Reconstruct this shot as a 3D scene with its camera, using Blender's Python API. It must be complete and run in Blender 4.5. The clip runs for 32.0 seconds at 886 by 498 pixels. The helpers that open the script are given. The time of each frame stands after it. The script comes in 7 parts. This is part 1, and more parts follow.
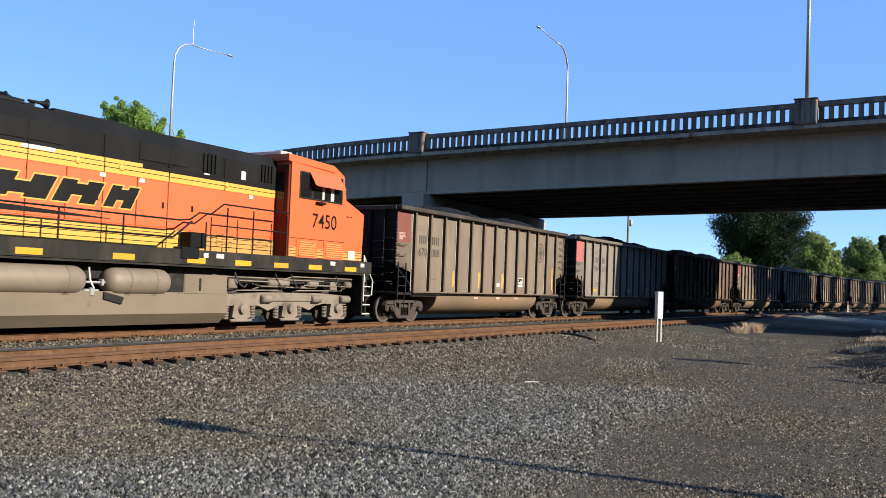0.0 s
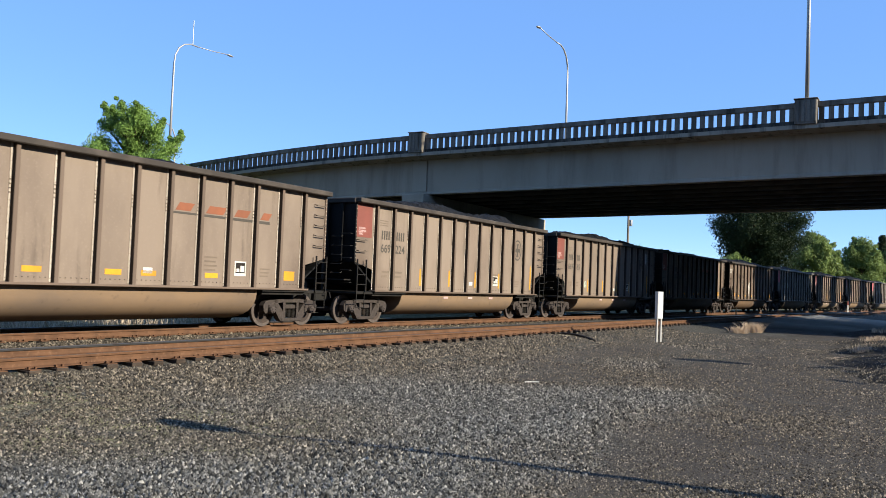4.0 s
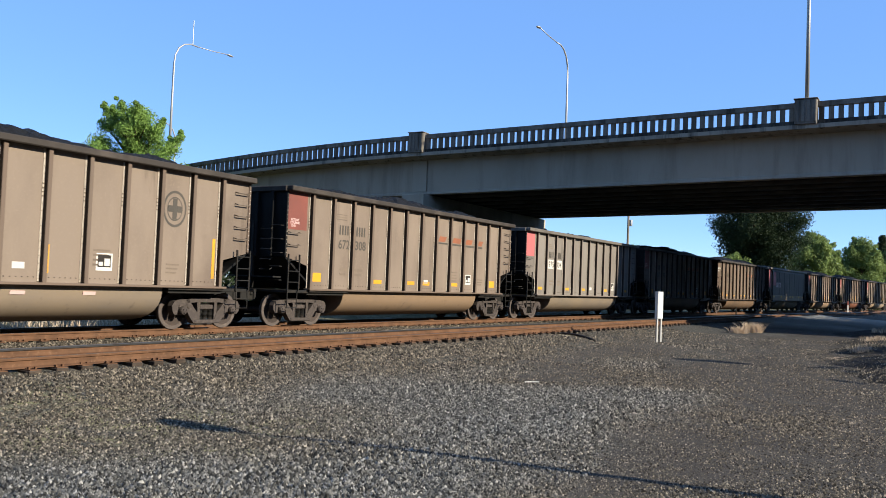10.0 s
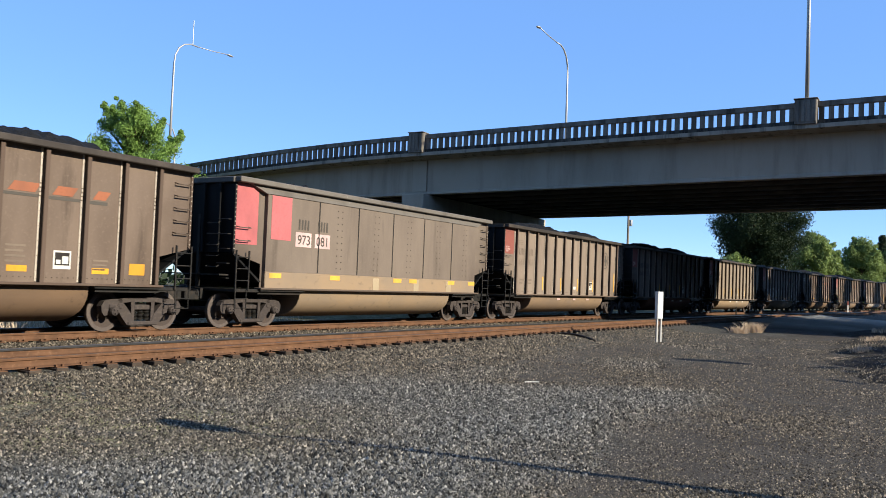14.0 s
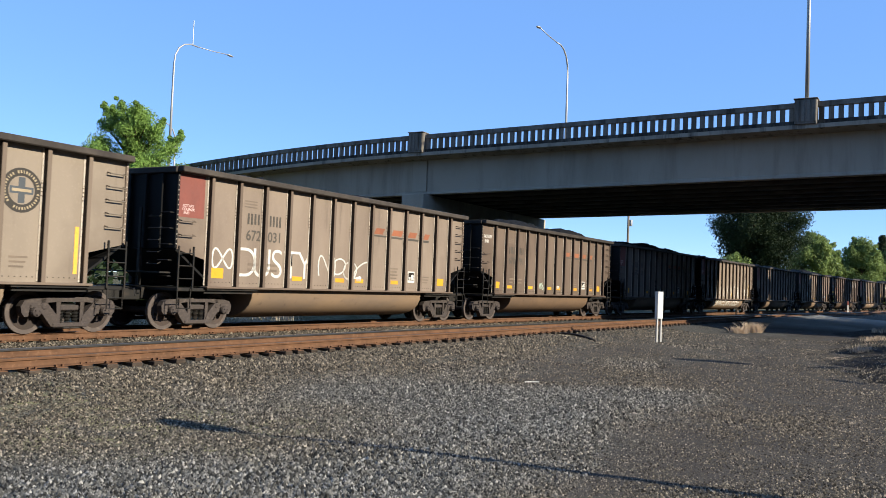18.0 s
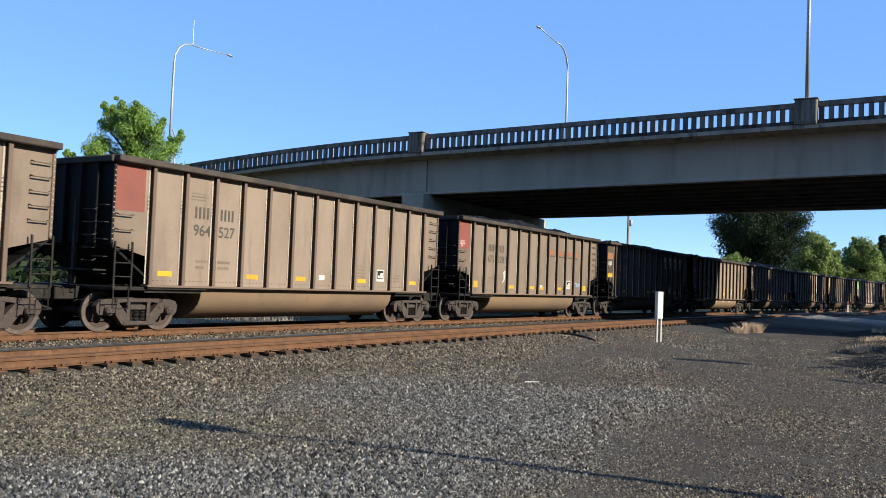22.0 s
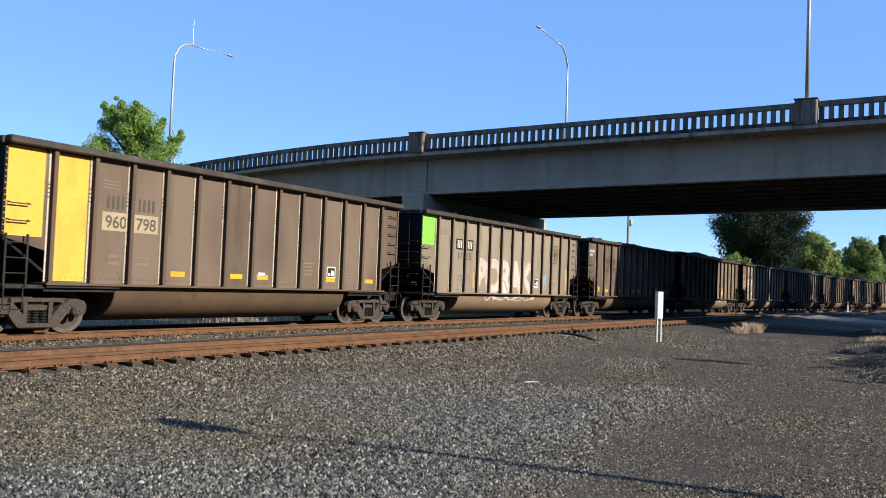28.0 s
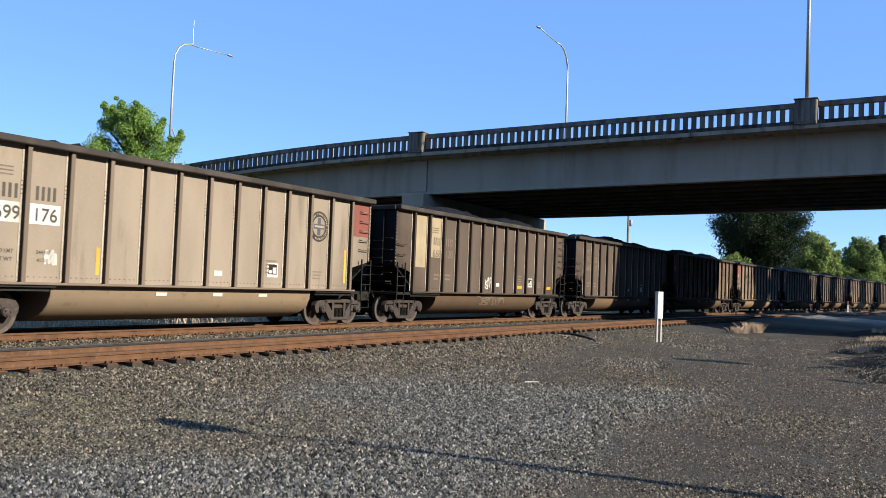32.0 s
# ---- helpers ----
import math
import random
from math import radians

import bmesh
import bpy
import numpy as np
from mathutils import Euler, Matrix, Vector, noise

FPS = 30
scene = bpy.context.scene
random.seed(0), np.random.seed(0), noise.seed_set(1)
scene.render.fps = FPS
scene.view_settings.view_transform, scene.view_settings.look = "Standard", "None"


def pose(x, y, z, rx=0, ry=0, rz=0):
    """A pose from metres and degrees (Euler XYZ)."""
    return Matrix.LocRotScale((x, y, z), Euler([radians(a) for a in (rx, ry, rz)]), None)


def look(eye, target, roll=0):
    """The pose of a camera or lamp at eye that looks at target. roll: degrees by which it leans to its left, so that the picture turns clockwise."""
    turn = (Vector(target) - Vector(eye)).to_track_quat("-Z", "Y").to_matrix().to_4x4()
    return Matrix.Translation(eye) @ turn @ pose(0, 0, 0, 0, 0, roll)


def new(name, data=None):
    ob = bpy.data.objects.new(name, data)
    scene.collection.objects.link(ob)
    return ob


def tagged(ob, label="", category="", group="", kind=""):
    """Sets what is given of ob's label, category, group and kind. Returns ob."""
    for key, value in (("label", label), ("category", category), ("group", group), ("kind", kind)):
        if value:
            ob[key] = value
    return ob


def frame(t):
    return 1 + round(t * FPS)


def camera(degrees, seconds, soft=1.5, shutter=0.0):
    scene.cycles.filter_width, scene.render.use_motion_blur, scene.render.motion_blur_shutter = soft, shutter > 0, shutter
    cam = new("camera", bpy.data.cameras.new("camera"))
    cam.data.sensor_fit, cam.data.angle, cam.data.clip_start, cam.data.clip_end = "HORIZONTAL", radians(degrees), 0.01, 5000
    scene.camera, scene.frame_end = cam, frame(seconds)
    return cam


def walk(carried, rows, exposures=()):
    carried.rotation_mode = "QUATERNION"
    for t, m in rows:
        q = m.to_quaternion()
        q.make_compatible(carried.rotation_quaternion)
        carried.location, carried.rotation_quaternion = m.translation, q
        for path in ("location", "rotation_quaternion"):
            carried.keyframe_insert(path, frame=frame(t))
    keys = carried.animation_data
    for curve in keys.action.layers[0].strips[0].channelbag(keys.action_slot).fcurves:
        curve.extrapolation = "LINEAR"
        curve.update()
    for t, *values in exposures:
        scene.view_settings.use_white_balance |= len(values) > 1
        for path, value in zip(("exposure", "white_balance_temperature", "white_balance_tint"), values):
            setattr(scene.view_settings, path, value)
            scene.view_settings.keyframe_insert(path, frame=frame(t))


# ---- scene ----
FOV = 54.35
cam = camera(FOV, 32.0, soft=0.38, shutter=0.05)
EYE = Vector((0.0, 0.0, 1.408))
view = look(EYE, EYE + Vector((0, math.cos(radians(2.34)), math.sin(radians(2.34)))), 2.204)
walk(cam, [(0.0, view), (32.0, view)], exposures=[(0.0, 0.86, 5950, 7.0), (32.0, 0.86, 5950, 7.0)])

# ---- light: low sun from the right, clear evening sky ----
SUN_ELEV, SUN_AZ = 24.5, 26.0      # azimuth: degrees behind the +x axis
SUN_DIR = Vector((math.cos(radians(SUN_AZ)) * math.cos(radians(SUN_ELEV)),
                  -math.sin(radians(SUN_AZ)) * math.cos(radians(SUN_ELEV)),
                  math.sin(radians(SUN_ELEV))))
world = bpy.data.worlds.new("evening_sky")
scene.world = world
world.use_nodes = True
wn = world.node_tree.nodes
sky = wn.new("ShaderNodeTexSky")
sky.sky_type = "NISHITA"
sky.sun_disc = False
sky.sun_elevation = radians(SUN_ELEV)
sky.sun_rotation = radians(90 + SUN_AZ)
sky.air_density, sky.dust_density, sky.ozone_density = 0.72, 0.0, 2.5
wn["Background"].inputs["Strength"].default_value = 0.140
deep = wn.new("ShaderNodeHueSaturation")        # the evening's deep clear blue
deep.inputs["Hue"].default_value, deep.inputs["Saturation"].default_value = 0.518, 1.13
world.node_tree.links.new(sky.outputs[0], deep.inputs["Color"])
even = wn.new("ShaderNodeMix")                 # mixes in one flat blue, evening out the sky from horizon to zenith
even.data_type = "RGBA"
even.inputs["Factor"].default_value = 0.6
even.inputs["B"].default_value = (1.07, 2.04, 3.72, 1)
world.node_tree.links.new(deep.outputs[0], even.inputs["A"])
world.node_tree.links.new(even.outputs["Result"], wn["Background"].inputs["Color"])
lamp = bpy.data.lights.new("sun", "SUN")
lamp.energy, lamp.angle, lamp.color = 5.2, radians(0.55), (1.0, 0.89, 0.71)
sun = new("sun", lamp)
sun.matrix_world = look(SUN_DIR * 200, (0, 0, 0))

# ---- small building helpers ----
MESHES = {}


def part(name, bm, material, parent=None, label="", m=None, smooth=False):
    """Links a bmesh (or a ready mesh) as one object under a thing or part."""
    if isinstance(bm, bmesh.types.BMesh):
        me = bpy.data.meshes.new(name)
        bm.normal_update()
        bm.to_mesh(me)
        bm.free()
        me.materials.append(material)
        if smooth:
            me.polygons.foreach_set("use_smooth", [True] * len(me.polygons))
    else:
        me = bm
    ob = new(name, me)
    if parent is not None:
        ob.parent = parent
    if m is not None:
        ob.matrix_basis = m
    if label:
        ob["label"] = label
    return ob


def shared(key, build, material, smooth=False):
    """A mesh built once and shared by alike parts."""
    k = (key, material.name)
    if k not in MESHES:
        bm = bmesh.new()
        build(bm)
        me = bpy.data.meshes.new(key)
        bm.normal_update()
        bm.to_mesh(me)
        bm.free()
        me.materials.append(material)
        if smooth:
            me.polygons.foreach_set("use_smooth", [True] * len(me.polygons))
        MESHES[k] = me
    return MESHES[k]


def thing(name, m, label, category, group="", kind=""):
    ob = new(name)
    ob.empty_display_size = 0.3
    ob.matrix_basis = m
    return tagged(ob, label, category, group, kind)


def hexa(bm, pts):
    """A solid from 8 points: four below, four above, both counter-clockwise."""
    v = [bm.verts.new(p) for p in pts]
    fs = []
    for a in ((3, 2, 1, 0), (4, 5, 6, 7), (0, 1, 5, 4), (1, 2, 6, 5), (2, 3, 7, 6), (3, 0, 4, 7)):
        fs.append(bm.faces.new([v[i] for i in a]))
    return v


def box(bm, x0, x1, y0, y1, z0, z1, bev=0.0):
    v = hexa(bm, [(x0, y0, z0), (x1, y0, z0), (x1, y1, z0), (x0, y1, z0),
                  (x0, y0, z1), (x1, y0, z1), (x1, y1, z1), (x0, y1, z1)])
    if bev:
        es = {e for w in v for e in w.link_edges}
        bmesh.ops.bevel(bm, geom=list(es), offset=bev, segments=1, affect="EDGES")


def prism(bm, outline, lo, hi, axis="y"):
    """Extrudes a closed outline (u, w) between lo and hi along an axis."""
    def at(u, w, d):
        return {"y": (u, d, w), "x": (d, u, w), "z": (u, w, d)}[axis]
    a = [bm.verts.new(at(u, w, lo)) for u, w in outline]
    b = [bm.verts.new(at(u, w, hi)) for u, w in outline]
    n = len(outline)
    fs = [bm.faces.new(a), bm.faces.new(b[::-1])]
    for i in range(n):
        fs.append(bm.faces.new([a[i], b[i], b[(i + 1) % n], a[(i + 1) % n]]))
    bmesh.ops.recalc_face_normals(bm, faces=fs)


def tube(bm, pts, r, seg=6, taper=None):
    """A round bar along points; taper: radii per point."""
    pts = [Vector(p) for p in pts]
    rings = []
    for i, p in enumerate(pts):
        d = (pts[min(i + 1, len(pts) - 1)] - pts[max(i - 1, 0)]).normalized()
        u = d.orthogonal().normalized() if abs(d.z) > 0.99 else d.cross(Vector((0, 0, 1))).normalized()
        w = d.cross(u)
        rr = taper[i] if taper else r
        rings.append([bm.verts.new(p + u * math.cos(2 * math.pi * k / seg) * rr + w * math.sin(2 * math.pi * k / seg) * rr)
                      for k in range(seg)])
    for a, b in zip(rings, rings[1:]):
        for k in range(seg):
            bm.faces.new([a[k], b[k], b[(k + 1) % seg], a[(k + 1) % seg]])
    bm.faces.new(rings[0])
    bm.faces.new(rings[-1][::-1])


def lathe(bm, prof, seg=24, axis="y", centre=(0, 0, 0)):
    """Turns a profile of (distance along the axis, radius) round the axis."""
    rings = []
    c = Vector(centre)
    for d, r in prof:
        ring = []
        for k in range(seg):
            a = 2 * math.pi * k / seg
            u, w = r * math.cos(a), r * math.sin(a)
            ring.append(bm.verts.new(c + Vector({"y": (u, d, w), "x": (d, u, w), "z": (u, w, d)}[axis])))
        rings.append(ring)
    fs = []
    for a, b in zip(rings, rings[1:]):
        for k in range(seg):
            fs.append(bm.faces.new([a[k], b[k], b[(k + 1) % seg], a[(k + 1) % seg]]))
    fs.append(bm.faces.new(rings[0]))
    fs.append(bm.faces.new(rings[-1][::-1]))
    bmesh.ops.recalc_face_normals(bm, faces=fs)


# ---- materials ----
BASE_TINT = (0.76, 0.71, 0.645)      # darkens and warms every base colour, offsetting strong sun and blue skylight


def mat(name, base, rough=0.7, metal=0.0, spots=(), bump=0.0, scale=8.0, vary=0.0, soot=None):
    """base colour; spots: (colour, scale, low, high, stretch) layers of dirt or wear; vary: change from object to object;
    soot: colour of the grime thrown up at a wagon's ends."""
    m = bpy.data.materials.new(name)
    base_tint = BASE_TINT if max(base) < 0.5 else tuple(1.12 * v for v in BASE_TINT)
    base = tuple(v * k for v, k in zip(base, base_tint))
    spots = [(tuple(v * k for v, k in zip(c, base_tint)), a, lo, hi, st) for c, a, lo, hi, st in spots]
    m.use_nodes = True
    nt = m.node_tree
    N, Lk = nt.nodes, nt.links
    b = N["Principled BSDF"]
    b.inputs["Roughness"].default_value = rough
    b.inputs["Metallic"].default_value = metal
    b.inputs["Specular IOR Level"].default_value = 0.5 if rough < 0.55 or metal > 0.3 else 0.12
    tc = N.new("ShaderNodeTexCoord")
    col = N.new("ShaderNodeRGB")
    col.outputs[0].default_value = (*base, 1)
    out = col.outputs[0]
    info = N.new("ShaderNodeObjectInfo")
    for c, sc, lo, hi, stretch in spots:
        mp = N.new("ShaderNodeMapping")
        mp.inputs["Scale"].default_value = stretch
        Lk.new(tc.outputs["Object"], mp.inputs["Vector"])
        off = N.new("ShaderNodeVectorMath")
        off.operation = "MULTIPLY_ADD"
        Lk.new(info.outputs["Random"], off.inputs[0])
        off.inputs[1].default_value = (37, 19, 53)
        Lk.new(mp.outputs[0], off.inputs[2])
        n = N.new("ShaderNodeTexNoise")
        n.inputs["Scale"].default_value, n.inputs["Detail"].default_value = sc, 6
        n.inputs["Roughness"].default_value = 0.6
        Lk.new(off.outputs[0], n.inputs["Vector"])
        r = N.new("ShaderNodeMapRange")
        r.inputs["From Min"].default_value, r.inputs["From Max"].default_value = lo, hi
        Lk.new(n.outputs[0], r.inputs["Value"])
        mx = N.new("ShaderNodeMix")
        mx.data_type = "RGBA"
        Lk.new(r.outputs[0], mx.inputs["Factor"])
        Lk.new(out, mx.inputs["A"])
        mx.inputs["B"].default_value = (*c, 1)
        out = mx.outputs["Result"]
    if soot:
        xyz = N.new("ShaderNodeSeparateXYZ")
        Lk.new(tc.outputs["Object"], xyz.inputs[0])
        far = N.new("ShaderNodeMath")
        far.operation = "ABSOLUTE"
        Lk.new(xyz.outputs["X"], far.inputs[0])
        cloud = N.new("ShaderNodeTexNoise")
        cloud.inputs["Scale"].default_value, cloud.inputs["Detail"].default_value = 1.1, 5
        Lk.new(tc.outputs["Object"], cloud.inputs["Vector"])
        low = N.new("ShaderNodeMath")
        low.operation = "MULTIPLY_ADD"          # the grime reaches further in towards the floor
        low.inputs[1].default_value = -0.55
        Lk.new(xyz.outputs["Z"], low.inputs[0])
        Lk.new(far.outputs[0], low.inputs[2])
        add = N.new("ShaderNodeMath")
        add.operation = "MULTIPLY_ADD"
        add.inputs[1].default_value = 2.6
        Lk.new(cloud.outputs[0], add.inputs[0])
        Lk.new(low.outputs[0], add.inputs[2])
        r = N.new("ShaderNodeMapRange")
        for k, x in zip(("From Min", "From Max", "To Max"), (5.6, 8.0, 0.8)):
            r.inputs[k].default_value = x
        Lk.new(add.outputs[0], r.inputs["Value"])
        mx = N.new("ShaderNodeMix")
        mx.data_type = "RGBA"
        Lk.new(r.outputs[0], mx.inputs["Factor"])
        Lk.new(out, mx.inputs["A"])
        mx.inputs["B"].default_value = (*soot, 1)
        out = mx.outputs["Result"]
    if vary:
        hv = N.new("ShaderNodeHueSaturation")
        r = N.new("ShaderNodeMapRange")
        r.inputs["To Min"].default_value, r.inputs["To Max"].default_value = 1 - vary, 1 + vary
        Lk.new(info.outputs["Random"], r.inputs["Value"])
        Lk.new(r.outputs[0], hv.inputs["Value"])
        Lk.new(out, hv.inputs["Color"])
        out = hv.outputs[0]
    Lk.new(out, b.inputs["Base Color"])
    n = N.new("ShaderNodeTexNoise")
    n.inputs["Scale"].default_value, n.inputs["Detail"].default_value = scale, 5
    Lk.new(tc.outputs["Object"], n.inputs["Vector"])
    if bump:
        bp = N.new("ShaderNodeBump")
        bp.inputs["Strength"].default_value, bp.inputs["Distance"].default_value = min(1, bump * 10), bump * 0.1
        Lk.new(n.outputs[0], bp.inputs["Height"])
        Lk.new(bp.outputs[0], b.inputs["Normal"])
    rr = N.new("ShaderNodeMapRange")
    rr.inputs["To Min"].default_value, rr.inputs["To Max"].default_value = max(0.02, rough - 0.12), min(1, rough + 0.12)
    Lk.new(n.outputs[0], rr.inputs["Value"])
    Lk.new(rr.outputs[0], b.inputs["Roughness"])
    return m


ALL = (1, 1, 1)
STREAK = (1, 1, 0.12)

rust = mat("rusty_rail_steel", (0.158, 0.084, 0.047), 0.75, 0.0, [((0.09, 0.050, 0.030), 3.0, 0.4, 0.75, (1, 1, 1)), ((0.24, 0.145, 0.09), 14.0, 0.55, 0.8, ALL)], 0.02, 30)
railtop = mat("worn_rail_head", (0.15, 0.15, 0.155), 0.38, 0.8, [((0.10, 0.08, 0.07), 5.0, 0.5, 0.8, ALL)], 0.0, 20)
tiewood = mat("creosoted_tie_wood", (0.055, 0.043, 0.035), 0.9, 0, [((0.12, 0.095, 0.075), 6.0, 0.5, 0.8, (1, 5, 5))], 0.06, 20, 0.25)
concrete = mat("weathered_concrete", (0.49, 0.44, 0.365), 0.85, 0, [((0.38, 0.335, 0.27), 0.35, 0.45, 0.75, (1, 1, 0.5)), ((0.32, 0.285, 0.24), 1.6, 0.5, 0.8, STREAK), ((0.48, 0.45, 0.40), 25.0, 0.5, 0.9, ALL)], 0.03, 18)
concrete_top = mat("stained_parapet_concrete", (0.27, 0.25, 0.225), 0.88, 0, [((0.07, 0.064, 0.056), 1.6, 0.44, 0.70, STREAK), ((0.16, 0.147, 0.13), 9.0, 0.5, 0.8, ALL)], 0.04, 22)
concrete_kerb = mat("black_stained_plinth_concrete", (0.13, 0.122, 0.11), 0.9, 0, [((0.045, 0.042, 0.038), 2.2, 0.36, 0.58, STREAK), ((0.24, 0.22, 0.19), 5.0, 0.6, 0.75, STREAK)], 0.04, 22)
concrete_edge = mat("pale_deck_edge_concrete", (0.46, 0.42, 0.36), 0.88, 0, [((0.12, 0.11, 0.095), 2.4, 0.52, 0.68, STREAK), ((0.32, 0.29, 0.25), 0.8, 0.45, 0.7, ALL)], 0.03, 18)
# concrete darkened for the shade under the deck, put into the base colour
concrete_shaded = mat("shade_darkened_concrete", (0.15, 0.145, 0.14), 0.9, 0, [((0.08, 0.077, 0.074), 0.6, 0.4, 0.75, ALL)], 0.03, 18)
galv = mat("galvanised_steel", (0.46, 0.47, 0.48), 0.5, 0.5, [((0.42, 0.43, 0.45), 5.0, 0.5, 0.8, STREAK)], 0.0, 20)
coal = mat("coal", (0.013, 0.013, 0.014), 0.75, 0, [((0.026, 0.025, 0.024), 9.0, 0.55, 0.8, ALL)], 0.5, 14)
truckmat = mat("dusty_cast_steel", (0.066, 0.056, 0.054), 0.85, 0, [((0.065, 0.055, 0.048), 2.5, 0.48, 0.75, ALL), ((0.13, 0.108, 0.098), 14.0, 0.5, 0.85, ALL)], 0.04, 25, 0.15)
# disc darker than the rim: shadow on the wheel's centre put into its colour
wheelmat = mat("shadowed_rusty_wheel_steel", (0.070, 0.057, 0.052), 0.7, 0.1, [((0.09, 0.065, 0.055), 4.0, 0.45, 0.75, ALL)], 0.02, 20, 0.2)
wheelrim = mat("bright_wheel_tread", (0.120, 0.101, 0.095), 0.6, 0.2, [((0.20, 0.165, 0.145), 8.0, 0.5, 0.8, ALL)], 0.0, 20)
blackend = mat("coal_black_paint", (0.012, 0.012, 0.0125), 0.65, 0, [((0.030, 0.027, 0.025), 1.2, 0.5, 0.8, STREAK)], 0.02, 20)
blacksteel = mat("black_steel", (0.03, 0.029, 0.028), 0.55, 0.2, [((0.075, 0.06, 0.05), 4.0, 0.5, 0.8, ALL)], 0.02, 20)

# ---- the track's line: a wide curve; s runs away along it, lat is towards the viewer ----
X0, Y0, TH, KAP = -4.6885, 27.7854, radians(30.7408), 0.0010355
NEAR_TRACK = 4.755


def trk(s, lat=0.0, z=0.0):
    a = TH + KAP * s
    return Vector((X0 + (math.cos(TH) - math.cos(a)) / KAP + lat * math.cos(a),
                   Y0 + (math.sin(a) - math.sin(TH)) / KAP - lat * math.sin(a), z))


def trk_turn(s):
    """The turn about z that lays local x along the track, away from the viewer."""
    return math.pi / 2 - (TH + KAP * s)


def trk_pose(s, lat=0.0, z=0.0):
    return Matrix.Translation(trk(s, lat, z)) @ Matrix.Rotation(trk_turn(s), 4, "Z")


CX, CY = X0 + math.cos(TH) / KAP, Y0 - math.sin(TH) / KAP


def lat_of(x, y):
    return 1 / KAP - math.hypot(x - CX, y - CY)


def ramp(v, a, b):
    t = min(1, max(0, (v - a) / (b - a)))
    return t * t * (3 - 2 * t)


def paved(x, y):
    """1 on the paved road that climbs to the level crossing under the bridge."""
    s = (math.atan2(y - CY, CX - x) - TH) / KAP
    lat = lat_of(x, y)
    return ramp(s, 32.2 + 0.25 * (9 - lat), 33.4 + 0.25 * (9 - lat)) * (1 - ramp(s, 58, 64)) * ramp(lat, 6.2, 6.9) if lat < 60 else 0.0


def ground_z(x, y):
    lat = lat_of(x, y)
    z = -0.215
    if lat > 0:
        z -= 0.055 * ramp(lat, NEAR_TRACK + 0.62, NEAR_TRACK + 0.86) + 0.145 * ramp(lat, NEAR_TRACK + 1.5, NEAR_TRACK + 3.4)
    else:
        z -= 0.30 * ramp(-lat, 1.9, 3.6)
    if -6 < lat < 60 and -60 < x < 120 and y < 130:
        z += 0.035 * noise.noise((x * 0.25, y * 0.25, 0)) + 0.018 * noise.noise((x * 0.9, y * 0.9, 3))
    z += paved(x, y) * (0.10 + 0.26 * (1 - ramp(lat, 7, 17)))
    # the left of the foreground falls away a little
    z -= 0.10 * ramp(-x, -3, 6) * ramp(lat, NEAR_TRACK + 2.5, NEAR_TRACK + 6)
    return z


# ---- ground: one sheet to the horizon ----
def axis_steps(lo, hi, fine, far):
    v = [lo]
    while v[-1] < hi:
        v.append(v[-1] + fine)
    step = fine
    while v[-1] < far:
        step *= 1.35
        v.append(v[-1] + step)
    step, out = fine, [lo]
    while out[-1] > -far:
        step *= 1.35
        out.append(out[-1] - step)
    return out[:0:-1] + v


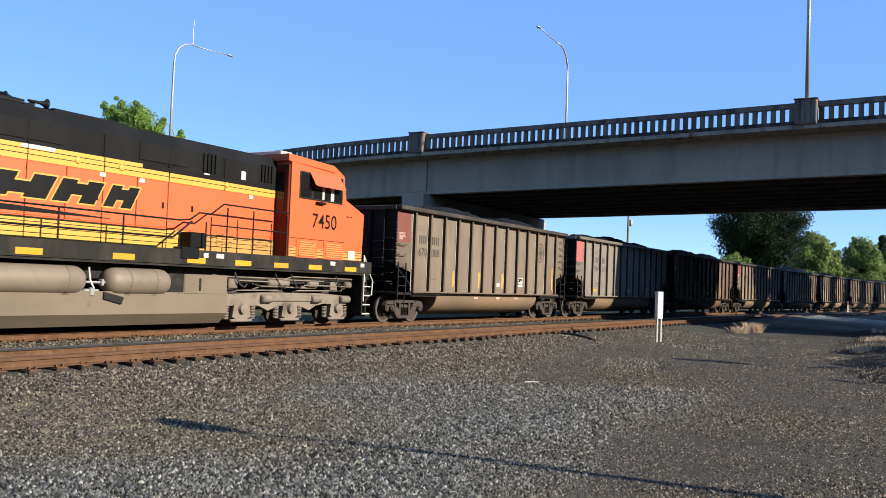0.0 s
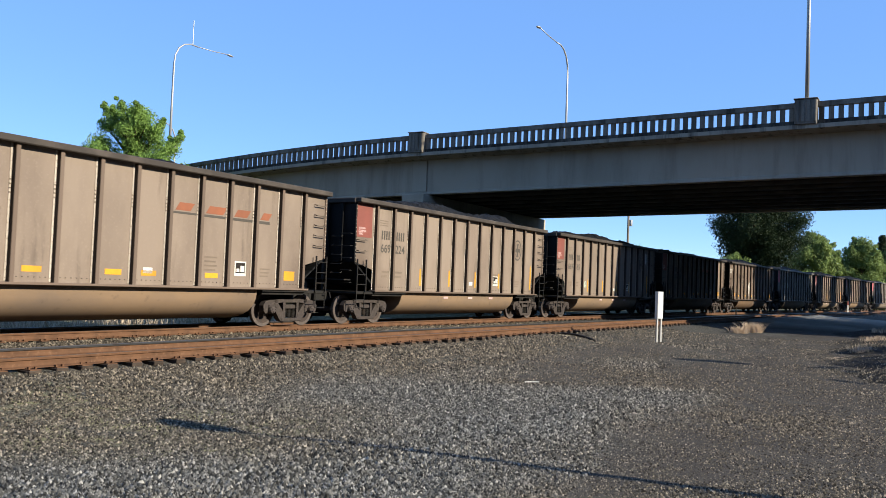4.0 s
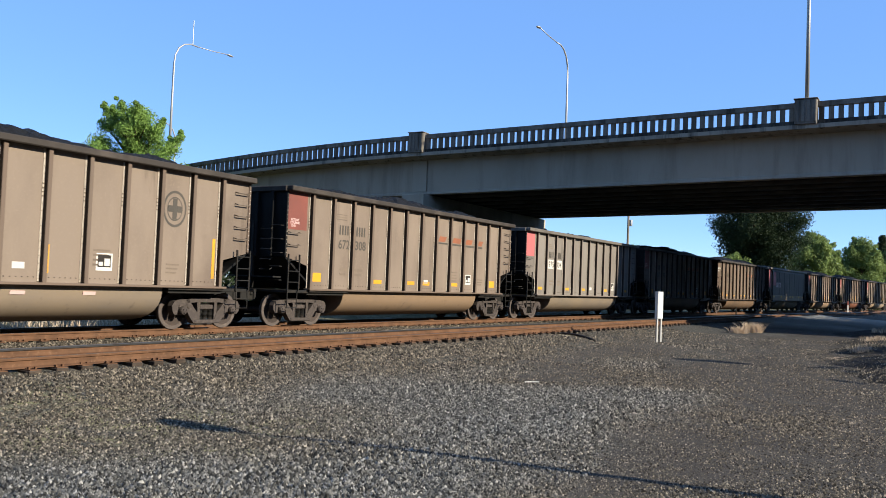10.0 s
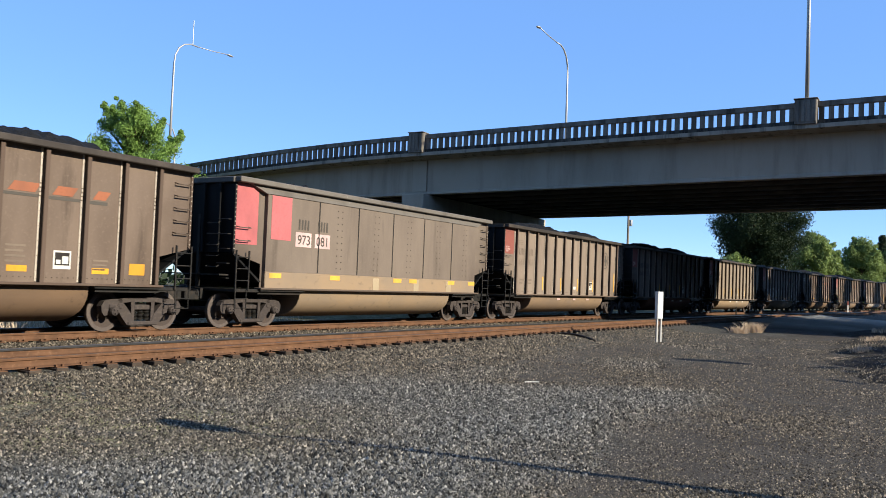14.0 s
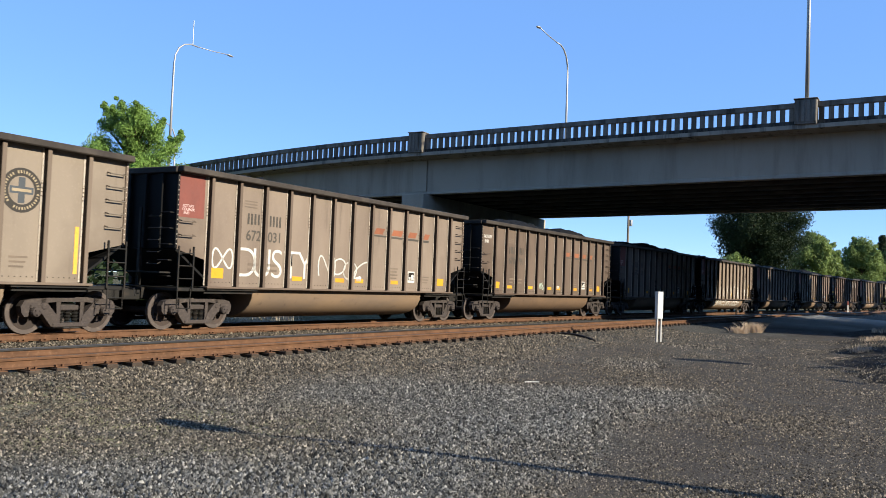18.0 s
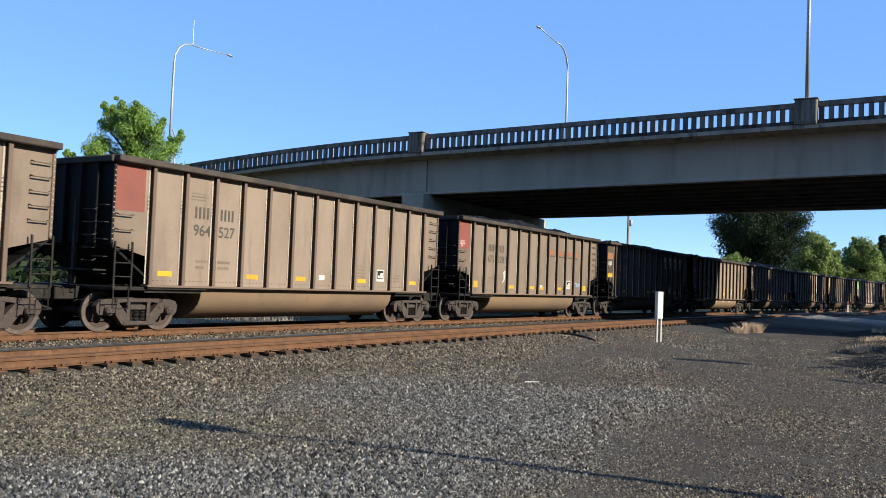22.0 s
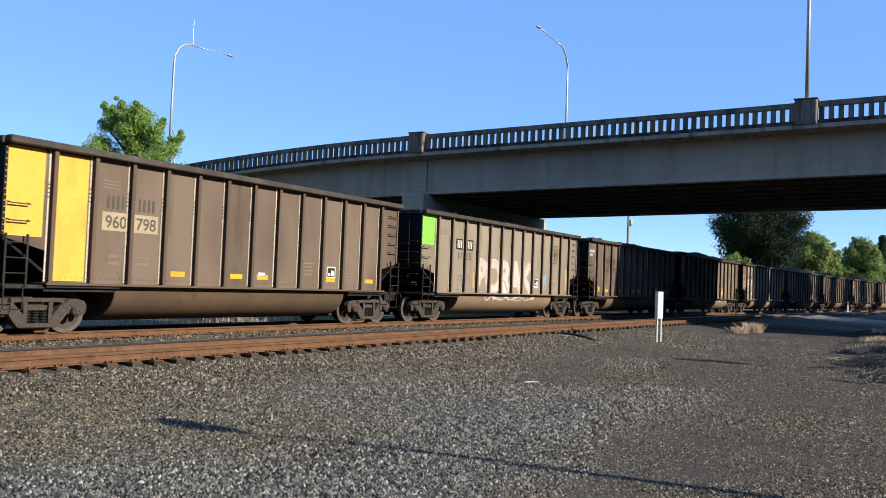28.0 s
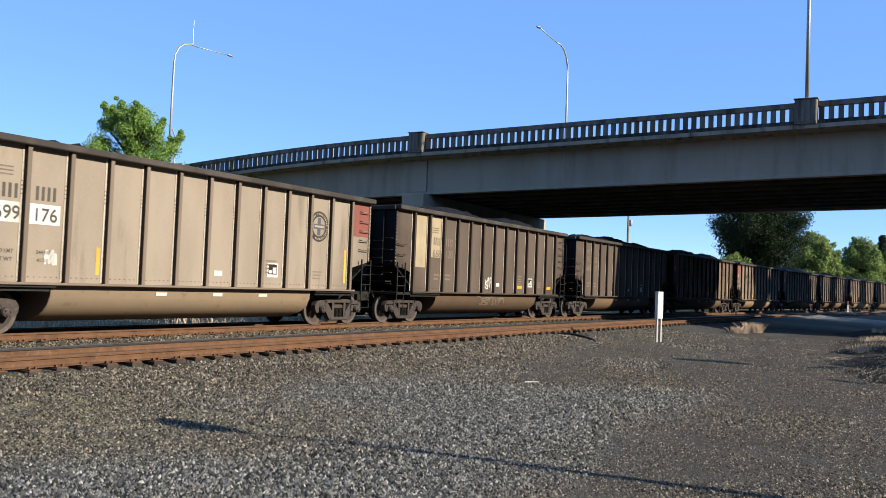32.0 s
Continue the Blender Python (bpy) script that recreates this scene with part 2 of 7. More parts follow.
def ground_material():
    m = bpy.data.materials.new("gravel_ground")
    m.use_nodes = True
    N, Lk = m.node_tree.nodes, m.node_tree.links
    b = N["Principled BSDF"]
    b.inputs["Roughness"].default_value = 0.95
    b.inputs["Specular IOR Level"].default_value = 0.08
    tc = N.new("ShaderNodeTexCoord")

    def nz(scale, detail=6):
        n = N.new("ShaderNodeTexNoise")
        n.inputs["Scale"].default_value, n.inputs["Detail"].default_value = scale, detail
        Lk.new(tc.outputs["Object"], n.inputs["Vector"])
        return n.outputs[0]

    def rng(v, a, b_, lo=0.0, hi=1.0):
        r = N.new("ShaderNodeMapRange")
        for k, x in zip(("From Min", "From Max", "To Min", "To Max"), (a, b_, lo, hi)):
            r.inputs[k].default_value = x
        Lk.new(v, r.inputs["Value"])
        return r.outputs[0]

    def mix(f, a, c):
        x = N.new("ShaderNodeMix")
        x.data_type = "RGBA"
        Lk.new(f, x.inputs["Factor"])
        for k, s in (("A", a), ("B", c)):
            if isinstance(s, tuple):
                x.inputs[k].default_value = (*s, 1)
            else:
                Lk.new(s, x.inputs[k])
        return x.outputs["Result"]

    vor = N.new("ShaderNodeTexVoronoi")
    vor.inputs["Scale"].default_value = 30
    Lk.new(tc.outputs["Object"], vor.inputs["Vector"])
    stone = mix(rng(vor.outputs["Color"], 0.2, 0.9), (0.026, 0.024, 0.020), (0.150, 0.136, 0.112))
    fine = N.new("ShaderNodeTexVoronoi")
    fine.inputs["Scale"].default_value = 55
    Lk.new(tc.outputs["Object"], fine.inputs["Vector"])
    grit = mix(rng(fine.outputs["Color"], 0.1, 0.95), (0.031, 0.027, 0.022), (0.116, 0.098, 0.080))
    dirt = mix(rng(nz(30), 0.35, 0.7), (0.030, 0.026, 0.0215), (0.080, 0.067, 0.055))
    dirt = mix(rng(nz(0.9), 0.35, 0.65, 0.25, 0.85), dirt, grit)
    att = N.new("ShaderNodeAttribute")
    att.attribute_name = "dirt"
    edge = N.new("ShaderNodeMath")
    edge.operation = "ADD"
    Lk.new(att.outputs["Fac"], edge.inputs[0])
    Lk.new(rng(nz(1.3), 0.3, 0.7, -0.3, 0.3), edge.inputs[1])
    col = mix(rng(edge.outputs[0], 0.35, 0.65), stone, dirt)
    col = mix(rng(nz(0.35), 0.5, 0.75, 0, 0.45), col, (0.10, 0.086, 0.067))
    moss = N.new("ShaderNodeAttribute")
    moss.attribute_name = "moss"
    mm = N.new("ShaderNodeMath")
    mm.operation = "MULTIPLY"
    Lk.new(moss.outputs["Fac"], mm.inputs[0])
    Lk.new(rng(nz(2.2), 0.42, 0.62, 0, 0.8), mm.inputs[1])
    col = mix(mm.outputs[0], col, (0.20, 0.178, 0.085))
    verge = N.new("ShaderNodeAttribute")
    verge.attribute_name = "verge"
    weeds = mix(rng(nz(3.0), 0.4, 0.65), (0.055, 0.052, 0.026), (0.17, 0.145, 0.085))
    col = mix(verge.outputs["Fac"], col, weeds)
    pave = N.new("ShaderNodeAttribute")
    pave.attribute_name = "paved"
    col = mix(pave.outputs["Fac"], col, mix(rng(nz(1.2), 0.35, 0.7), (0.25, 0.235, 0.205), (0.19, 0.176, 0.152)))
    Lk.new(col, b.inputs["Base Color"])
    bp = N.new("ShaderNodeBump")
    bp.inputs["Distance"].default_value = 0.03
    Lk.new(rng(edge.outputs[0], 0.3, 0.6, 0.9, 0.35), bp.inputs["Strength"])
    Lk.new(vor.outputs["Distance"], bp.inputs["Height"])
    b2 = N.new("ShaderNodeBump")
    b2.inputs["Strength"].default_value, b2.inputs["Distance"].default_value = 0.5, 0.02
    Lk.new(nz(60), b2.inputs["Height"])
    Lk.new(bp.outputs[0], b2.inputs["Normal"])
    Lk.new(b2.outputs[0], b.inputs["Normal"])
    return m


def dirt_amount(x, y):
    """1 on the service road, 0 on the gravel: the road runs in from the right of the foreground and bends along the tracks."""
    lat = lat_of(x, y)
    inner = 16.1 - 0.11 * min(y, 60)          # its edge towards the tracks
    inner += 0.9 * noise.noise((x * 0.28, y * 0.28, 11)) + 0.35 * noise.noise((x * 1.1, y * 1.1, 2))
    # trodden fine gravel between the road and the ballast further on
    worn = ramp(y, 15.4, 17.6) * ramp(lat, NEAR_TRACK + 2.8, NEAR_TRACK + 4.4) * ramp(x, -3.0, 1.5) * (0.62 + 0.5 * noise.noise((x * 0.4, y * 0.25, 21)))
    return max(ramp(lat, inner - 0.7, inner + 0.8), min(1.0, max(0.0, worn)))


def build_ground():
    xs = axis_steps(-24, 46, 0.5, 3000)
    ys = axis_steps(3, 84, 0.5, 3000)
    verts = [(x, y, ground_z(x, y)) for y in ys for x in xs]
    n = len(xs)
    faces = [(j * n + i, j * n + i + 1, (j + 1) * n + i + 1, (j + 1) * n + i) for j in range(len(ys) - 1) for i in range(n - 1)]
    me = bpy.data.meshes.new("ground")
    me.from_pydata(verts, [], faces)
    me.polygons.foreach_set("use_smooth", [True] * len(faces))
    a = me.attributes.new("dirt", "FLOAT", "POINT")
    a.data.foreach_set("value", [dirt_amount(v[0], v[1]) for v in verts])
    a = me.attributes.new("moss", "FLOAT", "POINT")
    a.data.foreach_set("value", [ramp(-v[0], -0.5, 2.5) * ramp(v[1], 8.2, 9.5) * (1 - ramp(v[1], 11.5, 14.5)) for v in verts])
    a = me.attributes.new("verge", "FLOAT", "POINT")
    a.data.foreach_set("value", [ramp(-lat_of(v[0], v[1]), 2.8, 4.2) for v in verts])
    a = me.attributes.new("paved", "FLOAT", "POINT")
    a.data.foreach_set("value", [paved(v[0], v[1]) for v in verts])
    me.materials.append(ground_material())
    tagged(new("ground", me), "grey crushed gravel ground with a worn dirt road", "ground", kind="structure")


build_ground()


# ---- tracks ----
RAIL = [(-0.07, -0.172), (0.07, -0.172), (0.07, -0.160), (0.016, -0.143), (0.009, -0.10), (0.009, -0.055), (0.034, -0.043),
        (0.037, -0.012), (0.030, -0.002), (0.020, 0.0), (-0.020, 0.0), (-0.030, -0.002), (-0.037, -0.012), (-0.034, -0.043),
        (-0.009, -0.055), (-0.009, -0.10), (-0.016, -0.143), (-0.07, -0.160)]


def build_rail(parent, centre, side):
    bm = bmesh.new()
    rings = []
    s = -70.0
    while s < 330:
        rings.append([bm.verts.new(trk(s, centre + side * 0.755 + u, w)) for u, w in RAIL])
        s += 3.0
    k = len(RAIL)
    for a, b in zip(rings, rings[1:]):
        for i in range(k):
            f = bm.faces.new([a[i], b[i], b[(i + 1) % k], a[(i + 1) % k]])
            f.material_index = 1 if i in (8, 9, 10) or i in ((6, 7) if side < 0 else (11, 12)) else 0
    bmesh.ops.recalc_face_normals(bm, faces=bm.faces[:])
    ob = part("rail", bm, rust, parent)
    ob.data.materials.append(railtop)


def tie_mesh(bm):
    box(bm, -0.115, 0.115, -0.95, 0.95, -0.38, -0.185, 0.012)


def plate_mesh(bm):
    box(bm, -0.10, 0.10, -0.18, 0.18, -0.185, -0.171)
    for sx in (-0.06, 0.06):
        for sy in (-0.09, 0.09):
            box(bm, sx - 0.014, sx + 0.014, sy - 0.02, sy + 0.02, -0.171, -0.135)


def build_track(name, centre, label):
    ob = thing(name, Matrix(), label, "railway track", "railway tracks", kind="structure")
    for side in (-1, 1):
        build_rail(ob, centre, side)
    rng = random.Random(5 + int(centre))
    for i in range(250):
        s = -34 + i * 0.51
        m = trk_pose(s + rng.uniform(-0.03, 0.03), centre + rng.uniform(-0.05, 0.05), rng.uniform(-0.008, 0.004)) @ pose(0, 0, 0, 0, 0, rng.uniform(-1, 1))
        t = part("tie", shared("tie", tie_mesh, tiewood), tiewood, ob, m=m)
        if i < 120:
            part("tie_plate", shared("tie_plate", plate_mesh, rust), rust, t, m=pose(0, -0.755, 0))
    return ob


build_track("railway_track", 0.0, "main railway track with rusty rails on dark wooden ties")
build_track("railway_track", NEAR_TRACK, "idle railway track with rust-brown rails on wooden ties")

# ---- road bridge across the tracks ----
BRIDGE = Matrix.Translation((-1.94, 57.0, 0)) @ Matrix.Rotation(math.atan2(-0.49546, 0.86863), 4, "Z")
# local x along the near parapet to the right, y across the deck away from the viewer
WIDTH = 20.4


def deck_z(u):
    """Height of the parapet's top along the bridge."""
    return 11.25 + 0.0205 * u - (0.00165 * u * u if u < 0 else 0.0)


def swept(bm, u0, u1, outline, step=3.0):
    """Sweeps a closed outline (y, drop below the parapet's top) along the deck's rise."""
    n = max(1, int(abs(u1 - u0) / step))
    rings = [[bm.verts.new((u, y, deck_z(u) + z)) for y, z in outline] for u in [u0 + (u1 - u0) * i / n for i in range(n + 1)]]
    k = len(outline)
    for a, b in zip(rings, rings[1:]):
        for i in range(k):
            bm.faces.new([a[i], b[i], b[(i + 1) % k], a[(i + 1) % k]])
    bm.faces.new(rings[0])
    bm.faces.new(rings[-1][::-1])
    bmesh.ops.recalc_face_normals(bm, faces=bm.faces[:])


def rect(y0, y1, z0, z1):
    return [(y0, z0), (y1, z0), (y1, z1), (y0, z1)]


U0, U1 = -62.0, 62.0
PILASTERS = [-47.9, -23.95, 0.0, 23.95, 47.9]


def baluster_mesh(bm):
    box(bm, -0.125, 0.125, 0.05, 0.27, -0.98, -0.27, 0.015)


def pilaster_mesh(bm):
    box(bm, -0.55, 0.55, -0.32, 0.40, -1.22, 0.10, 0.03)
    for x in (-0.42, -0.14, 0.14, 0.42):
        box(bm, x - 0.09, x + 0.09, -0.36, -0.32, -1.10, 0.04, 0.015)
    box(bm, -0.60, 0.60, -0.37, 0.45, 0.10, 0.16, 0.02)


def girder(bm, y0, u0, u1):
    swept(bm, u0, u1, [(y0 - 0.3, -3.9), (y0 + 0.3, -3.9), (y0 + 0.3, -3.78), (y0 + 0.2, -3.68), (y0 + 0.2, -1.55), (y0 - 0.2, -1.55), (y0 - 0.2, -3.68), (y0 - 0.3, -3.78)])


def build_bridge():
    ob = thing("road_bridge", BRIDGE, "grey concrete road bridge with a balustrade over the tracks", "bridge", kind="structure")
    bm = bmesh.new()
    swept(bm, U0, U1, [(-0.22, -1.44), (0.9, -1.60), (WIDTH - 0.9, -1.60), (WIDTH + 0.22, -1.44), (WIDTH + 0.22, -1.22), (-0.22, -1.22)])
    part("deck", bm, concrete_edge, ob)
    for i in range(9):
        bm = bmesh.new()
        girder(bm, 1.0 + (WIDTH - 2.0) * i / 8, U0, U1)
        # inner girders get the concrete with the underside's shade painted in
        part("girder", bm, concrete if i in (0, 8) else concrete_shaded, ob)
    for u in (-36, -24, -12, 6, 12, 18, 24, 30, 42, 54):
        for i in range(8):
            y = 1.0 + (WIDTH - 2.0) * i / 8
            bm = bmesh.new()
            box(bm, u - 0.12, u + 0.12, y + 0.2, y + (WIDTH - 2.0) / 8 - 0.2, deck_z(u) - 3.2, deck_z(u) - 1.56)
            part("diaphragm", bm, concrete_shaded, ob)
    for u in (-0.2, 36.0):
        bm = bmesh.new()
        box(bm, u - 0.55, u + 0.55, 0.72, 0.80, deck_z(u) - 3.70, deck_z(u) - 1.62, 0.015)
        part("bearing_stiffener", bm, concrete, ob)
    # pier frames either side of the tracks
    for u, face in ((-0.2, 1), (36.0, -1)):
        bm = bmesh.new()
        z = deck_z(u) - 3.93
        box(bm, u - 0.85, u + 0.85, -0.1, WIDTH + 0.1, z - 1.1, z, 0.04)
        part("pier_cap", bm, concrete, ob)
        for y in (1.6, 6.8, 11.8, WIDTH - 1.6):
            bm = bmesh.new()
            lathe(bm, [(-0.7, 0.6), (z - 1.1, 0.6)], 20, "z", (u, y, 0))
            part("column", bm, concrete, ob, smooth=True)
    for y, far in ((0.0, False), (WIDTH - 0.32, True)):
        bm = bmesh.new()
        swept(bm, U0, U1, rect(y, y + 0.32, -0.27, 0.0))
        part("handrail", bm, concrete_top, ob)
        bm = bmesh.new()
        swept(bm, U0, U1, rect(y - 0.01, y + 0.33, -1.22, -0.98))
        part("plinth", bm, concrete_kerb, ob)
        for u in PILASTERS:
            part("pilaster", shared("pilaster", pilaster_mesh, concrete_top), None, ob, m=Matrix.Translation((u, y, deck_z(u))))
        if not far:
            for a, b in zip(PILASTERS, PILASTERS[1:]):
                n = 49
                for i in range(n):
                    u = a + 0.55 + 0.18 + (b - a - 1.46) * i / (n - 1)
                    part("baluster", shared("baluster", baluster_mesh, concrete_top), None, ob, m=Matrix.Translation((u, y, deck_z(u))))
        else:
            bm = bmesh.new()
            for a, b in zip(PILASTERS, PILASTERS[1:]):
                for i in range(49):
                    u = a + 0.55 + 0.18 + (b - a - 1.46) * i / 48
                    box(bm, u - 0.135, u + 0.135, y + 0.05, y + 0.27, deck_z(u) - 0.98, deck_z(u) - 0.27)
            tagged(part("baluster_row", bm, concrete_top, ob), kind="stuff")
    return ob


build_bridge()


def street_lamp(u, y, height, arm, label, antenna=False, z0=None):
    base = BRIDGE @ Vector((u, y, (deck_z(u) + 0.16) if z0 is None else z0))
    ob = thing("street_lamp", Matrix.Translation(base), label, "street lamp", "street lamps")
    rot = Matrix.Rotation(arm, 4, "Z")
    bm = bmesh.new()
    box(bm, -0.16, 0.16, -0.16, 0.16, 0, 0.06, 0.01)
    part("base_plate", bm, galv, ob)
    bm = bmesh.new()
    pts = [(0, 0, 0.05), (0, 0, height * 0.5), (0, 0, height - 2.2), (0.12, 0, height - 1.4), (0.45, 0, height - 0.75), (1.0, 0, height - 0.32), (1.7, 0, height - 0.12), (2.5, 0, height - 0.14)]
    tube(bm, [rot @ Vector(p) for p in pts], 0.1, 10, [0.11, 0.095, 0.08, 0.075, 0.07, 0.065, 0.06, 0.055])
    part("pole", bm, galv, ob, smooth=True)
    bm = bmesh.new()
    tube(bm, [rot @ Vector(p) for p in ((2.5, 0, height - 0.14), (4.3, 0, height - 0.06), (6.0, 0, height + 0.10))], 0.04, 8)
    part("arm", bm, galv, ob, smooth=True)
    bm = bmesh.new()
    lathe(bm, [(0, 0.05), (0.1, 0.13), (0.35, 0.16), (0.6, 0.12), (0.72, 0.03)], 12, "x")
    part("lamp_head", bm, galv, ob, m=Matrix.Translation(rot @ Vector((5.9, 0, height + 0.09))) @ rot @ pose(0, 0, 0, 0, 4, 0) @ Matrix.Diagonal((1, 1, 0.55, 1)), smooth=True)
    if antenna:
        bm = bmesh.new()
        tube(bm, [rot @ Vector((1.9, 0, height - 0.12)), rot @ Vector((1.9, 0, height + 1.9))], 0.035, 6)
        part("antenna", bm, galv, ob)
    return ob

# ---- coal train ----
CAR_L = 16.18
SPEED, DRAG = 16.687, -0.0032


def travelled(t):
    return SPEED * t + DRAG * t * (t - 32)


def train_s(s6, t):
    """Where along the track a point of the train is that was at s6 six seconds in."""
    return s6 + travelled(6.0) - travelled(t)


SHADES = {
    "taupe": ((0.272, 0.222, 0.182), (0.172, 0.137, 0.114)),
    "brown": ((0.185, 0.143, 0.115), (0.105, 0.079, 0.063)),
    "grey": ((0.272, 0.250, 0.229), (0.195, 0.173, 0.156)),
    "sand": ((0.320, 0.272, 0.222), (0.230, 0.192, 0.157)),
    "umber": ((0.125, 0.098, 0.082), (0.075, 0.058, 0.048)),
    "smoke": ((0.218, 0.180, 0.150), (0.138, 0.113, 0.096)),
    "red": ((0.190, 0.088, 0.060), (0.110, 0.055, 0.040)),
}
side_mats, rib_mats, tub_mats, light_ribs = {}, {}, {}, {}
for shade, (c1, c2) in SHADES.items():
    dark = tuple(v * 0.55 for v in c2)
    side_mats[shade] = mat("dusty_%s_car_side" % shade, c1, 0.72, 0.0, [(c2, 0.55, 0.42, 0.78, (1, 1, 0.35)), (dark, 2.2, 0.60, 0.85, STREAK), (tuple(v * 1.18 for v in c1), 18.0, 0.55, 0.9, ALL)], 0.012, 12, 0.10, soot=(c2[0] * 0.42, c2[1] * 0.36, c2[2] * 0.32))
    rib_mats[shade] = mat("worn_%s_rib" % shade, tuple(v * 0.60 for v in c1), 0.6, 0.1, [(tuple(v * 1.15 for v in c1), 6.0, 0.62, 0.8, ALL), (dark, 1.4, 0.5, 0.8, STREAK)], 0.02, 25, 0.2)
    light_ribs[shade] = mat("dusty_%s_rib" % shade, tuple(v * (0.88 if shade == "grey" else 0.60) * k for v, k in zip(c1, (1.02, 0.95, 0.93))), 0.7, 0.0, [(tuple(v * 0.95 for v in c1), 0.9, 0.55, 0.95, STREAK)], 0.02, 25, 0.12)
    tub_mats[shade] = mat("dusty_%s_tub" % shade, (c1[0] * 1.0, c1[1] * 0.87, c1[2] * 0.70), 0.75, 0.0, [(c2, 0.7, 0.45, 0.8, (0.5, 1, 1)), (dark, 4.0, 0.60, 0.85, ALL)], 0.01, 10, 0.08)
flange_mat = mat("bare_aluminium_flange", (0.52, 0.47, 0.41), 0.55, 0.2, [((0.34, 0.29, 0.24), 1.2, 0.45, 0.8, STREAK)], 0.01, 20, 0.15)
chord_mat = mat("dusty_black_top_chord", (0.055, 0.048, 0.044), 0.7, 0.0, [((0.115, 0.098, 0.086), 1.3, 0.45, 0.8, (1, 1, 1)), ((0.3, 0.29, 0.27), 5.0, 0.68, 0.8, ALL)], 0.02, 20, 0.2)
# rib flanks near black: the shade on them is put into the colour
rib_side = mat("shaded_rib_flank", (0.045, 0.038, 0.033), 0.8, 0.0, [((0.085, 0.070, 0.06), 1.3, 0.5, 0.8, STREAK)], 0.02, 20, 0.15)
PAINTS = {}


def paint(key, c, dirt=0.35, rough=0.6):
    if key not in PAINTS:
        d = tuple(v * 0.45 + 0.03 for v in c)
        PAINTS[key] = mat("faded_%s_paint" % key, c, rough, 0, [(d, 1.1, 0.5 - dirt * 0.15, 0.85, (1, 1, 0.5)), (tuple(v * 0.8 for v in c), 14.0, 0.5, 0.8, ALL)], 0.005, 20, 0.06)
    return PAINTS[key]


RED = paint("red", (0.27, 0.095, 0.078), 0.5)
PINK = paint("pink", (0.50, 0.15, 0.16), 0.2)
YELLOW = paint("yellow", (0.68, 0.35, 0.03), 0.15)
ORANGE = paint("orange", (0.36, 0.138, 0.075), 0.6)
WHITE = paint("white", (0.66, 0.65, 0.62), 0.2)
GREY = paint("grey", (0.100, 0.090, 0.079), 0.2)
CHAR = paint("charcoal", (0.055, 0.050, 0.045), 0.2)
FAINT = paint("faint_grey", (0.215, 0.172, 0.136), 0.3)
GREEN = paint("lime_green", (0.24, 0.58, 0.08), 0.0)
GOLD = paint("golden_yellow", (0.72, 0.42, 0.07), 0.2)
SKYBLUE = paint("pale_blue", (0.30, 0.45, 0.62), 0.2)
BLUSH = paint("pale_pink", (0.62, 0.45, 0.44), 0.3)
MINT = paint("mint", (0.52, 0.62, 0.52), 0.3)
CREAM = paint("cream", (0.45, 0.37, 0.25), 0.5)
PURPLE = paint("faded_purple", (0.13, 0.075, 0.085), 0.3)
BURNT = paint("burnt_orange", (0.30, 0.150, 0.085), 0.5)
SLATE = paint("slate_blue", (0.10, 0.115, 0.135), 0.2)
MOSS = paint("moss_green", (0.065, 0.085, 0.035), 0.2)
DARK = paint("dark_ink", (0.035, 0.03, 0.027), 0.1)

TOP, SILL = 4.13, 1.12
HALF = 7.30
YS, YR = -1.405, -1.54            # side sheet and rib face of the side towards the viewer
RIBS = [-6.20 + 12.4 * i / 12 for i in range(13)]


def side_mesh(bm):
    """Both side sheets with their cut-away lower corners, and the floor between them."""
    outline = [(-6.2, SILL), (6.2, SILL), (6.2, 1.78), (HALF, 2.05), (HALF, TOP - 0.1), (-HALF, TOP - 0.1), (-HALF, 2.05), (-6.2, 1.78)]
    prism(bm, outline, YS, YS + 0.012)


def inner_mesh(bm):
    outline = [(-6.2, SILL), (6.2, SILL), (6.2, 1.78), (HALF, 2.05), (HALF, TOP - 0.1), (-HALF, TOP - 0.1), (-HALF, 2.05), (-6.2, 1.78)]
    prism(bm, outline, -YS - 0.012, -YS)


def end_mesh(bm):
    """Upright end sheet."""
    box(bm, HALF - 0.03, HALF, YS + 0.015, -YS, 2.05, TOP - 0.02)


def slope_mesh(bm):
    """Sloping foot of the end, down to the floor."""
    hexa(bm, [(6.2, YS + 0.015, 1.25), (HALF, YS + 0.015, 2.02), (HALF, -YS, 2.02), (6.2, -YS, 1.25), (6.16, YS + 0.015, 1.29), (HALF - 0.04, YS + 0.015, 2.06), (HALF - 0.04, -YS, 2.06), (6.16, -YS, 1.29)])


def endpost_mesh(bm):
    box(bm, HALF, HALF + 0.09, -0.05, 0.05, 2.05, TOP - 0.18, 0.01)


def rib_mesh(bm):
    """Upright rib, shade painted into its dark flanks, its bare riveted flange beside it."""
    box(bm, -0.052, 0.052, YR, YS + 0.002, SILL - 0.06, TOP - 0.10, 0.010)
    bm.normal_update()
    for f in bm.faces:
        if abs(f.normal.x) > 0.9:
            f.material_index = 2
    body = set(bm.faces)
    box(bm, -0.098, -0.054, YS - 0.014, YS - 0.001, SILL + 0.02, TOP - 0.14)
    for f in set(bm.faces) - body:
        f.material_index = 1
    for i in range(17):
        z = SILL + 0.08 + i * 0.16
        box(bm, -0.084, -0.070, YS - 0.019, YS - 0.014, z, z + 0.014)
    for z in (2.95, 3.04, 3.13, 3.22):
        box(bm, -0.098, -0.060, YS - 0.022, YS - 0.014, z, z + 0.026)


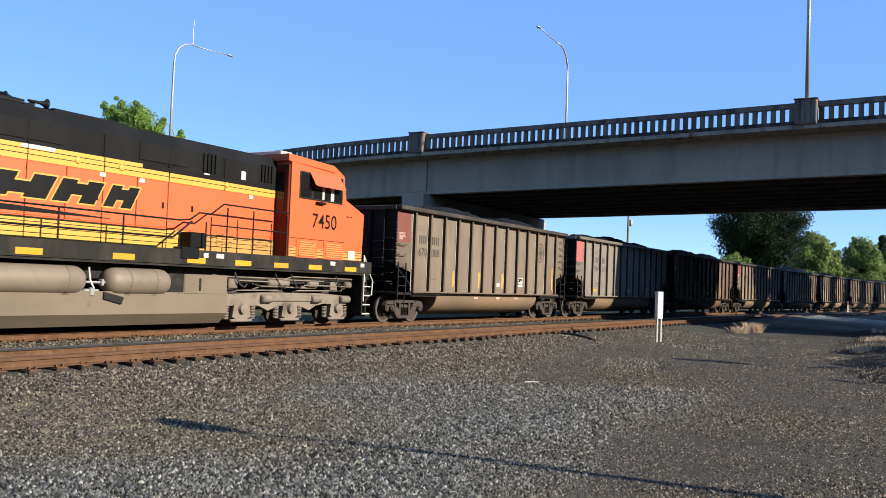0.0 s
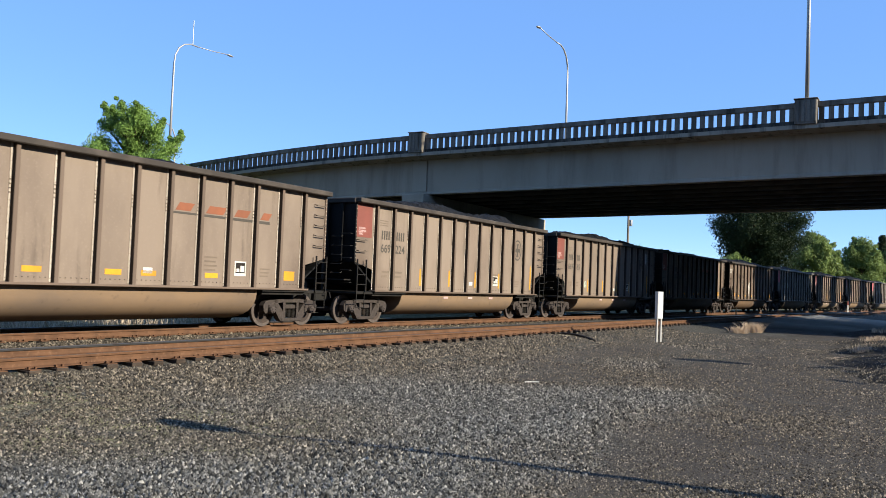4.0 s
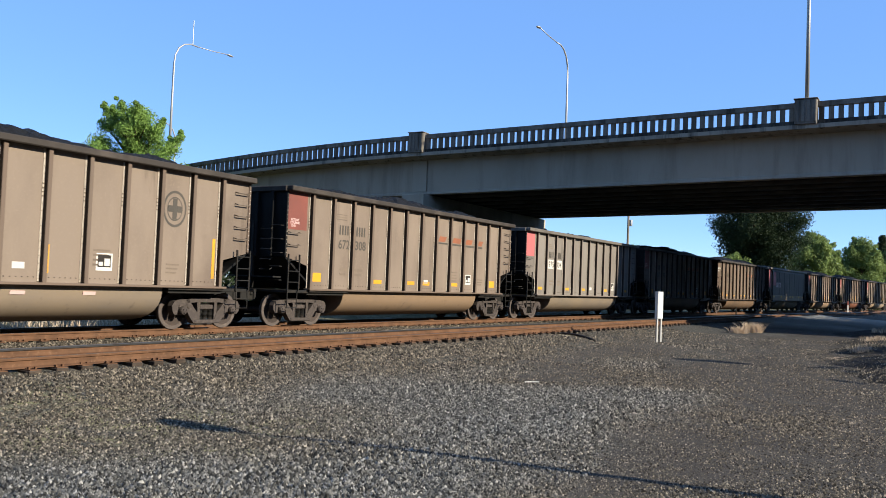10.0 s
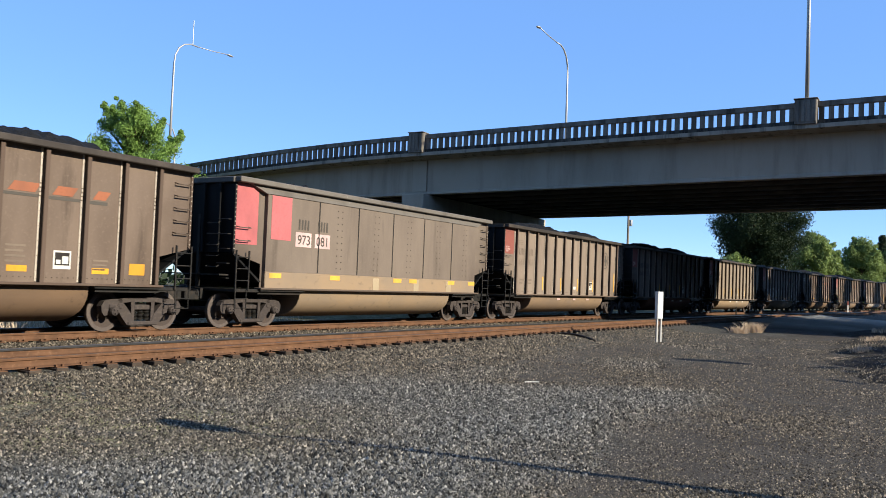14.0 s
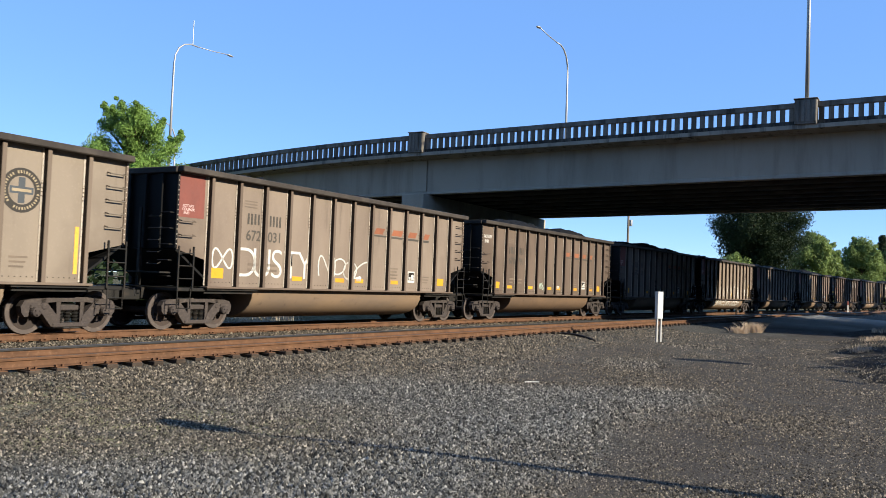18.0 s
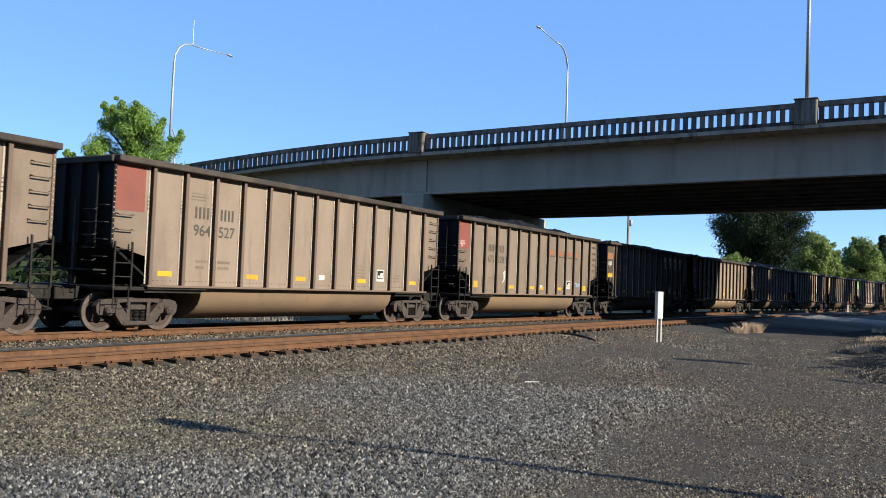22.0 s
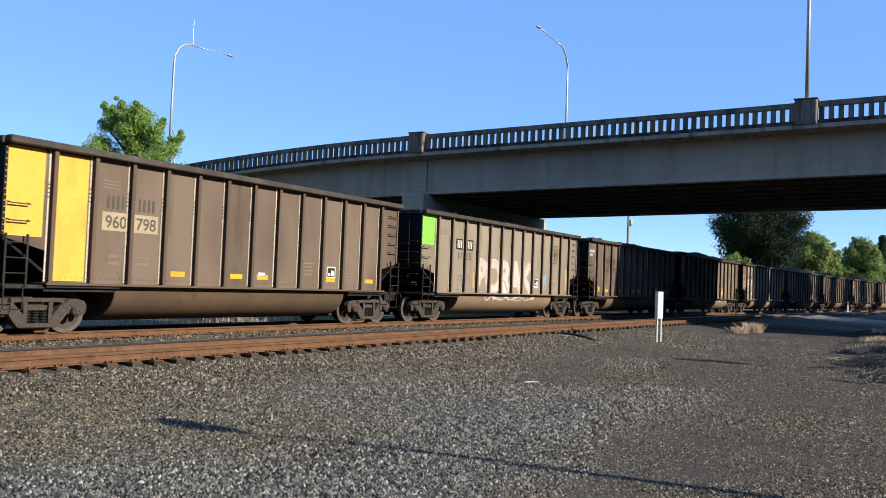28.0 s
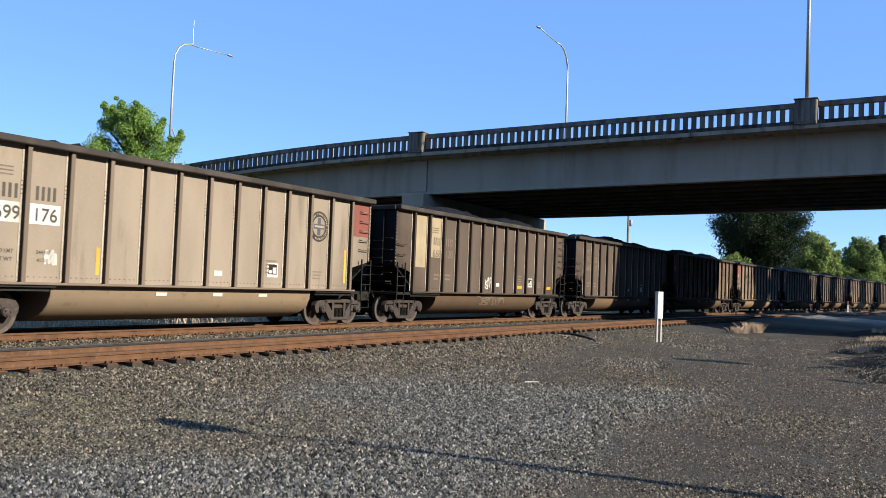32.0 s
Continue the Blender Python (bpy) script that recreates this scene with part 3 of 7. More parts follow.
def chord_mesh(bm):
    for sgn in (-1, 1):
        y0, y1 = sorted((sgn * 1.42, sgn * 1.64))
        box(bm, -HALF - 0.03, HALF + 0.03, y0, y1, TOP - 0.15, TOP, 0.02)
    for sgn in (-1, 1):
        x0, x1 = sorted((sgn * (HALF - 0.08), sgn * (HALF + 0.08)))
        box(bm, x0, x1, -1.42, 1.42, TOP - 0.17, TOP - 0.01, 0.02)


def corner_mesh(bm):
    """Upright corner angle of a side."""
    box(bm, -HALF - 0.02, -HALF + 0.055, YS - 0.03, YS - 0.001, 2.05, TOP - 0.16, 0.006)


def corner_rivets(bm):
    for i in range(15):
        z = 2.15 + i * (TOP - 2.4) / 14
        box(bm, -HALF + 0.005, -HALF + 0.030, YS - 0.036, YS - 0.030, z, z + 0.026)


def sheet_rivets(bm):
    """Heads along the foot of every bay."""
    for i in range(12):
        for k in range(6):
            x = RIBS[i] + 0.17 + k * 0.135
            box(bm, x, x + 0.022, YS - 0.008, YS - 0.001, SILL + 0.10, SILL + 0.122)


def sill_mesh(bm):
    for sgn in (-1, 1):
        y0, y1 = sorted((sgn * 1.36, sgn * 1.62))
        box(bm, -6.35, 6.35, y0, y1, SILL - 0.055, SILL, 0.01)


def underframe_mesh(bm):
    box(bm, -7.9, 7.9, -0.32, 0.32, 0.72, 1.05, 0.02)
    for sgn in (-1, 1):
        x0, x1 = sorted((sgn * 5.4, sgn * 7.25))
        box(bm, x0, x1, -1.5, 1.5, 0.98, 1.07, 0.015)
        x0, x1 = sorted((sgn * 4.5, sgn * 6.3))
        box(bm, x0, x1, -1.46, -1.30, 0.93, 1.0)
        x0, x1 = sorted((sgn * 4.42, sgn * 6.3))
        box(bm, x0, x1, -1.56, -1.30, SILL - 0.105, SILL - 0.058)


def tub_mesh(bm):
    """The rounded belly between the trucks, with swept-up ends."""
    seg = 14
    prof = []
    for i in range(seg + 1):
        a = math.pi * i / seg
        y = -1.40 * math.cos(a)
        z = -abs(math.sin(a)) ** 0.8
        prof.append((math.copysign(abs(y / 1.4) ** 0.85 * 1.40, y), z))
    rings = []
    for x in (-4.40, -4.36, 4.36, 4.40):
        w = 1.0 if abs(x) < 4.38 else 0.98
        rings.append([bm.verts.new((x, y * w, SILL - 0.06 + z * 0.85 * w)) for y, z in prof])
    for a, b in zip(rings, rings[1:]):
        for i in range(seg):
            bm.faces.new([a[i], b[i], b[i + 1], a[i + 1]])
    bm.faces.new([rings[0][i] for i in range(seg + 1)])
    bm.faces.new([rings[-1][i] for i in range(seg, -1, -1)])
    bmesh.ops.recalc_face_normals(bm, faces=bm.faces[:])
    bmesh.ops.split_edges(bm, edges=[e for e in bm.edges if abs(e.verts[0].co.x) > 4.39 and abs(e.verts[1].co.x) > 4.39])


def coal_mesh(seed, heap):
    def build(bm):
        nx, ny = 100, 20
        v = []
        for i in range(nx + 1):
            x = -HALF + 0.05 + (2 * HALF - 0.1) * i / nx
            for j in range(ny + 1):
                y = -1.385 + 2.77 * j / ny
                e = min(1, (HALF - abs(x)) / (3.6 if x < 0 else 2.4))
                hump = 0.55 + 0.45 * math.sin((x + seed) * 1.1)
                z = TOP - 0.30 + heap * (e ** 1.25) * (1 - (y / 1.5) ** 2) * (0.72 + 0.28 * hump)
                z += 0.07 * noise.noise((x * 2.5 + seed * 9, y * 2.5, 0)) + 0.06 * noise.noise((x * 11 + seed, y * 11, 5)) + 0.03 * noise.noise((x * 31 + seed, y * 31, 8))
                v.append(bm.verts.new((x, y, z)))
        for i in range(nx):
            for j in range(ny):
                a = i * (ny + 1) + j
                bm.faces.new([v[a], v[a + ny + 1], v[a + ny + 2], v[a + 1]])
    return build


def ladder_front(bm, sx):
    """Corner ladder: two posts, rungs below, grab irons on the side sheet above."""
    xo, xi = sx * (HALF - 0.03), sx * (HALF - 0.52)
    for x in (xo, xi):
        box(bm, x - 0.02, x + 0.02, YR - 0.01, YR + 0.03, 1.02, 2.12)
    for z in (1.30, 1.62, 1.94):
        tube(bm, [(xo, YR, z), (xi, YR, z)], 0.016, 6)


def grab_mesh(bm):
    tube(bm, [(-0.23, YS, 0), (-0.23, YS - 0.11, -0.03), (0.23, YS - 0.11, -0.03), (0.23, YS, 0)], 0.016, 6)


def stirrup_mesh(bm, sx):
    xo, xi = sx * (HALF - 0.05), sx * (HALF - 0.48)
    for z0 in (0.55,):
        tube(bm, [(xo, YR + 0.02, 1.05), (xo, YR + 0.02, z0), (xi, YR + 0.02, z0), (xi, YR + 0.02, 1.05)], 0.018, 6)
    tube(bm, [(xo, YR + 0.02, 0.8), (xi, YR + 0.02, 0.8)], 0.014, 6)


def endgrab_mesh(bm):
    x = HALF + 0.03
    tube(bm, [(x, -1.34, 0), (x + 0.1, -1.34, 0), (x + 0.1, -0.95, 0), (x, -0.95, 0)], 0.014, 5)


def brake_mesh(bm):
    box(bm, HALF + 0.02, HALF + 0.10, 0.15, 0.24, 1.1, 3.1)
    box(bm, HALF + 0.04, HALF + 0.10, -1.16, -1.08, 1.9, 3.35)
    for z in (1.7, 2.0, 2.3, 2.6, 2.9):
        tube(bm, [(HALF + 0.02, 0.55, z), (HALF + 0.13, 0.55, z - 0.05), (HALF + 0.13, 0.95, z - 0.05), (HALF + 0.02, 0.95, z)], 0.016, 5)
    box(bm, HALF, HALF + 0.35, -1.3, 1.3, 1.42, 1.46)


def coupler_mesh(bm):
    box(bm, 7.55, 7.95, -0.12, 0.12, 0.76, 0.98, 0.03)
    box(bm, 7.88, 8.10, -0.20, 0.20, 0.70, 1.04, 0.05)
    tube(bm, [(7.4, -0.45, 0.9), (7.7, -0.5, 0.62), (8.09, -0.48, 0.5)], 0.03, 6)
    tube(bm, [(7.45, 0.2, 1.06), (7.7, -0.7, 1.06), (7.72, -1.35, 1.02), (7.72, -1.4, 0.85)], 0.016, 6)


# truck: parts about the truck's centre, at rail level
def frame_mesh(bm):
    """Cast side frame: arched top bar, journal ends, broad slanting arms, columns round the springs and a spring seat."""
    y0, y1 = -0.10, 0.07
    prism(bm, [(-0.72, 0.66), (-0.40, 0.69), (0.40, 0.69), (0.72, 0.66), (0.74, 0.765), (0.40, 0.80), (-0.40, 0.80), (-0.74, 0.765)], y0, y1)
    for sg in (-1, 1):
        prism(bm, [(sg * u, w) for u, w in ((0.62, 0.77), (0.95, 0.76), (1.13, 0.72), (1.21, 0.60), (1.19, 0.46), (1.12, 0.37), (1.03, 0.38), (1.00, 0.56), (0.79, 0.58), (0.76, 0.42), (0.68, 0.43), (0.62, 0.58))], y0, y1)
        prism(bm, [(sg * u, w) for u, w in ((0.80, 0.56), (0.72, 0.67), (0.60, 0.68), (0.34, 0.40), (0.27, 0.22), (0.34, 0.14), (0.47, 0.15), (0.60, 0.30))], y0 - 0.012, y1)
        prism(bm, [(sg * u, w) for u, w in ((0.36, 0.70), (0.25, 0.70), (0.25, 0.22), (0.33, 0.22))], y0, y1)
        box(bm, sg * 0.89 - 0.11, sg * 0.89 + 0.11, y0 - 0.03, y1, 0.54, 0.64, 0.02)
        lathe(bm, [(y0 - 0.03, 0.05), (y0 - 0.02, 0.075), (y0 + 0.01, 0.08)], 10, "y", (sg * 0.66, 0, 0.60))
    box(bm, -0.45, 0.45, y0 - 0.04, y1 + 0.02, 0.13, 0.23, 0.02)
    box(bm, -0.24, 0.24, y0 + 0.02, y1, 0.50, 0.62, 0.02)


def spring_mesh(bm):
    for x in (-0.19, 0.0, 0.19):
        lathe(bm, [(0.25, 0.07)] + [(0.265 + 0.0165 * k, 0.082 if k % 2 else 0.055) for k in range(13)] + [(0.48, 0.07)], 10, "z", (x, 0, 0))


def bolster_mesh(bm):
    box(bm, -0.20, 0.20, -1.05, 1.05, 0.46, 0.66, 0.03)
    box(bm, -0.6, -0.5, -0.9, 0.9, 0.28, 0.36)
    box(bm, 0.5, 0.6, -0.9, 0.9, 0.28, 0.36)
    lathe(bm, [(0.6, 0.35), (0.8, 0.35)], 16, "z")


def bearing_mesh(bm):
    lathe(bm, [(-0.16, 0.02), (-0.155, 0.055), (-0.13, 0.10), (-0.08, 0.115), (0.02, 0.115)], 14, "y")
    for k in range(3):
        a = 2 * math.pi * k / 3 + 0.4
        box(bm, 0.055 * math.cos(a) - 0.014, 0.055 * math.cos(a) + 0.014, -0.175, -0.14, 0.055 * math.sin(a) - 0.014, 0.055 * math.sin(a) + 0.014)


WHEEL_R = 0.457


def wheelset_mesh(bm):
    for sg in (-1, 1):
        c = sg * 0.755
        prof = [(-0.075, 0.10), (-0.07, 0.13), (-0.03, 0.155), (-0.012, 0.34), (-0.055, 0.385), (-0.062, 0.43)]
        prof += [(-0.062, WHEEL_R), (0.04, WHEEL_R + 0.006), (0.055, WHEEL_R + 0.028), (0.072, WHEEL_R + 0.02), (0.072, 0.385), (0.03, 0.34), (0.04, 0.155), (0.08, 0.13), (0.08, 0.10)]
        lathe(bm, [(c - sg * -d, r) for d, r in prof], 32, "y")
        bm.faces.ensure_lookup_table()
    for f in bm.faces:
        r = math.hypot(f.calc_center_median().x, f.calc_center_median().z)
        f.material_index = 1 if r > 0.40 else 0
    for sg in (-1, 1):
        # casting marks and dirt spokes that show the turning
        for k in range(3):
            a = 2 * math.pi * k / 3
            box(bm, 0.25 * math.cos(a) - 0.02, 0.25 * math.cos(a) + 0.02, sg * 0.755 - 0.06, sg * 0.755 + 0.06, 0.25 * math.sin(a) - 0.02, 0.25 * math.sin(a) + 0.02)
    lathe(bm, [(-1.0, 0.08), (1.0, 0.08)], 12, "y")


def make_truck(car, x, spinning, s6):
    # bolster and springs black, so shade is painted into the frame's openings
    tr = part("truck", shared("bolster", bolster_mesh, blacksteel), None, car, m=pose(x, 0, 0))
    for sg in (-1, 1):
        part("side_frame", shared("side_frame", frame_mesh, truckmat), None, tr, m=pose(0, sg * 1.03, 0, 0, 0, 0 if sg < 0 else 180))
    part("spring_set", shared("springs", spring_mesh, blacksteel), None, tr, m=pose(0, -1.03, 0))
    for dx in (-0.89, 0.89):
        me = shared("wheelset", wheelset_mesh, wheelmat)
        if len(me.materials) < 2:
            me.materials.append(wheelrim)
        w = part("wheelset", me, None, tr, m=pose(dx, 0, WHEEL_R))
        spinning.append((w, dx, WHEEL_R, s6 + x))
        part("bearing", shared("bearing", bearing_mesh, truckmat), None, tr, m=pose(dx, -1.10, 0.475))
    return tr


def flat_rect(x0, x1, z0, z1, y=YS - 0.004):
    def build(bm):
        box(bm, x0, x1, y - 0.002, y + 0.002, z0, z1)
    return build


def quick(name, build, material, parent, label=""):
    bm = bmesh.new()
    build(bm)
    return part(name, bm, material, parent, label)


def text_mesh(body, size, material, bold=0.0):
    key = ("text", body, size, material.name, bold)
    if key not in MESHES:
        cu = bpy.data.curves.new("letters", "FONT")
        cu.body, cu.size, cu.align_x, cu.offset = body, size, "CENTER", bold
        ob = bpy.data.objects.new("letters", cu)
        me = bpy.data.meshes.new_from_object(ob)
        bpy.data.objects.remove(ob)
        me.materials.clear()
        me.materials.append(material)
        MESHES[key] = me
    return MESHES[key]


def letters(name, body, size, material, parent, x, z, y=YS - 0.005, bold=0.006):
    """Lettering on the side towards the viewer, centred on x, standing on z."""
    return part(name, text_mesh(body, size, material, bold), None, parent, m=pose(x, y, z, 90, 0, 0))


def bars(widths, x, z, h, gap, slant=0.0, y=YS - 0.004):
    """Plain slanted bars in place of a mark."""
    def build(bm):
        c = x
        for w in widths:
            hexa(bm, [(c, y - 0.002, z), (c + w, y - 0.002, z), (c + w, y + 0.002, z), (c, y + 0.002, z),
                      (c + slant, y - 0.002, z + h), (c + w + slant, y - 0.002, z + h), (c + w + slant, y + 0.002, z + h), (c + slant, y + 0.002, z + h)])
            c += w + gap
    return build


def block_mark(x, z, w, h, y=YS - 0.005):
    """A bold mark as two stems and a lintel."""
    def build(bm):
        for x0, x1, z0, z1 in ((x, x + w * 0.34, z, z + h), (x + w * 0.66, x + w, z, z + h), (x + w * 0.34, x + w * 0.66, z + h * 0.62, z + h)):
            box(bm, x0, x1, y - 0.002, y + 0.002, z0, z1)
    return build


def ring_mark(x, z, rx, rz):
    def build(bm):
        n = 28
        for r0, r1 in ((0.86, 1.0), (0.60, 0.66)):
            a = [bm.verts.new((x + rx * r0 * math.cos(2 * math.pi * k / n), YS - 0.005, z + rz * r0 * math.sin(2 * math.pi * k / n))) for k in range(n)]
            b = [bm.verts.new((x + rx * r1 * math.cos(2 * math.pi * k / n), YS - 0.005, z + rz * r1 * math.sin(2 * math.pi * k / n))) for k in range(n)]
            for k in range(n):
                bm.faces.new([a[k], b[k], b[(k + 1) % n], a[(k + 1) % n]])
        box(bm, x - 0.07, x + 0.07, YS - 0.006, YS - 0.003, z - rz * 0.58, z + rz * 0.58)
        box(bm, x - rx * 0.58, x - 0.075, YS - 0.006, YS - 0.003, z - 0.08, z + 0.08)
        box(bm, x + 0.075, x + rx * 0.58, YS - 0.006, YS - 0.003, z - 0.08, z + 0.08)
    return build


def ring_band(x, z, r0, r1):
    def build(bm):
        n = 32
        a = [bm.verts.new((x + r0 * math.cos(2 * math.pi * k / n), YS - 0.005, z + r0 * math.sin(2 * math.pi * k / n))) for k in range(n)]
        b = [bm.verts.new((x + r1 * math.cos(2 * math.pi * k / n), YS - 0.005, z + r1 * math.sin(2 * math.pi * k / n))) for k in range(n)]
        for k in range(n):
            bm.faces.new([a[k], b[k], b[(k + 1) % n], a[(k + 1) % n]])
    return build


def ring_dashes(x, z, r0, r1):
    """Short radial bars in place of the writing round the band."""
    def build(bm):
        for k in range(38):
            if k in (0, 12, 24, 25):
                continue
            a = 2 * math.pi * k / 38
            t = Vector((-math.sin(a), 0, math.cos(a))) * (0.018 if k % 3 else 0.010)
            p, q = Vector((math.cos(a) * r0, 0, math.sin(a) * r0)), Vector((math.cos(a) * r1, 0, math.sin(a) * r1))
            bm.faces.new([bm.verts.new(Vector((x, YS - 0.008, z)) + v) for v in (p - t, q - t, q + t, p + t)])
    return build


def cross_mark(x, z, r, w):
    def build(bm):
        box(bm, x - w, x + w, YS - 0.006, YS - 0.003, z - r, z + r)
        box(bm, x - r, x - w - 0.003, YS - 0.006, YS - 0.003, z - w, z + w)
        box(bm, x + w + 0.003, x + r, YS - 0.006, YS - 0.003, z - w, z + w)
    return build


TUB_Y = -2.0          # stands for the tub's rounded face


def tub_face(z):
    """Just outside the belly's near face at a height."""
    a = min(1.0, max(0.0, (SILL - 0.06 - z) / 0.85)) ** 1.25
    return -1.40 * max(0.0, 1 - a * a) ** 0.425 - 0.008


def stroke(bm, pts, w, y):
    """A sprayed line: a flat ribbon through points (x, z)."""
    pts = [Vector((p[0], 0, p[1])) for p in pts]
    L, R = [], []
    for i, p in enumerate(pts):
        d = pts[min(i + 1, len(pts) - 1)] - pts[max(i - 1, 0)]
        d.normalize()
        n = Vector((-d.z, 0, d.x)) * w * 0.5
        for side, q in ((L, p + n), (R, p - n)):
            side.append(bm.verts.new((q.x, tub_face(q.z) + y - TUB_Y if y < -1.5 else y, q.z)))
    for i in range(len(pts) - 1):
        bm.faces.new([R[i], R[i + 1], L[i + 1], L[i]])


def scrawl(seed, x0, x1, z0, z1, w, n_marks, y=YS - 0.006, wild=1.0):
    """Illegible sprayed loops between x0 and x1."""
    def build(bm):
        r = random.Random(seed)
        for k in range(n_marks):
            cx = x0 + (x1 - x0) * (k + 0.5) / n_marks
            hw = (x1 - x0) / n_marks * 0.62 * r.uniform(0.8, 1.15)
            zc, hh = (z0 + z1) / 2 + r.uniform(-0.1, 0.1) * (z1 - z0), (z1 - z0) * 0.5 * r.uniform(0.65, 1.0)
            a, b, ph, ph2 = r.choice((1, 1, 2)), r.choice((1, 2, 2, 3)), r.uniform(0, 6.28), r.uniform(0, 6.28)
            m = 26
            end = 6.28 * r.uniform(0.7, 1.05)
            stroke(bm, [(cx + hw * math.sin(a * end * i / m + ph), zc + hh * math.sin(b * end * i / m + ph2) * wild) for i in range(m + 1)], w, y - 0.0004 * k)
    return build


def build_smooth(car):
    """Flush side of the smooth wagon: seam strips, a leaning pale top band and a cream lower band."""
    quick("outer_sheet", lambda bm: box(bm, -6.12, 6.12, YS - 0.12, YS - 0.001, 1.58, TOP - 0.36), side_mats["smoke"], car)
    quick("top_band", lambda bm: hexa(bm, [(-6.2, YS - 0.15, TOP - 0.36), (6.2, YS - 0.15, TOP - 0.36), (6.2, YS, TOP - 0.36), (-6.2, YS, TOP - 0.36), (-7.0, YS - 0.06, TOP - 0.05), (7.0, YS - 0.06, TOP - 0.05), (7.0, YS, TOP - 0.05), (-7.0, YS, TOP - 0.05)]), rib_mats["grey"], car, "pale leaning top band")
    quick("lower_band", lambda bm: box(bm, -6.12, 6.12, YS - 0.13, YS - 0.001, 1.04, 1.58, 0.02), tub_mats["sand"], car, "dusty tan lower band")
    for x in (-0.9, 1.6, 3.9):
        quick("bare_patch", lambda bm, x=x: box(bm, x, x + 0.34, YS - 0.134, YS - 0.13, 1.08, 1.52), CREAM, car, "worn cream patch")
    for i in range(5):
        x = -6.12 + 12.24 * (i + 1.15) / 6.1
        quick("seam", lambda bm, x=x: box(bm, x - 0.02, x + 0.02, YS - 0.132, YS - 0.12, 1.6, TOP - 0.37), blacksteel, car)
        quick("rivet_row", lambda bm, x=x: [box(bm, x + 0.9 + d, x + 0.94 + d, YS - 0.126, YS - 0.12, 1.75 + 0.2 * j, 1.78 + 0.2 * j) for j in range(10) for d in (0, 0.22)], rib_mats["umber"], car)["kind"] = "stuff"
    for x in (-5.95, -3.2, 0.3, 1.3, 4.0, 5.6):
        quick("reflector", lambda bm, x=x: box(bm, x, x + 0.5, YS - 0.136, YS - 0.131, 1.40, 1.54), GOLD, car, "orange-yellow reflective strip")
    quick("end_panel", lambda bm: box(bm, -5.95, -5.1, YS - 0.126, YS - 0.121, 2.5, TOP - 0.38), PINK, car, "pink painted panel")


def gondola(car_no, spec):
    s6 = car_no * CAR_L + HALF + 0.04 + spec.get("slip", 0.0)
    shade = spec.get("shade", "taupe")
    car = thing("coal_gondola", trk_pose(train_s(s6, 0.0)), spec["label"], "railway wagon", "coal train wagons")
    P = quick
    part("side_sheet", shared("side_sheet", side_mesh, side_mats[shade]), None, car)
    part("far_side", shared("far_side", inner_mesh, rib_mats[shade]), None, car)
    for ang in (0, 180):
        part("end_sheet", shared("end_sheet", end_mesh, blackend), None, car, m=pose(0, 0, 0, 0, 0, ang))
        part("slope_sheet", shared("slope_sheet", slope_mesh, blackend), None, car, m=pose(0, 0, 0, 0, 0, ang))
        for y in (-0.9, -0.3, 0.3, 0.9):
            part("end_post", shared("end_post", endpost_mesh, blackend), None, car, m=pose(0, 0, 0, 0, 0, ang) @ pose(0, y, 0))
        part("coupler", shared("coupler", coupler_mesh, blacksteel), None, car, m=pose(0, 0, 0, 0, 0, ang))
    part("brake_gear", shared("brake_gear", brake_mesh, blacksteel), None, car, m=pose(0, 0, 0, 0, 0, 180))
    for z in (1.35, 1.75, 2.15, 2.55, 2.95):
        part("end_grab", shared("end_grab", endgrab_mesh, blacksteel), None, car, m=Matrix.Translation((0, 0, z)) @ Matrix.Diagonal((-1, 1, 1, 1)))
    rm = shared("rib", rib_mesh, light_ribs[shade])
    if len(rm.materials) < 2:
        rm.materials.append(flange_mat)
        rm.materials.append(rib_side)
    smooth_side = spec.get("smooth", False)
    if smooth_side:
        build_smooth(car)
    for i, x in enumerate(RIBS):
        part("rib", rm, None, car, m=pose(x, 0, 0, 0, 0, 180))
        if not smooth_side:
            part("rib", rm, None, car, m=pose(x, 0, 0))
    for sx in (-1, 1):
        flip = Matrix.Diagonal((-sx, 1, 1, 1))
        part("corner_post", shared("corner_post", corner_mesh, blackend if sx < 0 else light_ribs[shade]), None, car, m=flip)
        part("rivet_row", shared("corner_rivets", corner_rivets, flange_mat), None, car, m=flip)["kind"] = "stuff"
    if not smooth_side:
        part("rivet_row", shared("sheet_rivets", sheet_rivets, rib_mats["umber"]), None, car)["kind"] = "stuff"
    part("top_chord", shared("top_chord", chord_mesh, rib_mats["grey"] if smooth_side or shade == "grey" else chord_mat), None, car)
    part("sill", shared("sill", sill_mesh, light_ribs[shade]), None, car)
    part("underframe", shared("underframe", underframe_mesh, blacksteel), None, car)
    part("tub", shared("tub", tub_mesh, tub_mats[spec.get("tub", shade)], True), None, car, "rounded belly pan, dusty")
    heap = spec.get("heap", 0)
    part("coal_load", shared("coal_%d" % heap, coal_mesh(heap * 2.3 + 1, (0.74, 0.72, 0.56, 0.80)[heap]), coal), None, car, "heaped black coal")
    for sx in (-1, 1):
        part("ladder", shared("ladder%d" % sx, lambda bm: ladder_front(bm, sx), blacksteel), None, car)
        part("stirrup", shared("stirrup%d" % sx, lambda bm: stirrup_mesh(bm, sx), blacksteel), None, car)
        for z in ((2.42, 2.78) if sx < 0 else (2.45, 2.76, 3.07, 3.38, 3.69)):
            part("grab_iron", shared("grab_iron", grab_mesh, rib_mats[shade]), None, car, m=pose(sx * (HALF - 0.33), 0, z))
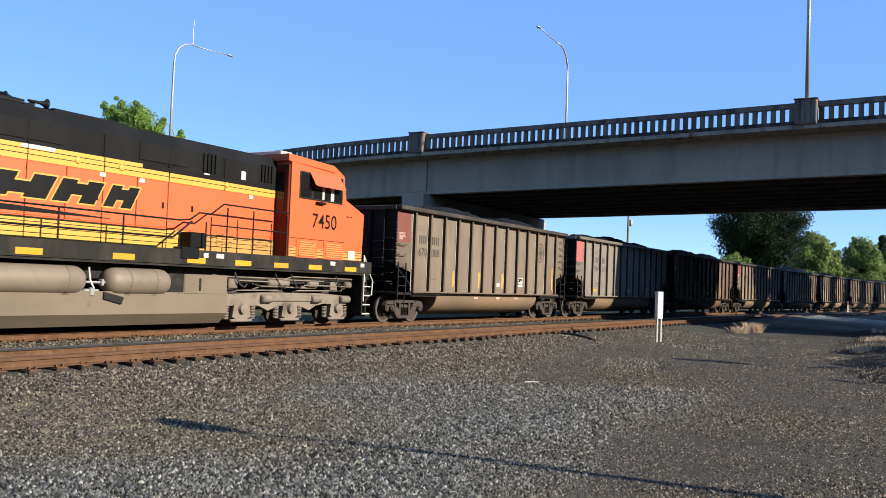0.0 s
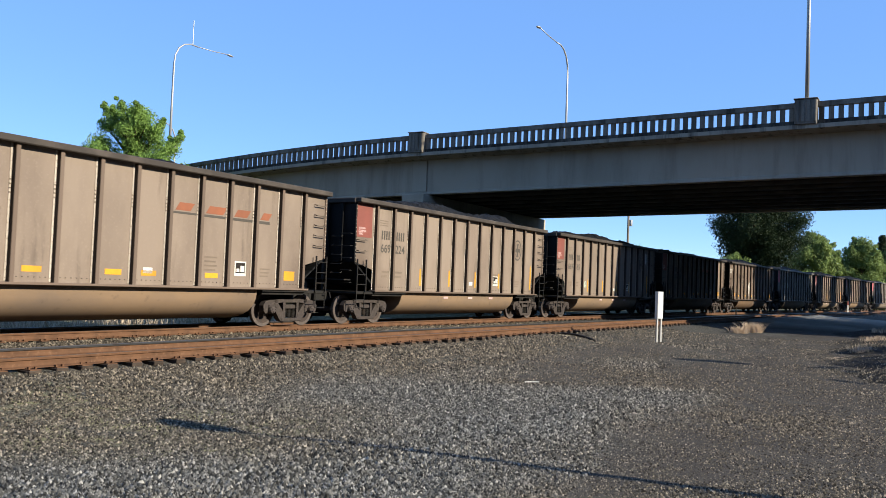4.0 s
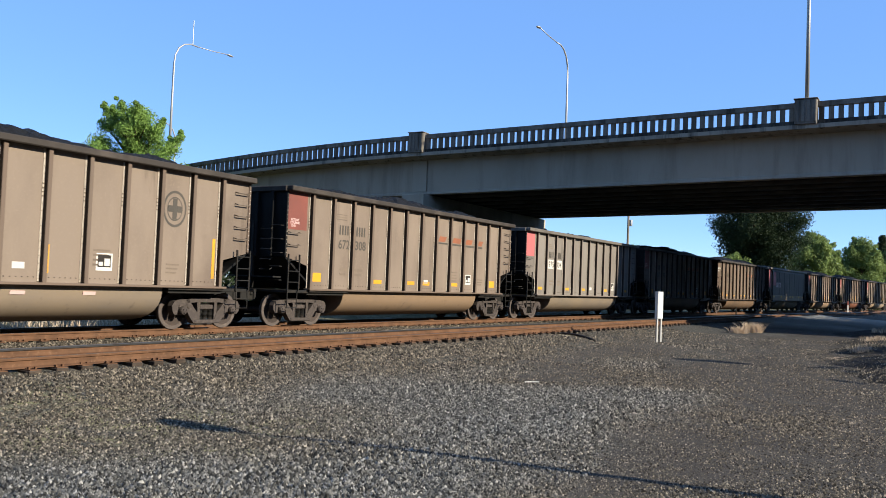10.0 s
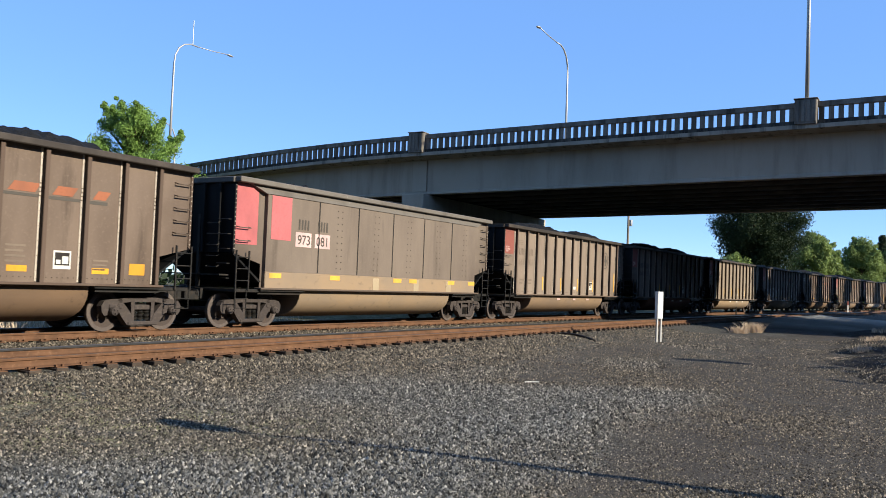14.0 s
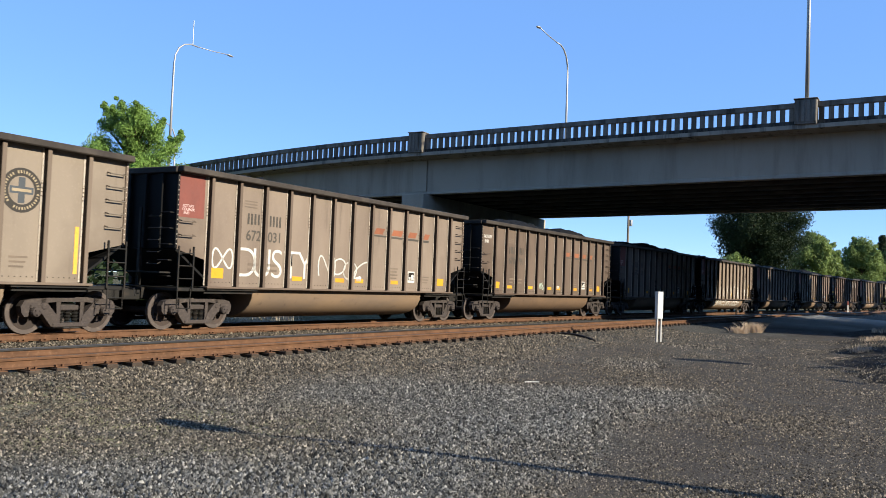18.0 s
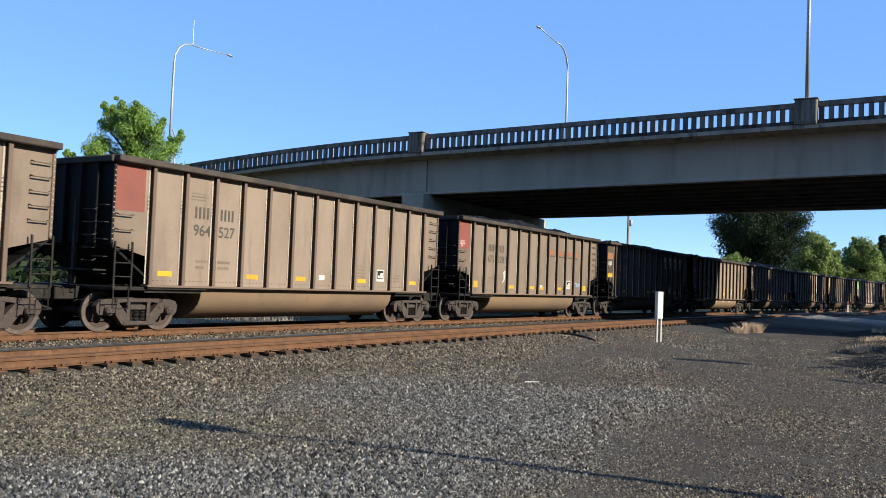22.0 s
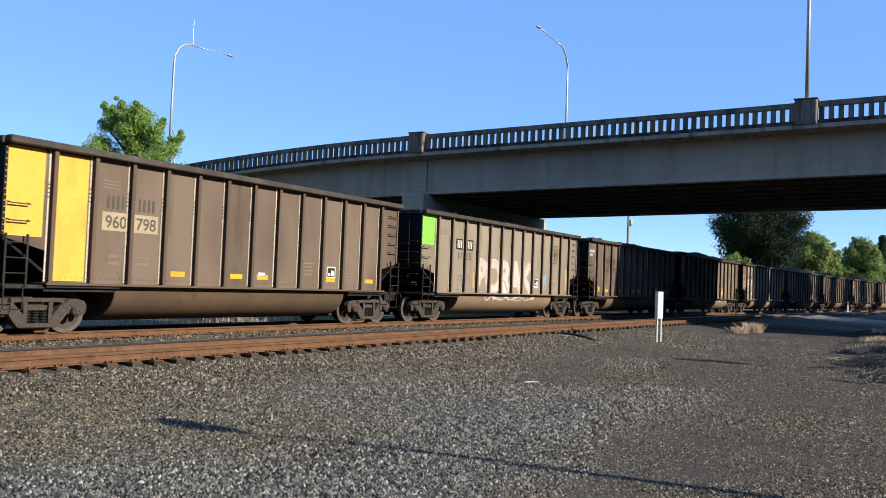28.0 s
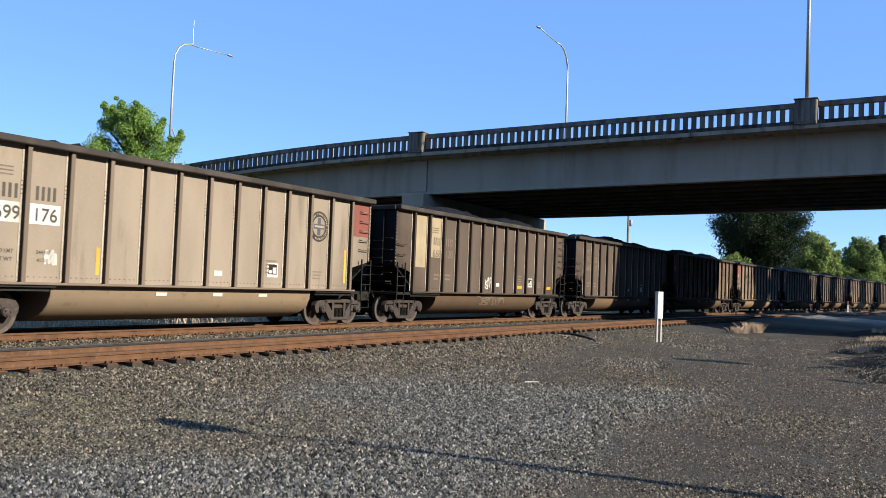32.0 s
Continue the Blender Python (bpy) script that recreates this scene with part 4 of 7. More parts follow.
    for x in (-6.17, 6.17):
        make_truck(car, x, SPIN, s6)
    # markings
    end = spec.get("end")
    if end:
        z0 = spec.get("end_z", 2.86)
        P("end_panel", flat_rect(-HALF + 0.06, -6.38, z0, spec.get("end_top", TOP - 0.17)), end, car, "painted end panel")
    if spec.get("end_rear"):
        P("end_panel", flat_rect(6.32, HALF - 0.06, 2.86, TOP - 0.2), spec["end_rear"], car, "painted end panel")
    if spec.get("rotary", True):
        if spec.get("rotary") == "end":
            letters("lettering", "ROTARY", 0.17, WHITE, car, -6.75, 3.42)
            letters("lettering", "END", 0.17, WHITE, car, -6.84, 3.22)
        else:
            zt = spec.get("end_z", 2.86) + spec.get("rot_z", 0.26)
            for i, word in enumerate(("ROTARY", "COUPLER", "END")):
                size = spec.get("rot_size", 0.095)
                letters("lettering", word, size, WHITE if size > 0.12 else BLUSH, car, (-6.80 if size > 0.12 else -6.92) - (0.06 if i == 2 else 0), zt - size * 0.95 * i, YS - 0.008, 0.003)
    if spec.get("number"):
        num, ink = spec["number"], spec.get("ink", GREY)
        yo = -0.122 if smooth_side else 0.0
        bay = spec.get("bay", 0)                 # which bays carry the number
        xa, xb = RIBS[bay] + (0.76 if spec.get("owner_patch") else 0.64), RIBS[bay + 1] + (0.40 if spec.get("owner_patch") else 0.50)
        zz = spec.get("num_z", 2.42)
        if spec.get("patch"):
            P("number_patch", flat_rect(xa - 0.36, xa + 0.36, zz - 0.07, zz + 0.36, YS - 0.003 + yo), spec["patch"], car)
            P("number_patch", flat_rect(xb - 0.36, xb + 0.36, zz - 0.07, zz + 0.36, YS - 0.003 + yo), spec["patch"], car)
        letters("number", num[:3], 0.40, ink, car, xa + 0.02, zz, YS - 0.006 + yo)
        letters("number", num[3:], 0.40, ink, car, xb, zz, YS - 0.006 + yo)
        if spec.get("owner_patch"):
            P("owner_patch", flat_rect(xa - 0.34, xa + 0.36, zz + 0.38, zz + 0.80), DARK, car)
            P("owner_patch", flat_rect(xb - 0.36, xb + 0.34, zz + 0.38, zz + 0.80), DARK, car)
        mark = WHITE if spec.get("owner_patch") else ink
        P("owner_mark", bars([0.065, 0.065, 0.065, 0.065], xa - 0.24, zz + 0.44, 0.30, 0.07, 0.0, YS - 0.008 + yo), mark, car)
        P("owner_mark", bars([0.065, 0.065, 0.065, 0.065], xb - 0.24, zz + 0.44, 0.30, 0.07, 0.0, YS - 0.008 + yo), mark, car)
        for i, (w1, w2) in enumerate(((0.42, 0.45), (0.30, 0.42))):
            if spec.get("weights"):
                letters("weight_line", spec["weights"][i], 0.115, GREY, car, xa + 0.02, 1.72 - 0.17 * i, YS - 0.006, 0.002)
                letters("weight_line", spec["weights"][2 + i], 0.115, GREY, car, xb, 1.72 - 0.17 * i, YS - 0.006, 0.002)
                continue
            P("weight_line", bars([w1], xa - 0.15, 1.72 - 0.15 * i, 0.07, 0.05), FAINT, car)
            P("weight_line", bars([w2], xb - 0.28, 1.72 - 0.15 * i, 0.07, 0.05), FAINT, car)
    style = spec.get("style", "ring")
    if style == "ring":
        rx = RIBS[10] + 0.5
        if spec.get("pale"):
            P("round_mark", ring_band(rx, 3.03, 0.30, 0.47), spec.get("band", CHAR), car)
            P("round_mark_dashes", ring_dashes(rx, 3.03, 0.355, 0.415), GOLD if spec.get("band") else CREAM, car)
            P("cross_mark", cross_mark(rx, 3.03, 0.27, 0.075), SLATE, car)
            P("cross_bar", flat_rect(rx - 0.22, rx + 0.22, 3.0, 3.06, YS - 0.009), CREAM, car)
        else:
            P("round_mark", ring_mark(rx, 3.03, 0.38, 0.46), spec.get("ring", GREY), car)
        for i in spec.get("strips", (0, 2, 4, 6, 8, 11)):
            x = RIBS[0] + 1.0333 * i if isinstance(i, float) else RIBS[i] + (0.12 if i == 0 else 0.80)
            P("reflector", flat_rect(x, x + 0.10, 1.32, 1.32 + (1.05 if i in (0, 11) else 0.62)), spec.get("strip", YELLOW), car, "faded yellow reflective strip")
        for x in (-1.55, 0.35, 2.1):
            P("tub_label", lambda bm, x=x: hexa(bm, [(x, tub_face(0.86), 0.86), (x + 0.34, tub_face(0.86), 0.86), (x + 0.34, -1.34, 0.86), (x, -1.34, 0.86), (x, tub_face(0.94), 0.94), (x + 0.34, tub_face(0.94), 0.94), (x + 0.34, -1.34, 0.94), (x, -1.34, 0.94)]), WHITE if spec.get("pale") else BLUSH, car)
    elif style == "swoosh":
        for i, w in enumerate((0.50, 0.62, 0.50, 0.34)):
            x = RIBS[7 + i] + 0.22
            P("slanted_mark", bars([w], x, 3.02, 0.20, 0.0, 0.14), spec.get("mark", ORANGE), car)
            P("underline", flat_rect(x - 0.1, x + (0.72 if i < 3 else 0.4), 2.93 - 0.008 * i, 2.985), GREY, car)
        for i in spec.get("strips", (0, 3, 5, 6, 8, 11)):
            wide = 0.46
            x = RIBS[i] + 0.14 + (0.15 if i else 0)
            P("reflector", flat_rect(x, x + wide, 1.34, 1.47 + (0.14 if i in (0, 11) else 0)), spec.get("strip", YELLOW), car, "yellow reflective strip")
    elif style == "plain":
        for i in spec.get("strips", (1, 4, 6, 9, 11)):
            x = RIBS[i] + 0.3
            P("reflector", flat_rect(x, x + 0.46, 1.34, 1.47), YELLOW, car, "yellow reflective strip")
    # bordered data square, white placard, faint stencils
    dx = RIBS[8 if style == "ring" else 9] + 0.33
    P("data_plate", flat_rect(dx, dx + 0.44, 1.42, 1.82, YS - 0.003), WHITE, car)
    P("data_plate_ink", lambda bm: box(bm, dx + 0.04, dx + 0.40, YS - 0.0075, YS - 0.006, 1.50, 1.78), DARK, car)
    P("data_plate_cell", lambda bm: box(bm, dx + 0.22, dx + 0.37, YS - 0.0095, YS - 0.008, 1.53, 1.70), WHITE, car)
    P("data_plate_cell", lambda bm: box(bm, dx + 0.07, dx + 0.18, YS - 0.0095, YS - 0.008, 1.53, 1.62), WHITE, car)
    P("placard", flat_rect(RIBS[6] + 0.35, RIBS[6] + 0.63, 1.40, 1.54), WHITE, car)
    for i in range(4):
        P("stencil", bars([0.46 - 0.05 * (i % 2)], RIBS[8] + 0.24, 1.86 - 0.11 * i, 0.045, 0.05), FAINT, car)
        if i < 3:
            P("stencil", bars([0.5], RIBS[0 if style == "ring" else 1] + 0.26, 3.48 - 0.08 * i, 0.03, 0.05), FAINT, car)
            P("stencil", bars([0.42 - 0.04 * i], RIBS[10] + 0.3, 1.62 - 0.1 * i, 0.04, 0.05), FAINT, car)
    for ch, x, z, size, bold, ink, depth in spec.get("words", ()):
        letters("sprayed_letter", ch, size, ink, car, x, z, YS - depth, bold)
    for g in spec.get("paint", ()):
        ob = P(g[0], g[1], g[2], car, g[3] if len(g) > 3 else "")
        if g[0] == "graffiti":
            ob["kind"] = "stuff"
    return car, s6


SPIN, CARS = [], []

# ---- diesel locomotive, cab end towards the wagons ----
loco_orange = mat("orange_locomotive_paint", (0.74, 0.132, 0.040), 0.45, 0, [((0.55, 0.12, 0.03), 0.8, 0.5, 0.8, ALL), ((0.40, 0.11, 0.04), 3.0, 0.62, 0.85, STREAK)], 0.004, 20)
loco_yellow = mat("yellow_stripe_paint", (0.66, 0.375, 0.055), 0.5, 0, [((0.55, 0.34, 0.09), 1.2, 0.5, 0.8, ALL)], 0.004, 20)
loco_tan = mat("dusty_yellow_stripe", (0.55, 0.30, 0.09), 0.6, 0, [((0.40, 0.22, 0.10), 1.5, 0.45, 0.75, ALL)], 0.004, 20)
loco_black = mat("black_hood_paint", (0.009, 0.009, 0.0095), 0.58, 0, [((0.022, 0.021, 0.020), 0.9, 0.45, 0.8, STREAK)], 0.01, 20)
loco_grey = mat("dusty_dark_sill", (0.026, 0.024, 0.0225), 0.7, 0, [((0.075, 0.066, 0.057), 1.5, 0.45, 0.8, (1, 1, 0.4))], 0.01, 20)
dusty_steel = mat("sand_dusted_tank_steel", (0.235, 0.192, 0.150), 0.6, 0.1, [((0.17, 0.142, 0.112), 0.8, 0.45, 0.8, (0.6, 1, 1)), ((0.12, 0.10, 0.08), 3.5, 0.64, 0.85, ALL)], 0.01, 15)
loco_truck = mat("dusty_locomotive_truck", (0.265, 0.222, 0.190), 0.85, 0, [((0.125, 0.105, 0.090), 1.8, 0.46, 0.75, ALL)], 0.03, 20)
reservoir_paint = mat("semi_gloss_reservoir_paint", (0.27, 0.225, 0.185), 0.55, 0.15, [((0.19, 0.165, 0.135), 1.6, 0.5, 0.8, ALL)], 0.004, 15)
# cab orange darkened for the shade on its rear wall, with grime streaks
shaded_door_paint = mat("shaded_grimy_orange_paint", (0.16, 0.035, 0.016), 0.6, 0, [((0.05, 0.02, 0.013), 1.5, 0.4, 0.7, STREAK)], 0.004, 20)
cab_glass = mat("dark_cab_glass", (0.012, 0.013, 0.014), 0.08, 0.0)
white_rail = mat("white_grab_rail_paint", (0.68, 0.67, 0.63), 0.5, 0, [((0.4, 0.37, 0.32), 6, 0.5, 0.8, ALL)])
HOOD_Y, CAB_Y, SILL_Y = -0.98, -1.50, -1.56
LOCO_S6 = -109.1


def slab(x0, x1, z0, z1, y, t=0.012):
    def build(bm):
        box(bm, x0, x1, y - t, y, z0, z1)
    return build


def slant_mark(x, w, low, grow, y):
    """A bold leaning shape: two stems joined by a block, low or high."""
    def build(bm):
        def leaning(x0, x1, z0, z1):
            a, b = (z0 - 2.94) * 0.5, (z1 - 2.94) * 0.5
            hexa(bm, [(x0 + a, y - 0.002, z0), (x1 + a, y - 0.002, z0), (x1 + a, y + 0.002, z0), (x0 + a, y + 0.002, z0),
                      (x0 + b, y - 0.002, z1), (x1 + b, y - 0.002, z1), (x1 + b, y + 0.002, z1), (x0 + b, y + 0.002, z1)])
        g = grow
        leaning(x - g, x + w * 0.36 + g, 2.94 - g, 3.46 + g)
        leaning(x + w * 0.62 - g, x + w + g, 2.94 - g, 3.46 + g)
        leaning(x + w * 0.36 + g, x + w * 0.62 - g, (3.02 if low else 3.12) - g, (3.28 if low else 3.38) + g)
    return build


def loco_truck_parts(loco, x):
    tr = quick("truck", lambda bm: box(bm, -1.9, 1.9, -0.8, 0.8, 0.5, 0.95, 0.05), blacksteel, loco)
    tr.matrix_basis = pose(x, 0, 0)
    ax = (-2.05, -0.02, 2.25)

    def frame_side(bm):
        y0, y1 = -0.12, 0.10
        prism(bm, [(-2.75, 0.72), (-2.55, 0.92), (-1.2, 0.98), (1.3, 0.98), (2.6, 0.92), (2.85, 0.74), (2.75, 0.62), (1.6, 0.66), (1.2, 0.60), (0.9, 0.46), (0.45, 0.60), (-0.55, 0.60), (-0.95, 0.46), (-1.35, 0.60), (-2.6, 0.60)], y0, y1)
        for a in ax:
            prism(bm, [(a - 0.30, 0.66), (a + 0.30, 0.66), (a + 0.36, 0.30), (a + 0.16, 0.22), (a - 0.16, 0.22), (a - 0.36, 0.30)], y0 - 0.03, y1)
            lathe(bm, [(y0 - 0.14, 0.05), (y0 - 0.12, 0.13), (y0 - 0.03, 0.15)], 16, "y", (a, 0, 0.52))
            box(bm, a - 0.42, a + 0.42, y0 - 0.05, y0 + 0.05, 0.16, 0.24, 0.02)
        box(bm, -0.9, 0.95, y0 - 0.05, y0 + 0.02, 0.72, 0.90, 0.03)
    for sg in (-1, 1):
        bm = bmesh.new()
        frame_side(bm)
        part("side_frame", bm, loco_truck, tr, m=pose(0, sg * 1.16, 0, 0, 0, 0 if sg < 0 else 180))
    bm = bmesh.new()
    for a in ax:
        for d in (-0.52, 0.52):
            lathe(bm, [(0.24, 0.09)] + [(0.26 + 0.022 * k, 0.10 if k % 2 else 0.07) for k in range(14)] + [(0.58, 0.09)], 10, "z", (a + d, -1.2, 0))
    tagged(part("coil_springs", bm, loco_truck, tr), kind="stuff")
    for a in (-1.1, 1.15, 2.6):
        bm = bmesh.new()
        lathe(bm, [(-0.22, 0.06), (-0.2, 0.12), (0.2, 0.12), (0.22, 0.06)], 12, "x", (a, -1.32, 0.80))
        part("brake_cylinder", bm, loco_truck, tr, smooth=True)
    bm = bmesh.new()
    for x0, x1, z in ((-2.4, -0.4, 1.03), (0.1, 2.5, 1.05), (-1.6, 1.2, 1.12)):
        tube(bm, [(x0, -1.25, z - 0.05), (x0 + 0.1, -1.34, z), (x1 - 0.1, -1.34, z + 0.02), (x1, -1.3, z + 0.12)], 0.02, 6)
    part("hoses", bm, loco_truck, tr)
    for a in ax:
        bm = bmesh.new()
        for sg in (-1, 1):
            c = sg * 0.755
            lathe(bm, [(c - sg * 0.07, 0.12), (c - sg * 0.02, 0.42), (c - sg * 0.06, 0.46), (c - sg * 0.06, 0.533), (c + sg * 0.05, 0.533), (c + sg * 0.07, 0.42), (c + sg * 0.07, 0.12)], 32, "y")
        lathe(bm, [(-1.0, 0.1), (1.0, 0.1)], 12, "y")
        w = part("wheelset", bm, wheelmat, tr, m=pose(a, 0, 0.533))
        SPIN.append((w, a, 0.533, LOCO_S6 + x))


def build_loco():
    loco = thing("diesel_locomotive", trk_pose(train_s(LOCO_S6, 0.0)), "orange, yellow and black diesel freight locomotive", "locomotive")
    Q = quick
    # frame and walkway
    Q("frame", lambda bm: [box(bm, -10.6, 10.45, -1.15, 1.15, 1.22, 1.60, 0.03), box(bm, -10.9, 10.75, -0.4, 0.4, 0.75, 1.3, 0.03)], blacksteel, loco)
    Q("sill_stripe", slab(-10.6, 10.42, 1.66, 2.04, SILL_Y, 0.03), loco_grey, loco, "dark sill band with dust")
    Q("walkway", lambda bm: box(bm, -10.6, 10.4, SILL_Y, 1.56, 1.60, 1.66), loco_grey, loco)
    for x in (-4.6, -2.3, 0.1, 2.35, 4.05, 5.6, 7.15, 8.95):
        Q("reflector", slab(x, x + 0.62, 1.70, 1.84, SILL_Y - 0.031, 0.004), YELLOW, loco, "yellow reflective strip")
    for x, w in ((2.9, 0.16), (3.35, 0.2), (3.5, 0.12), (8.2, 0.24), (9.8, 0.2)):
        Q("placard", slab(x, x + w, 1.86, 1.98, SILL_Y - 0.031, 0.004), WHITE, loco)
    # long hood
    bm = bmesh.new()
    prism(bm, [(-0.98, 1.66), (0.98, 1.66), (0.98, 4.6), (0.80, 4.92), (-0.80, 4.92), (-0.98, 4.6)], -10.2, 6.3, "x")
    part("hood", bm, loco_orange, loco)
    Q("hood_band", lambda bm: prism(bm, [(-0.99, 4.08), (0.99, 4.08), (0.99, 4.63), (0.81, 4.95), (-0.81, 4.95), (-0.99, 4.63)], -10.25, 6.29, "x"), loco_black, loco, "black upper hood and roof")
    Q("upper_stripe", slab(-10.2, 6.28, 3.74, 4.08, HOOD_Y - 0.002, 0.012), loco_yellow, loco, "yellow stripe with black pinstripes")
    for z in (3.86, 3.97):
        Q("pinstripe", slab(-10.2, 6.28, z, z + 0.016, HOOD_Y - 0.015, 0.002), loco_black, loco)
    Q("lower_stripe", slab(-10.2, 3.35, 2.06, 2.52, HOOD_Y - 0.002, 0.012), loco_yellow, loco, "yellow stripe with black pinstripes")
    Q("lower_stripe", slab(3.36, 6.28, 2.06, 2.50, HOOD_Y - 0.002, 0.012), loco_tan, loco, "dusty yellow stripe")
    for z in (2.18, 2.30, 2.42):
        Q("pinstripe", slab(-10.2, 6.28, z, z + 0.016, HOOD_Y - 0.015, 0.002), loco_black, loco)
    # doors along the hood: raised panels with gaps and latches
    for i in range(13):
        x = -9.6 + i * 0.98
        Q("hood_door", lambda bm, x=x: box(bm, x + 0.02, x + 0.93, HOOD_Y - 0.012, HOOD_Y, 2.56, 3.72, 0.008), loco_orange, loco)
        Q("door_latch", lambda bm, x=x: box(bm, x + 0.80, x + 0.86, HOOD_Y - 0.03, HOOD_Y - 0.012, 3.05, 3.2), loco_black, loco)
        Q("door_gap", lambda bm, x=x: box(bm, x + 0.0, x + 0.018, HOOD_Y - 0.006, HOOD_Y, 2.54, 3.74), loco_black, loco)
    for x in (-2.55, -0.5, 0.7, 4.2):
        Q("lifting_eye", lambda bm, x=x: lathe(bm, [(HOOD_Y - 0.05, 0.02), (HOOD_Y - 0.04, 0.07), (HOOD_Y - 0.012, 0.09)], 12, "y", (x, 0, 3.90)), loco_yellow, loco)
    for i in range(8):
        x = -9.6 + i * 1.96
        if x > 6:
            break
        for z0, z1 in ((2.06, 2.54), (3.74, 4.10)):
            Q("hood_seam", lambda bm, x=x, z0=z0, z1=z1: box(bm, x, x + 0.022, HOOD_Y - 0.022, HOOD_Y - 0.002, z0, z1), loco_black, loco)
        Q("hood_batten", lambda bm, x=x: box(bm, x - 0.03, x + 0.03, HOOD_Y - 0.035, HOOD_Y - 0.008, 4.10, 4.62, 0.008), loco_black, loco)
        Q("bolt_row", lambda bm, x=x: [box(bm, x - 0.09, x - 0.06, HOOD_Y - 0.03, HOOD_Y - 0.008, 4.15 + 0.11 * j, 4.18 + 0.11 * j) for j in range(5)], loco_grey, loco)["kind"] = "stuff"
    for x0, x1 in ((-4.5, -3.7), (-3.4, -2.6), (-1.9, -1.1)):
        Q("worn_patch", slab(x0, x1, 4.0, 4.085, HOOD_Y - 0.016, 0.003), white_rail, loco, "pale patch in the stripe")
    Q("stripe_step", slab(1.32, 6.28, 3.985, 4.085, HOOD_Y - 0.016, 0.004), loco_black, loco)
    for x in (0.1, 1.25, 5.1):
        Q("placard", slab(x, x + 0.16, 3.62, 3.72, HOOD_Y - 0.014, 0.003), WHITE, loco)
    # black upper panels, louvres and roof gear
    for x0, x1 in ((1.2, 2.75), (-3.0, -0.9), (-5.4, -3.3)):
        Q("vent_panel", lambda bm, x0=x0, x1=x1: box(bm, x0, x1, HOOD_Y - 0.03, HOOD_Y - 0.012, 4.18, 4.62, 0.01), loco_black, loco)
    for xc in (3.3, 5.55):
        for j in range(4):
            Q("louvre", lambda bm, xc=xc, j=j: box(bm, xc + j * 0.14, xc + j * 0.14 + 0.06, HOOD_Y - 0.06, HOOD_Y - 0.012, 4.16, 4.66, 0.008), loco_black, loco)
    Q("placard", slab(3.35, 3.55, 4.03, 4.12, HOOD_Y - 0.013, 0.004), WHITE, loco)
    Q("placard", slab(4.75, 4.92, 4.12, 4.36, HOOD_Y - 0.013, 0.004), WHITE, loco)
    Q("roof_hatch", lambda bm: [box(bm, -1.0, 1.1, -0.72, 0.72, 4.95, 5.03, 0.02), box(bm, -6, -1.8, -0.78, 0.78, 4.95, 5.06, 0.02)], loco_black, loco)
    horn = Q("horn", lambda bm: [box(bm, -1.45, -1.25, -0.3, 0.3, 4.9, 5.10), None], loco_black, loco, "black air horn on the roof")
    for y, d in ((-0.3, 1), (0.0, -1), (0.25, 1), (-0.15, -1)):
        bm = bmesh.new()
        lathe(bm, [(0, 0.03), (0.3, 0.04), (0.42, 0.08), (0.46, 0.13), (0.47, 0.02)], 12, "x")
        part("bell", bm, loco_black, horn, m=pose(-1.35, y, 5.16, 0, 0, 0 if d > 0 else 180), smooth=True)
    # slanted marks on the hood: bold black shapes with a thin yellow edge
    for x, w, low in ((-4.3, 1.40, True), (-2.72, 1.45, True), (-1.12, 1.10, False), (0.22, 0.80, False)):
        Q("mark_edge", slant_mark(x, w, low, 0.035, HOOD_Y - 0.017), loco_yellow, loco)
        Q("mark_block", slant_mark(x, w, low, 0.0, HOOD_Y - 0.022), loco_black, loco)
    Q("mark_underline", lambda bm: prism(bm, [(-6, 2.60), (-6, 2.76), (-2, 2.75), (0.45, 2.66), (0.45, 2.65)], HOOD_Y - 0.024, HOOD_Y - 0.016), loco_black, loco)
    # cab and nose
    bm = bmesh.new()
    prism(bm, [(6.3, 1.66), (10.0, 1.66), (10.0, 3.60), (9.0, 3.98), (8.86, 4.72), (8.3, 4.92), (6.3, 5.0)], -1.42, 1.42)
    part("cab_core", bm, loco_orange, loco)
    bm = bmesh.new()
    prism(bm, [(6.3, 2.06), (9.95, 2.06), (10.0, 3.58), (9.0, 3.96), (8.86, 4.60), (8.6, 4.72), (6.3, 4.84)], CAB_Y, CAB_Y + 0.07)
    part("cab_side", bm, loco_orange, loco)
    Q("cab_roof", lambda bm: [prism(bm, [(6.2, 4.86), (8.3, 4.78), (8.95, 4.58), (8.9, 4.72), (8.35, 4.98), (6.2, 5.06)], -1.46, 1.46), box(bm, 6.4, 7.0, -0.9, 0.9, 5.05, 5.16, 0.02)], loco_orange, loco)
    Q("roof_unit", lambda bm: box(bm, 6.25, 6.75, -1.1, 1.1, 5.05, 5.17, 0.02), white_rail, loco, "pale roof unit")
    # side windows
    for x0, x1, nm in ((6.72, 7.22, 0), (7.32, 8.22, 1), (8.32, 8.74, 0)):
        Q("window_frame", lambda bm, x0=x0, x1=x1: [box(bm, x0 - 0.05, x1 + 0.05, CAB_Y - 0.02, CAB_Y, 3.80, 4.62, 0.01)], blacksteel, loco)
        Q("window_pane", lambda bm, x0=x0, x1=x1: box(bm, x0, x1, CAB_Y - 0.026, CAB_Y - 0.02, 3.85, 4.57), cab_glass, loco)
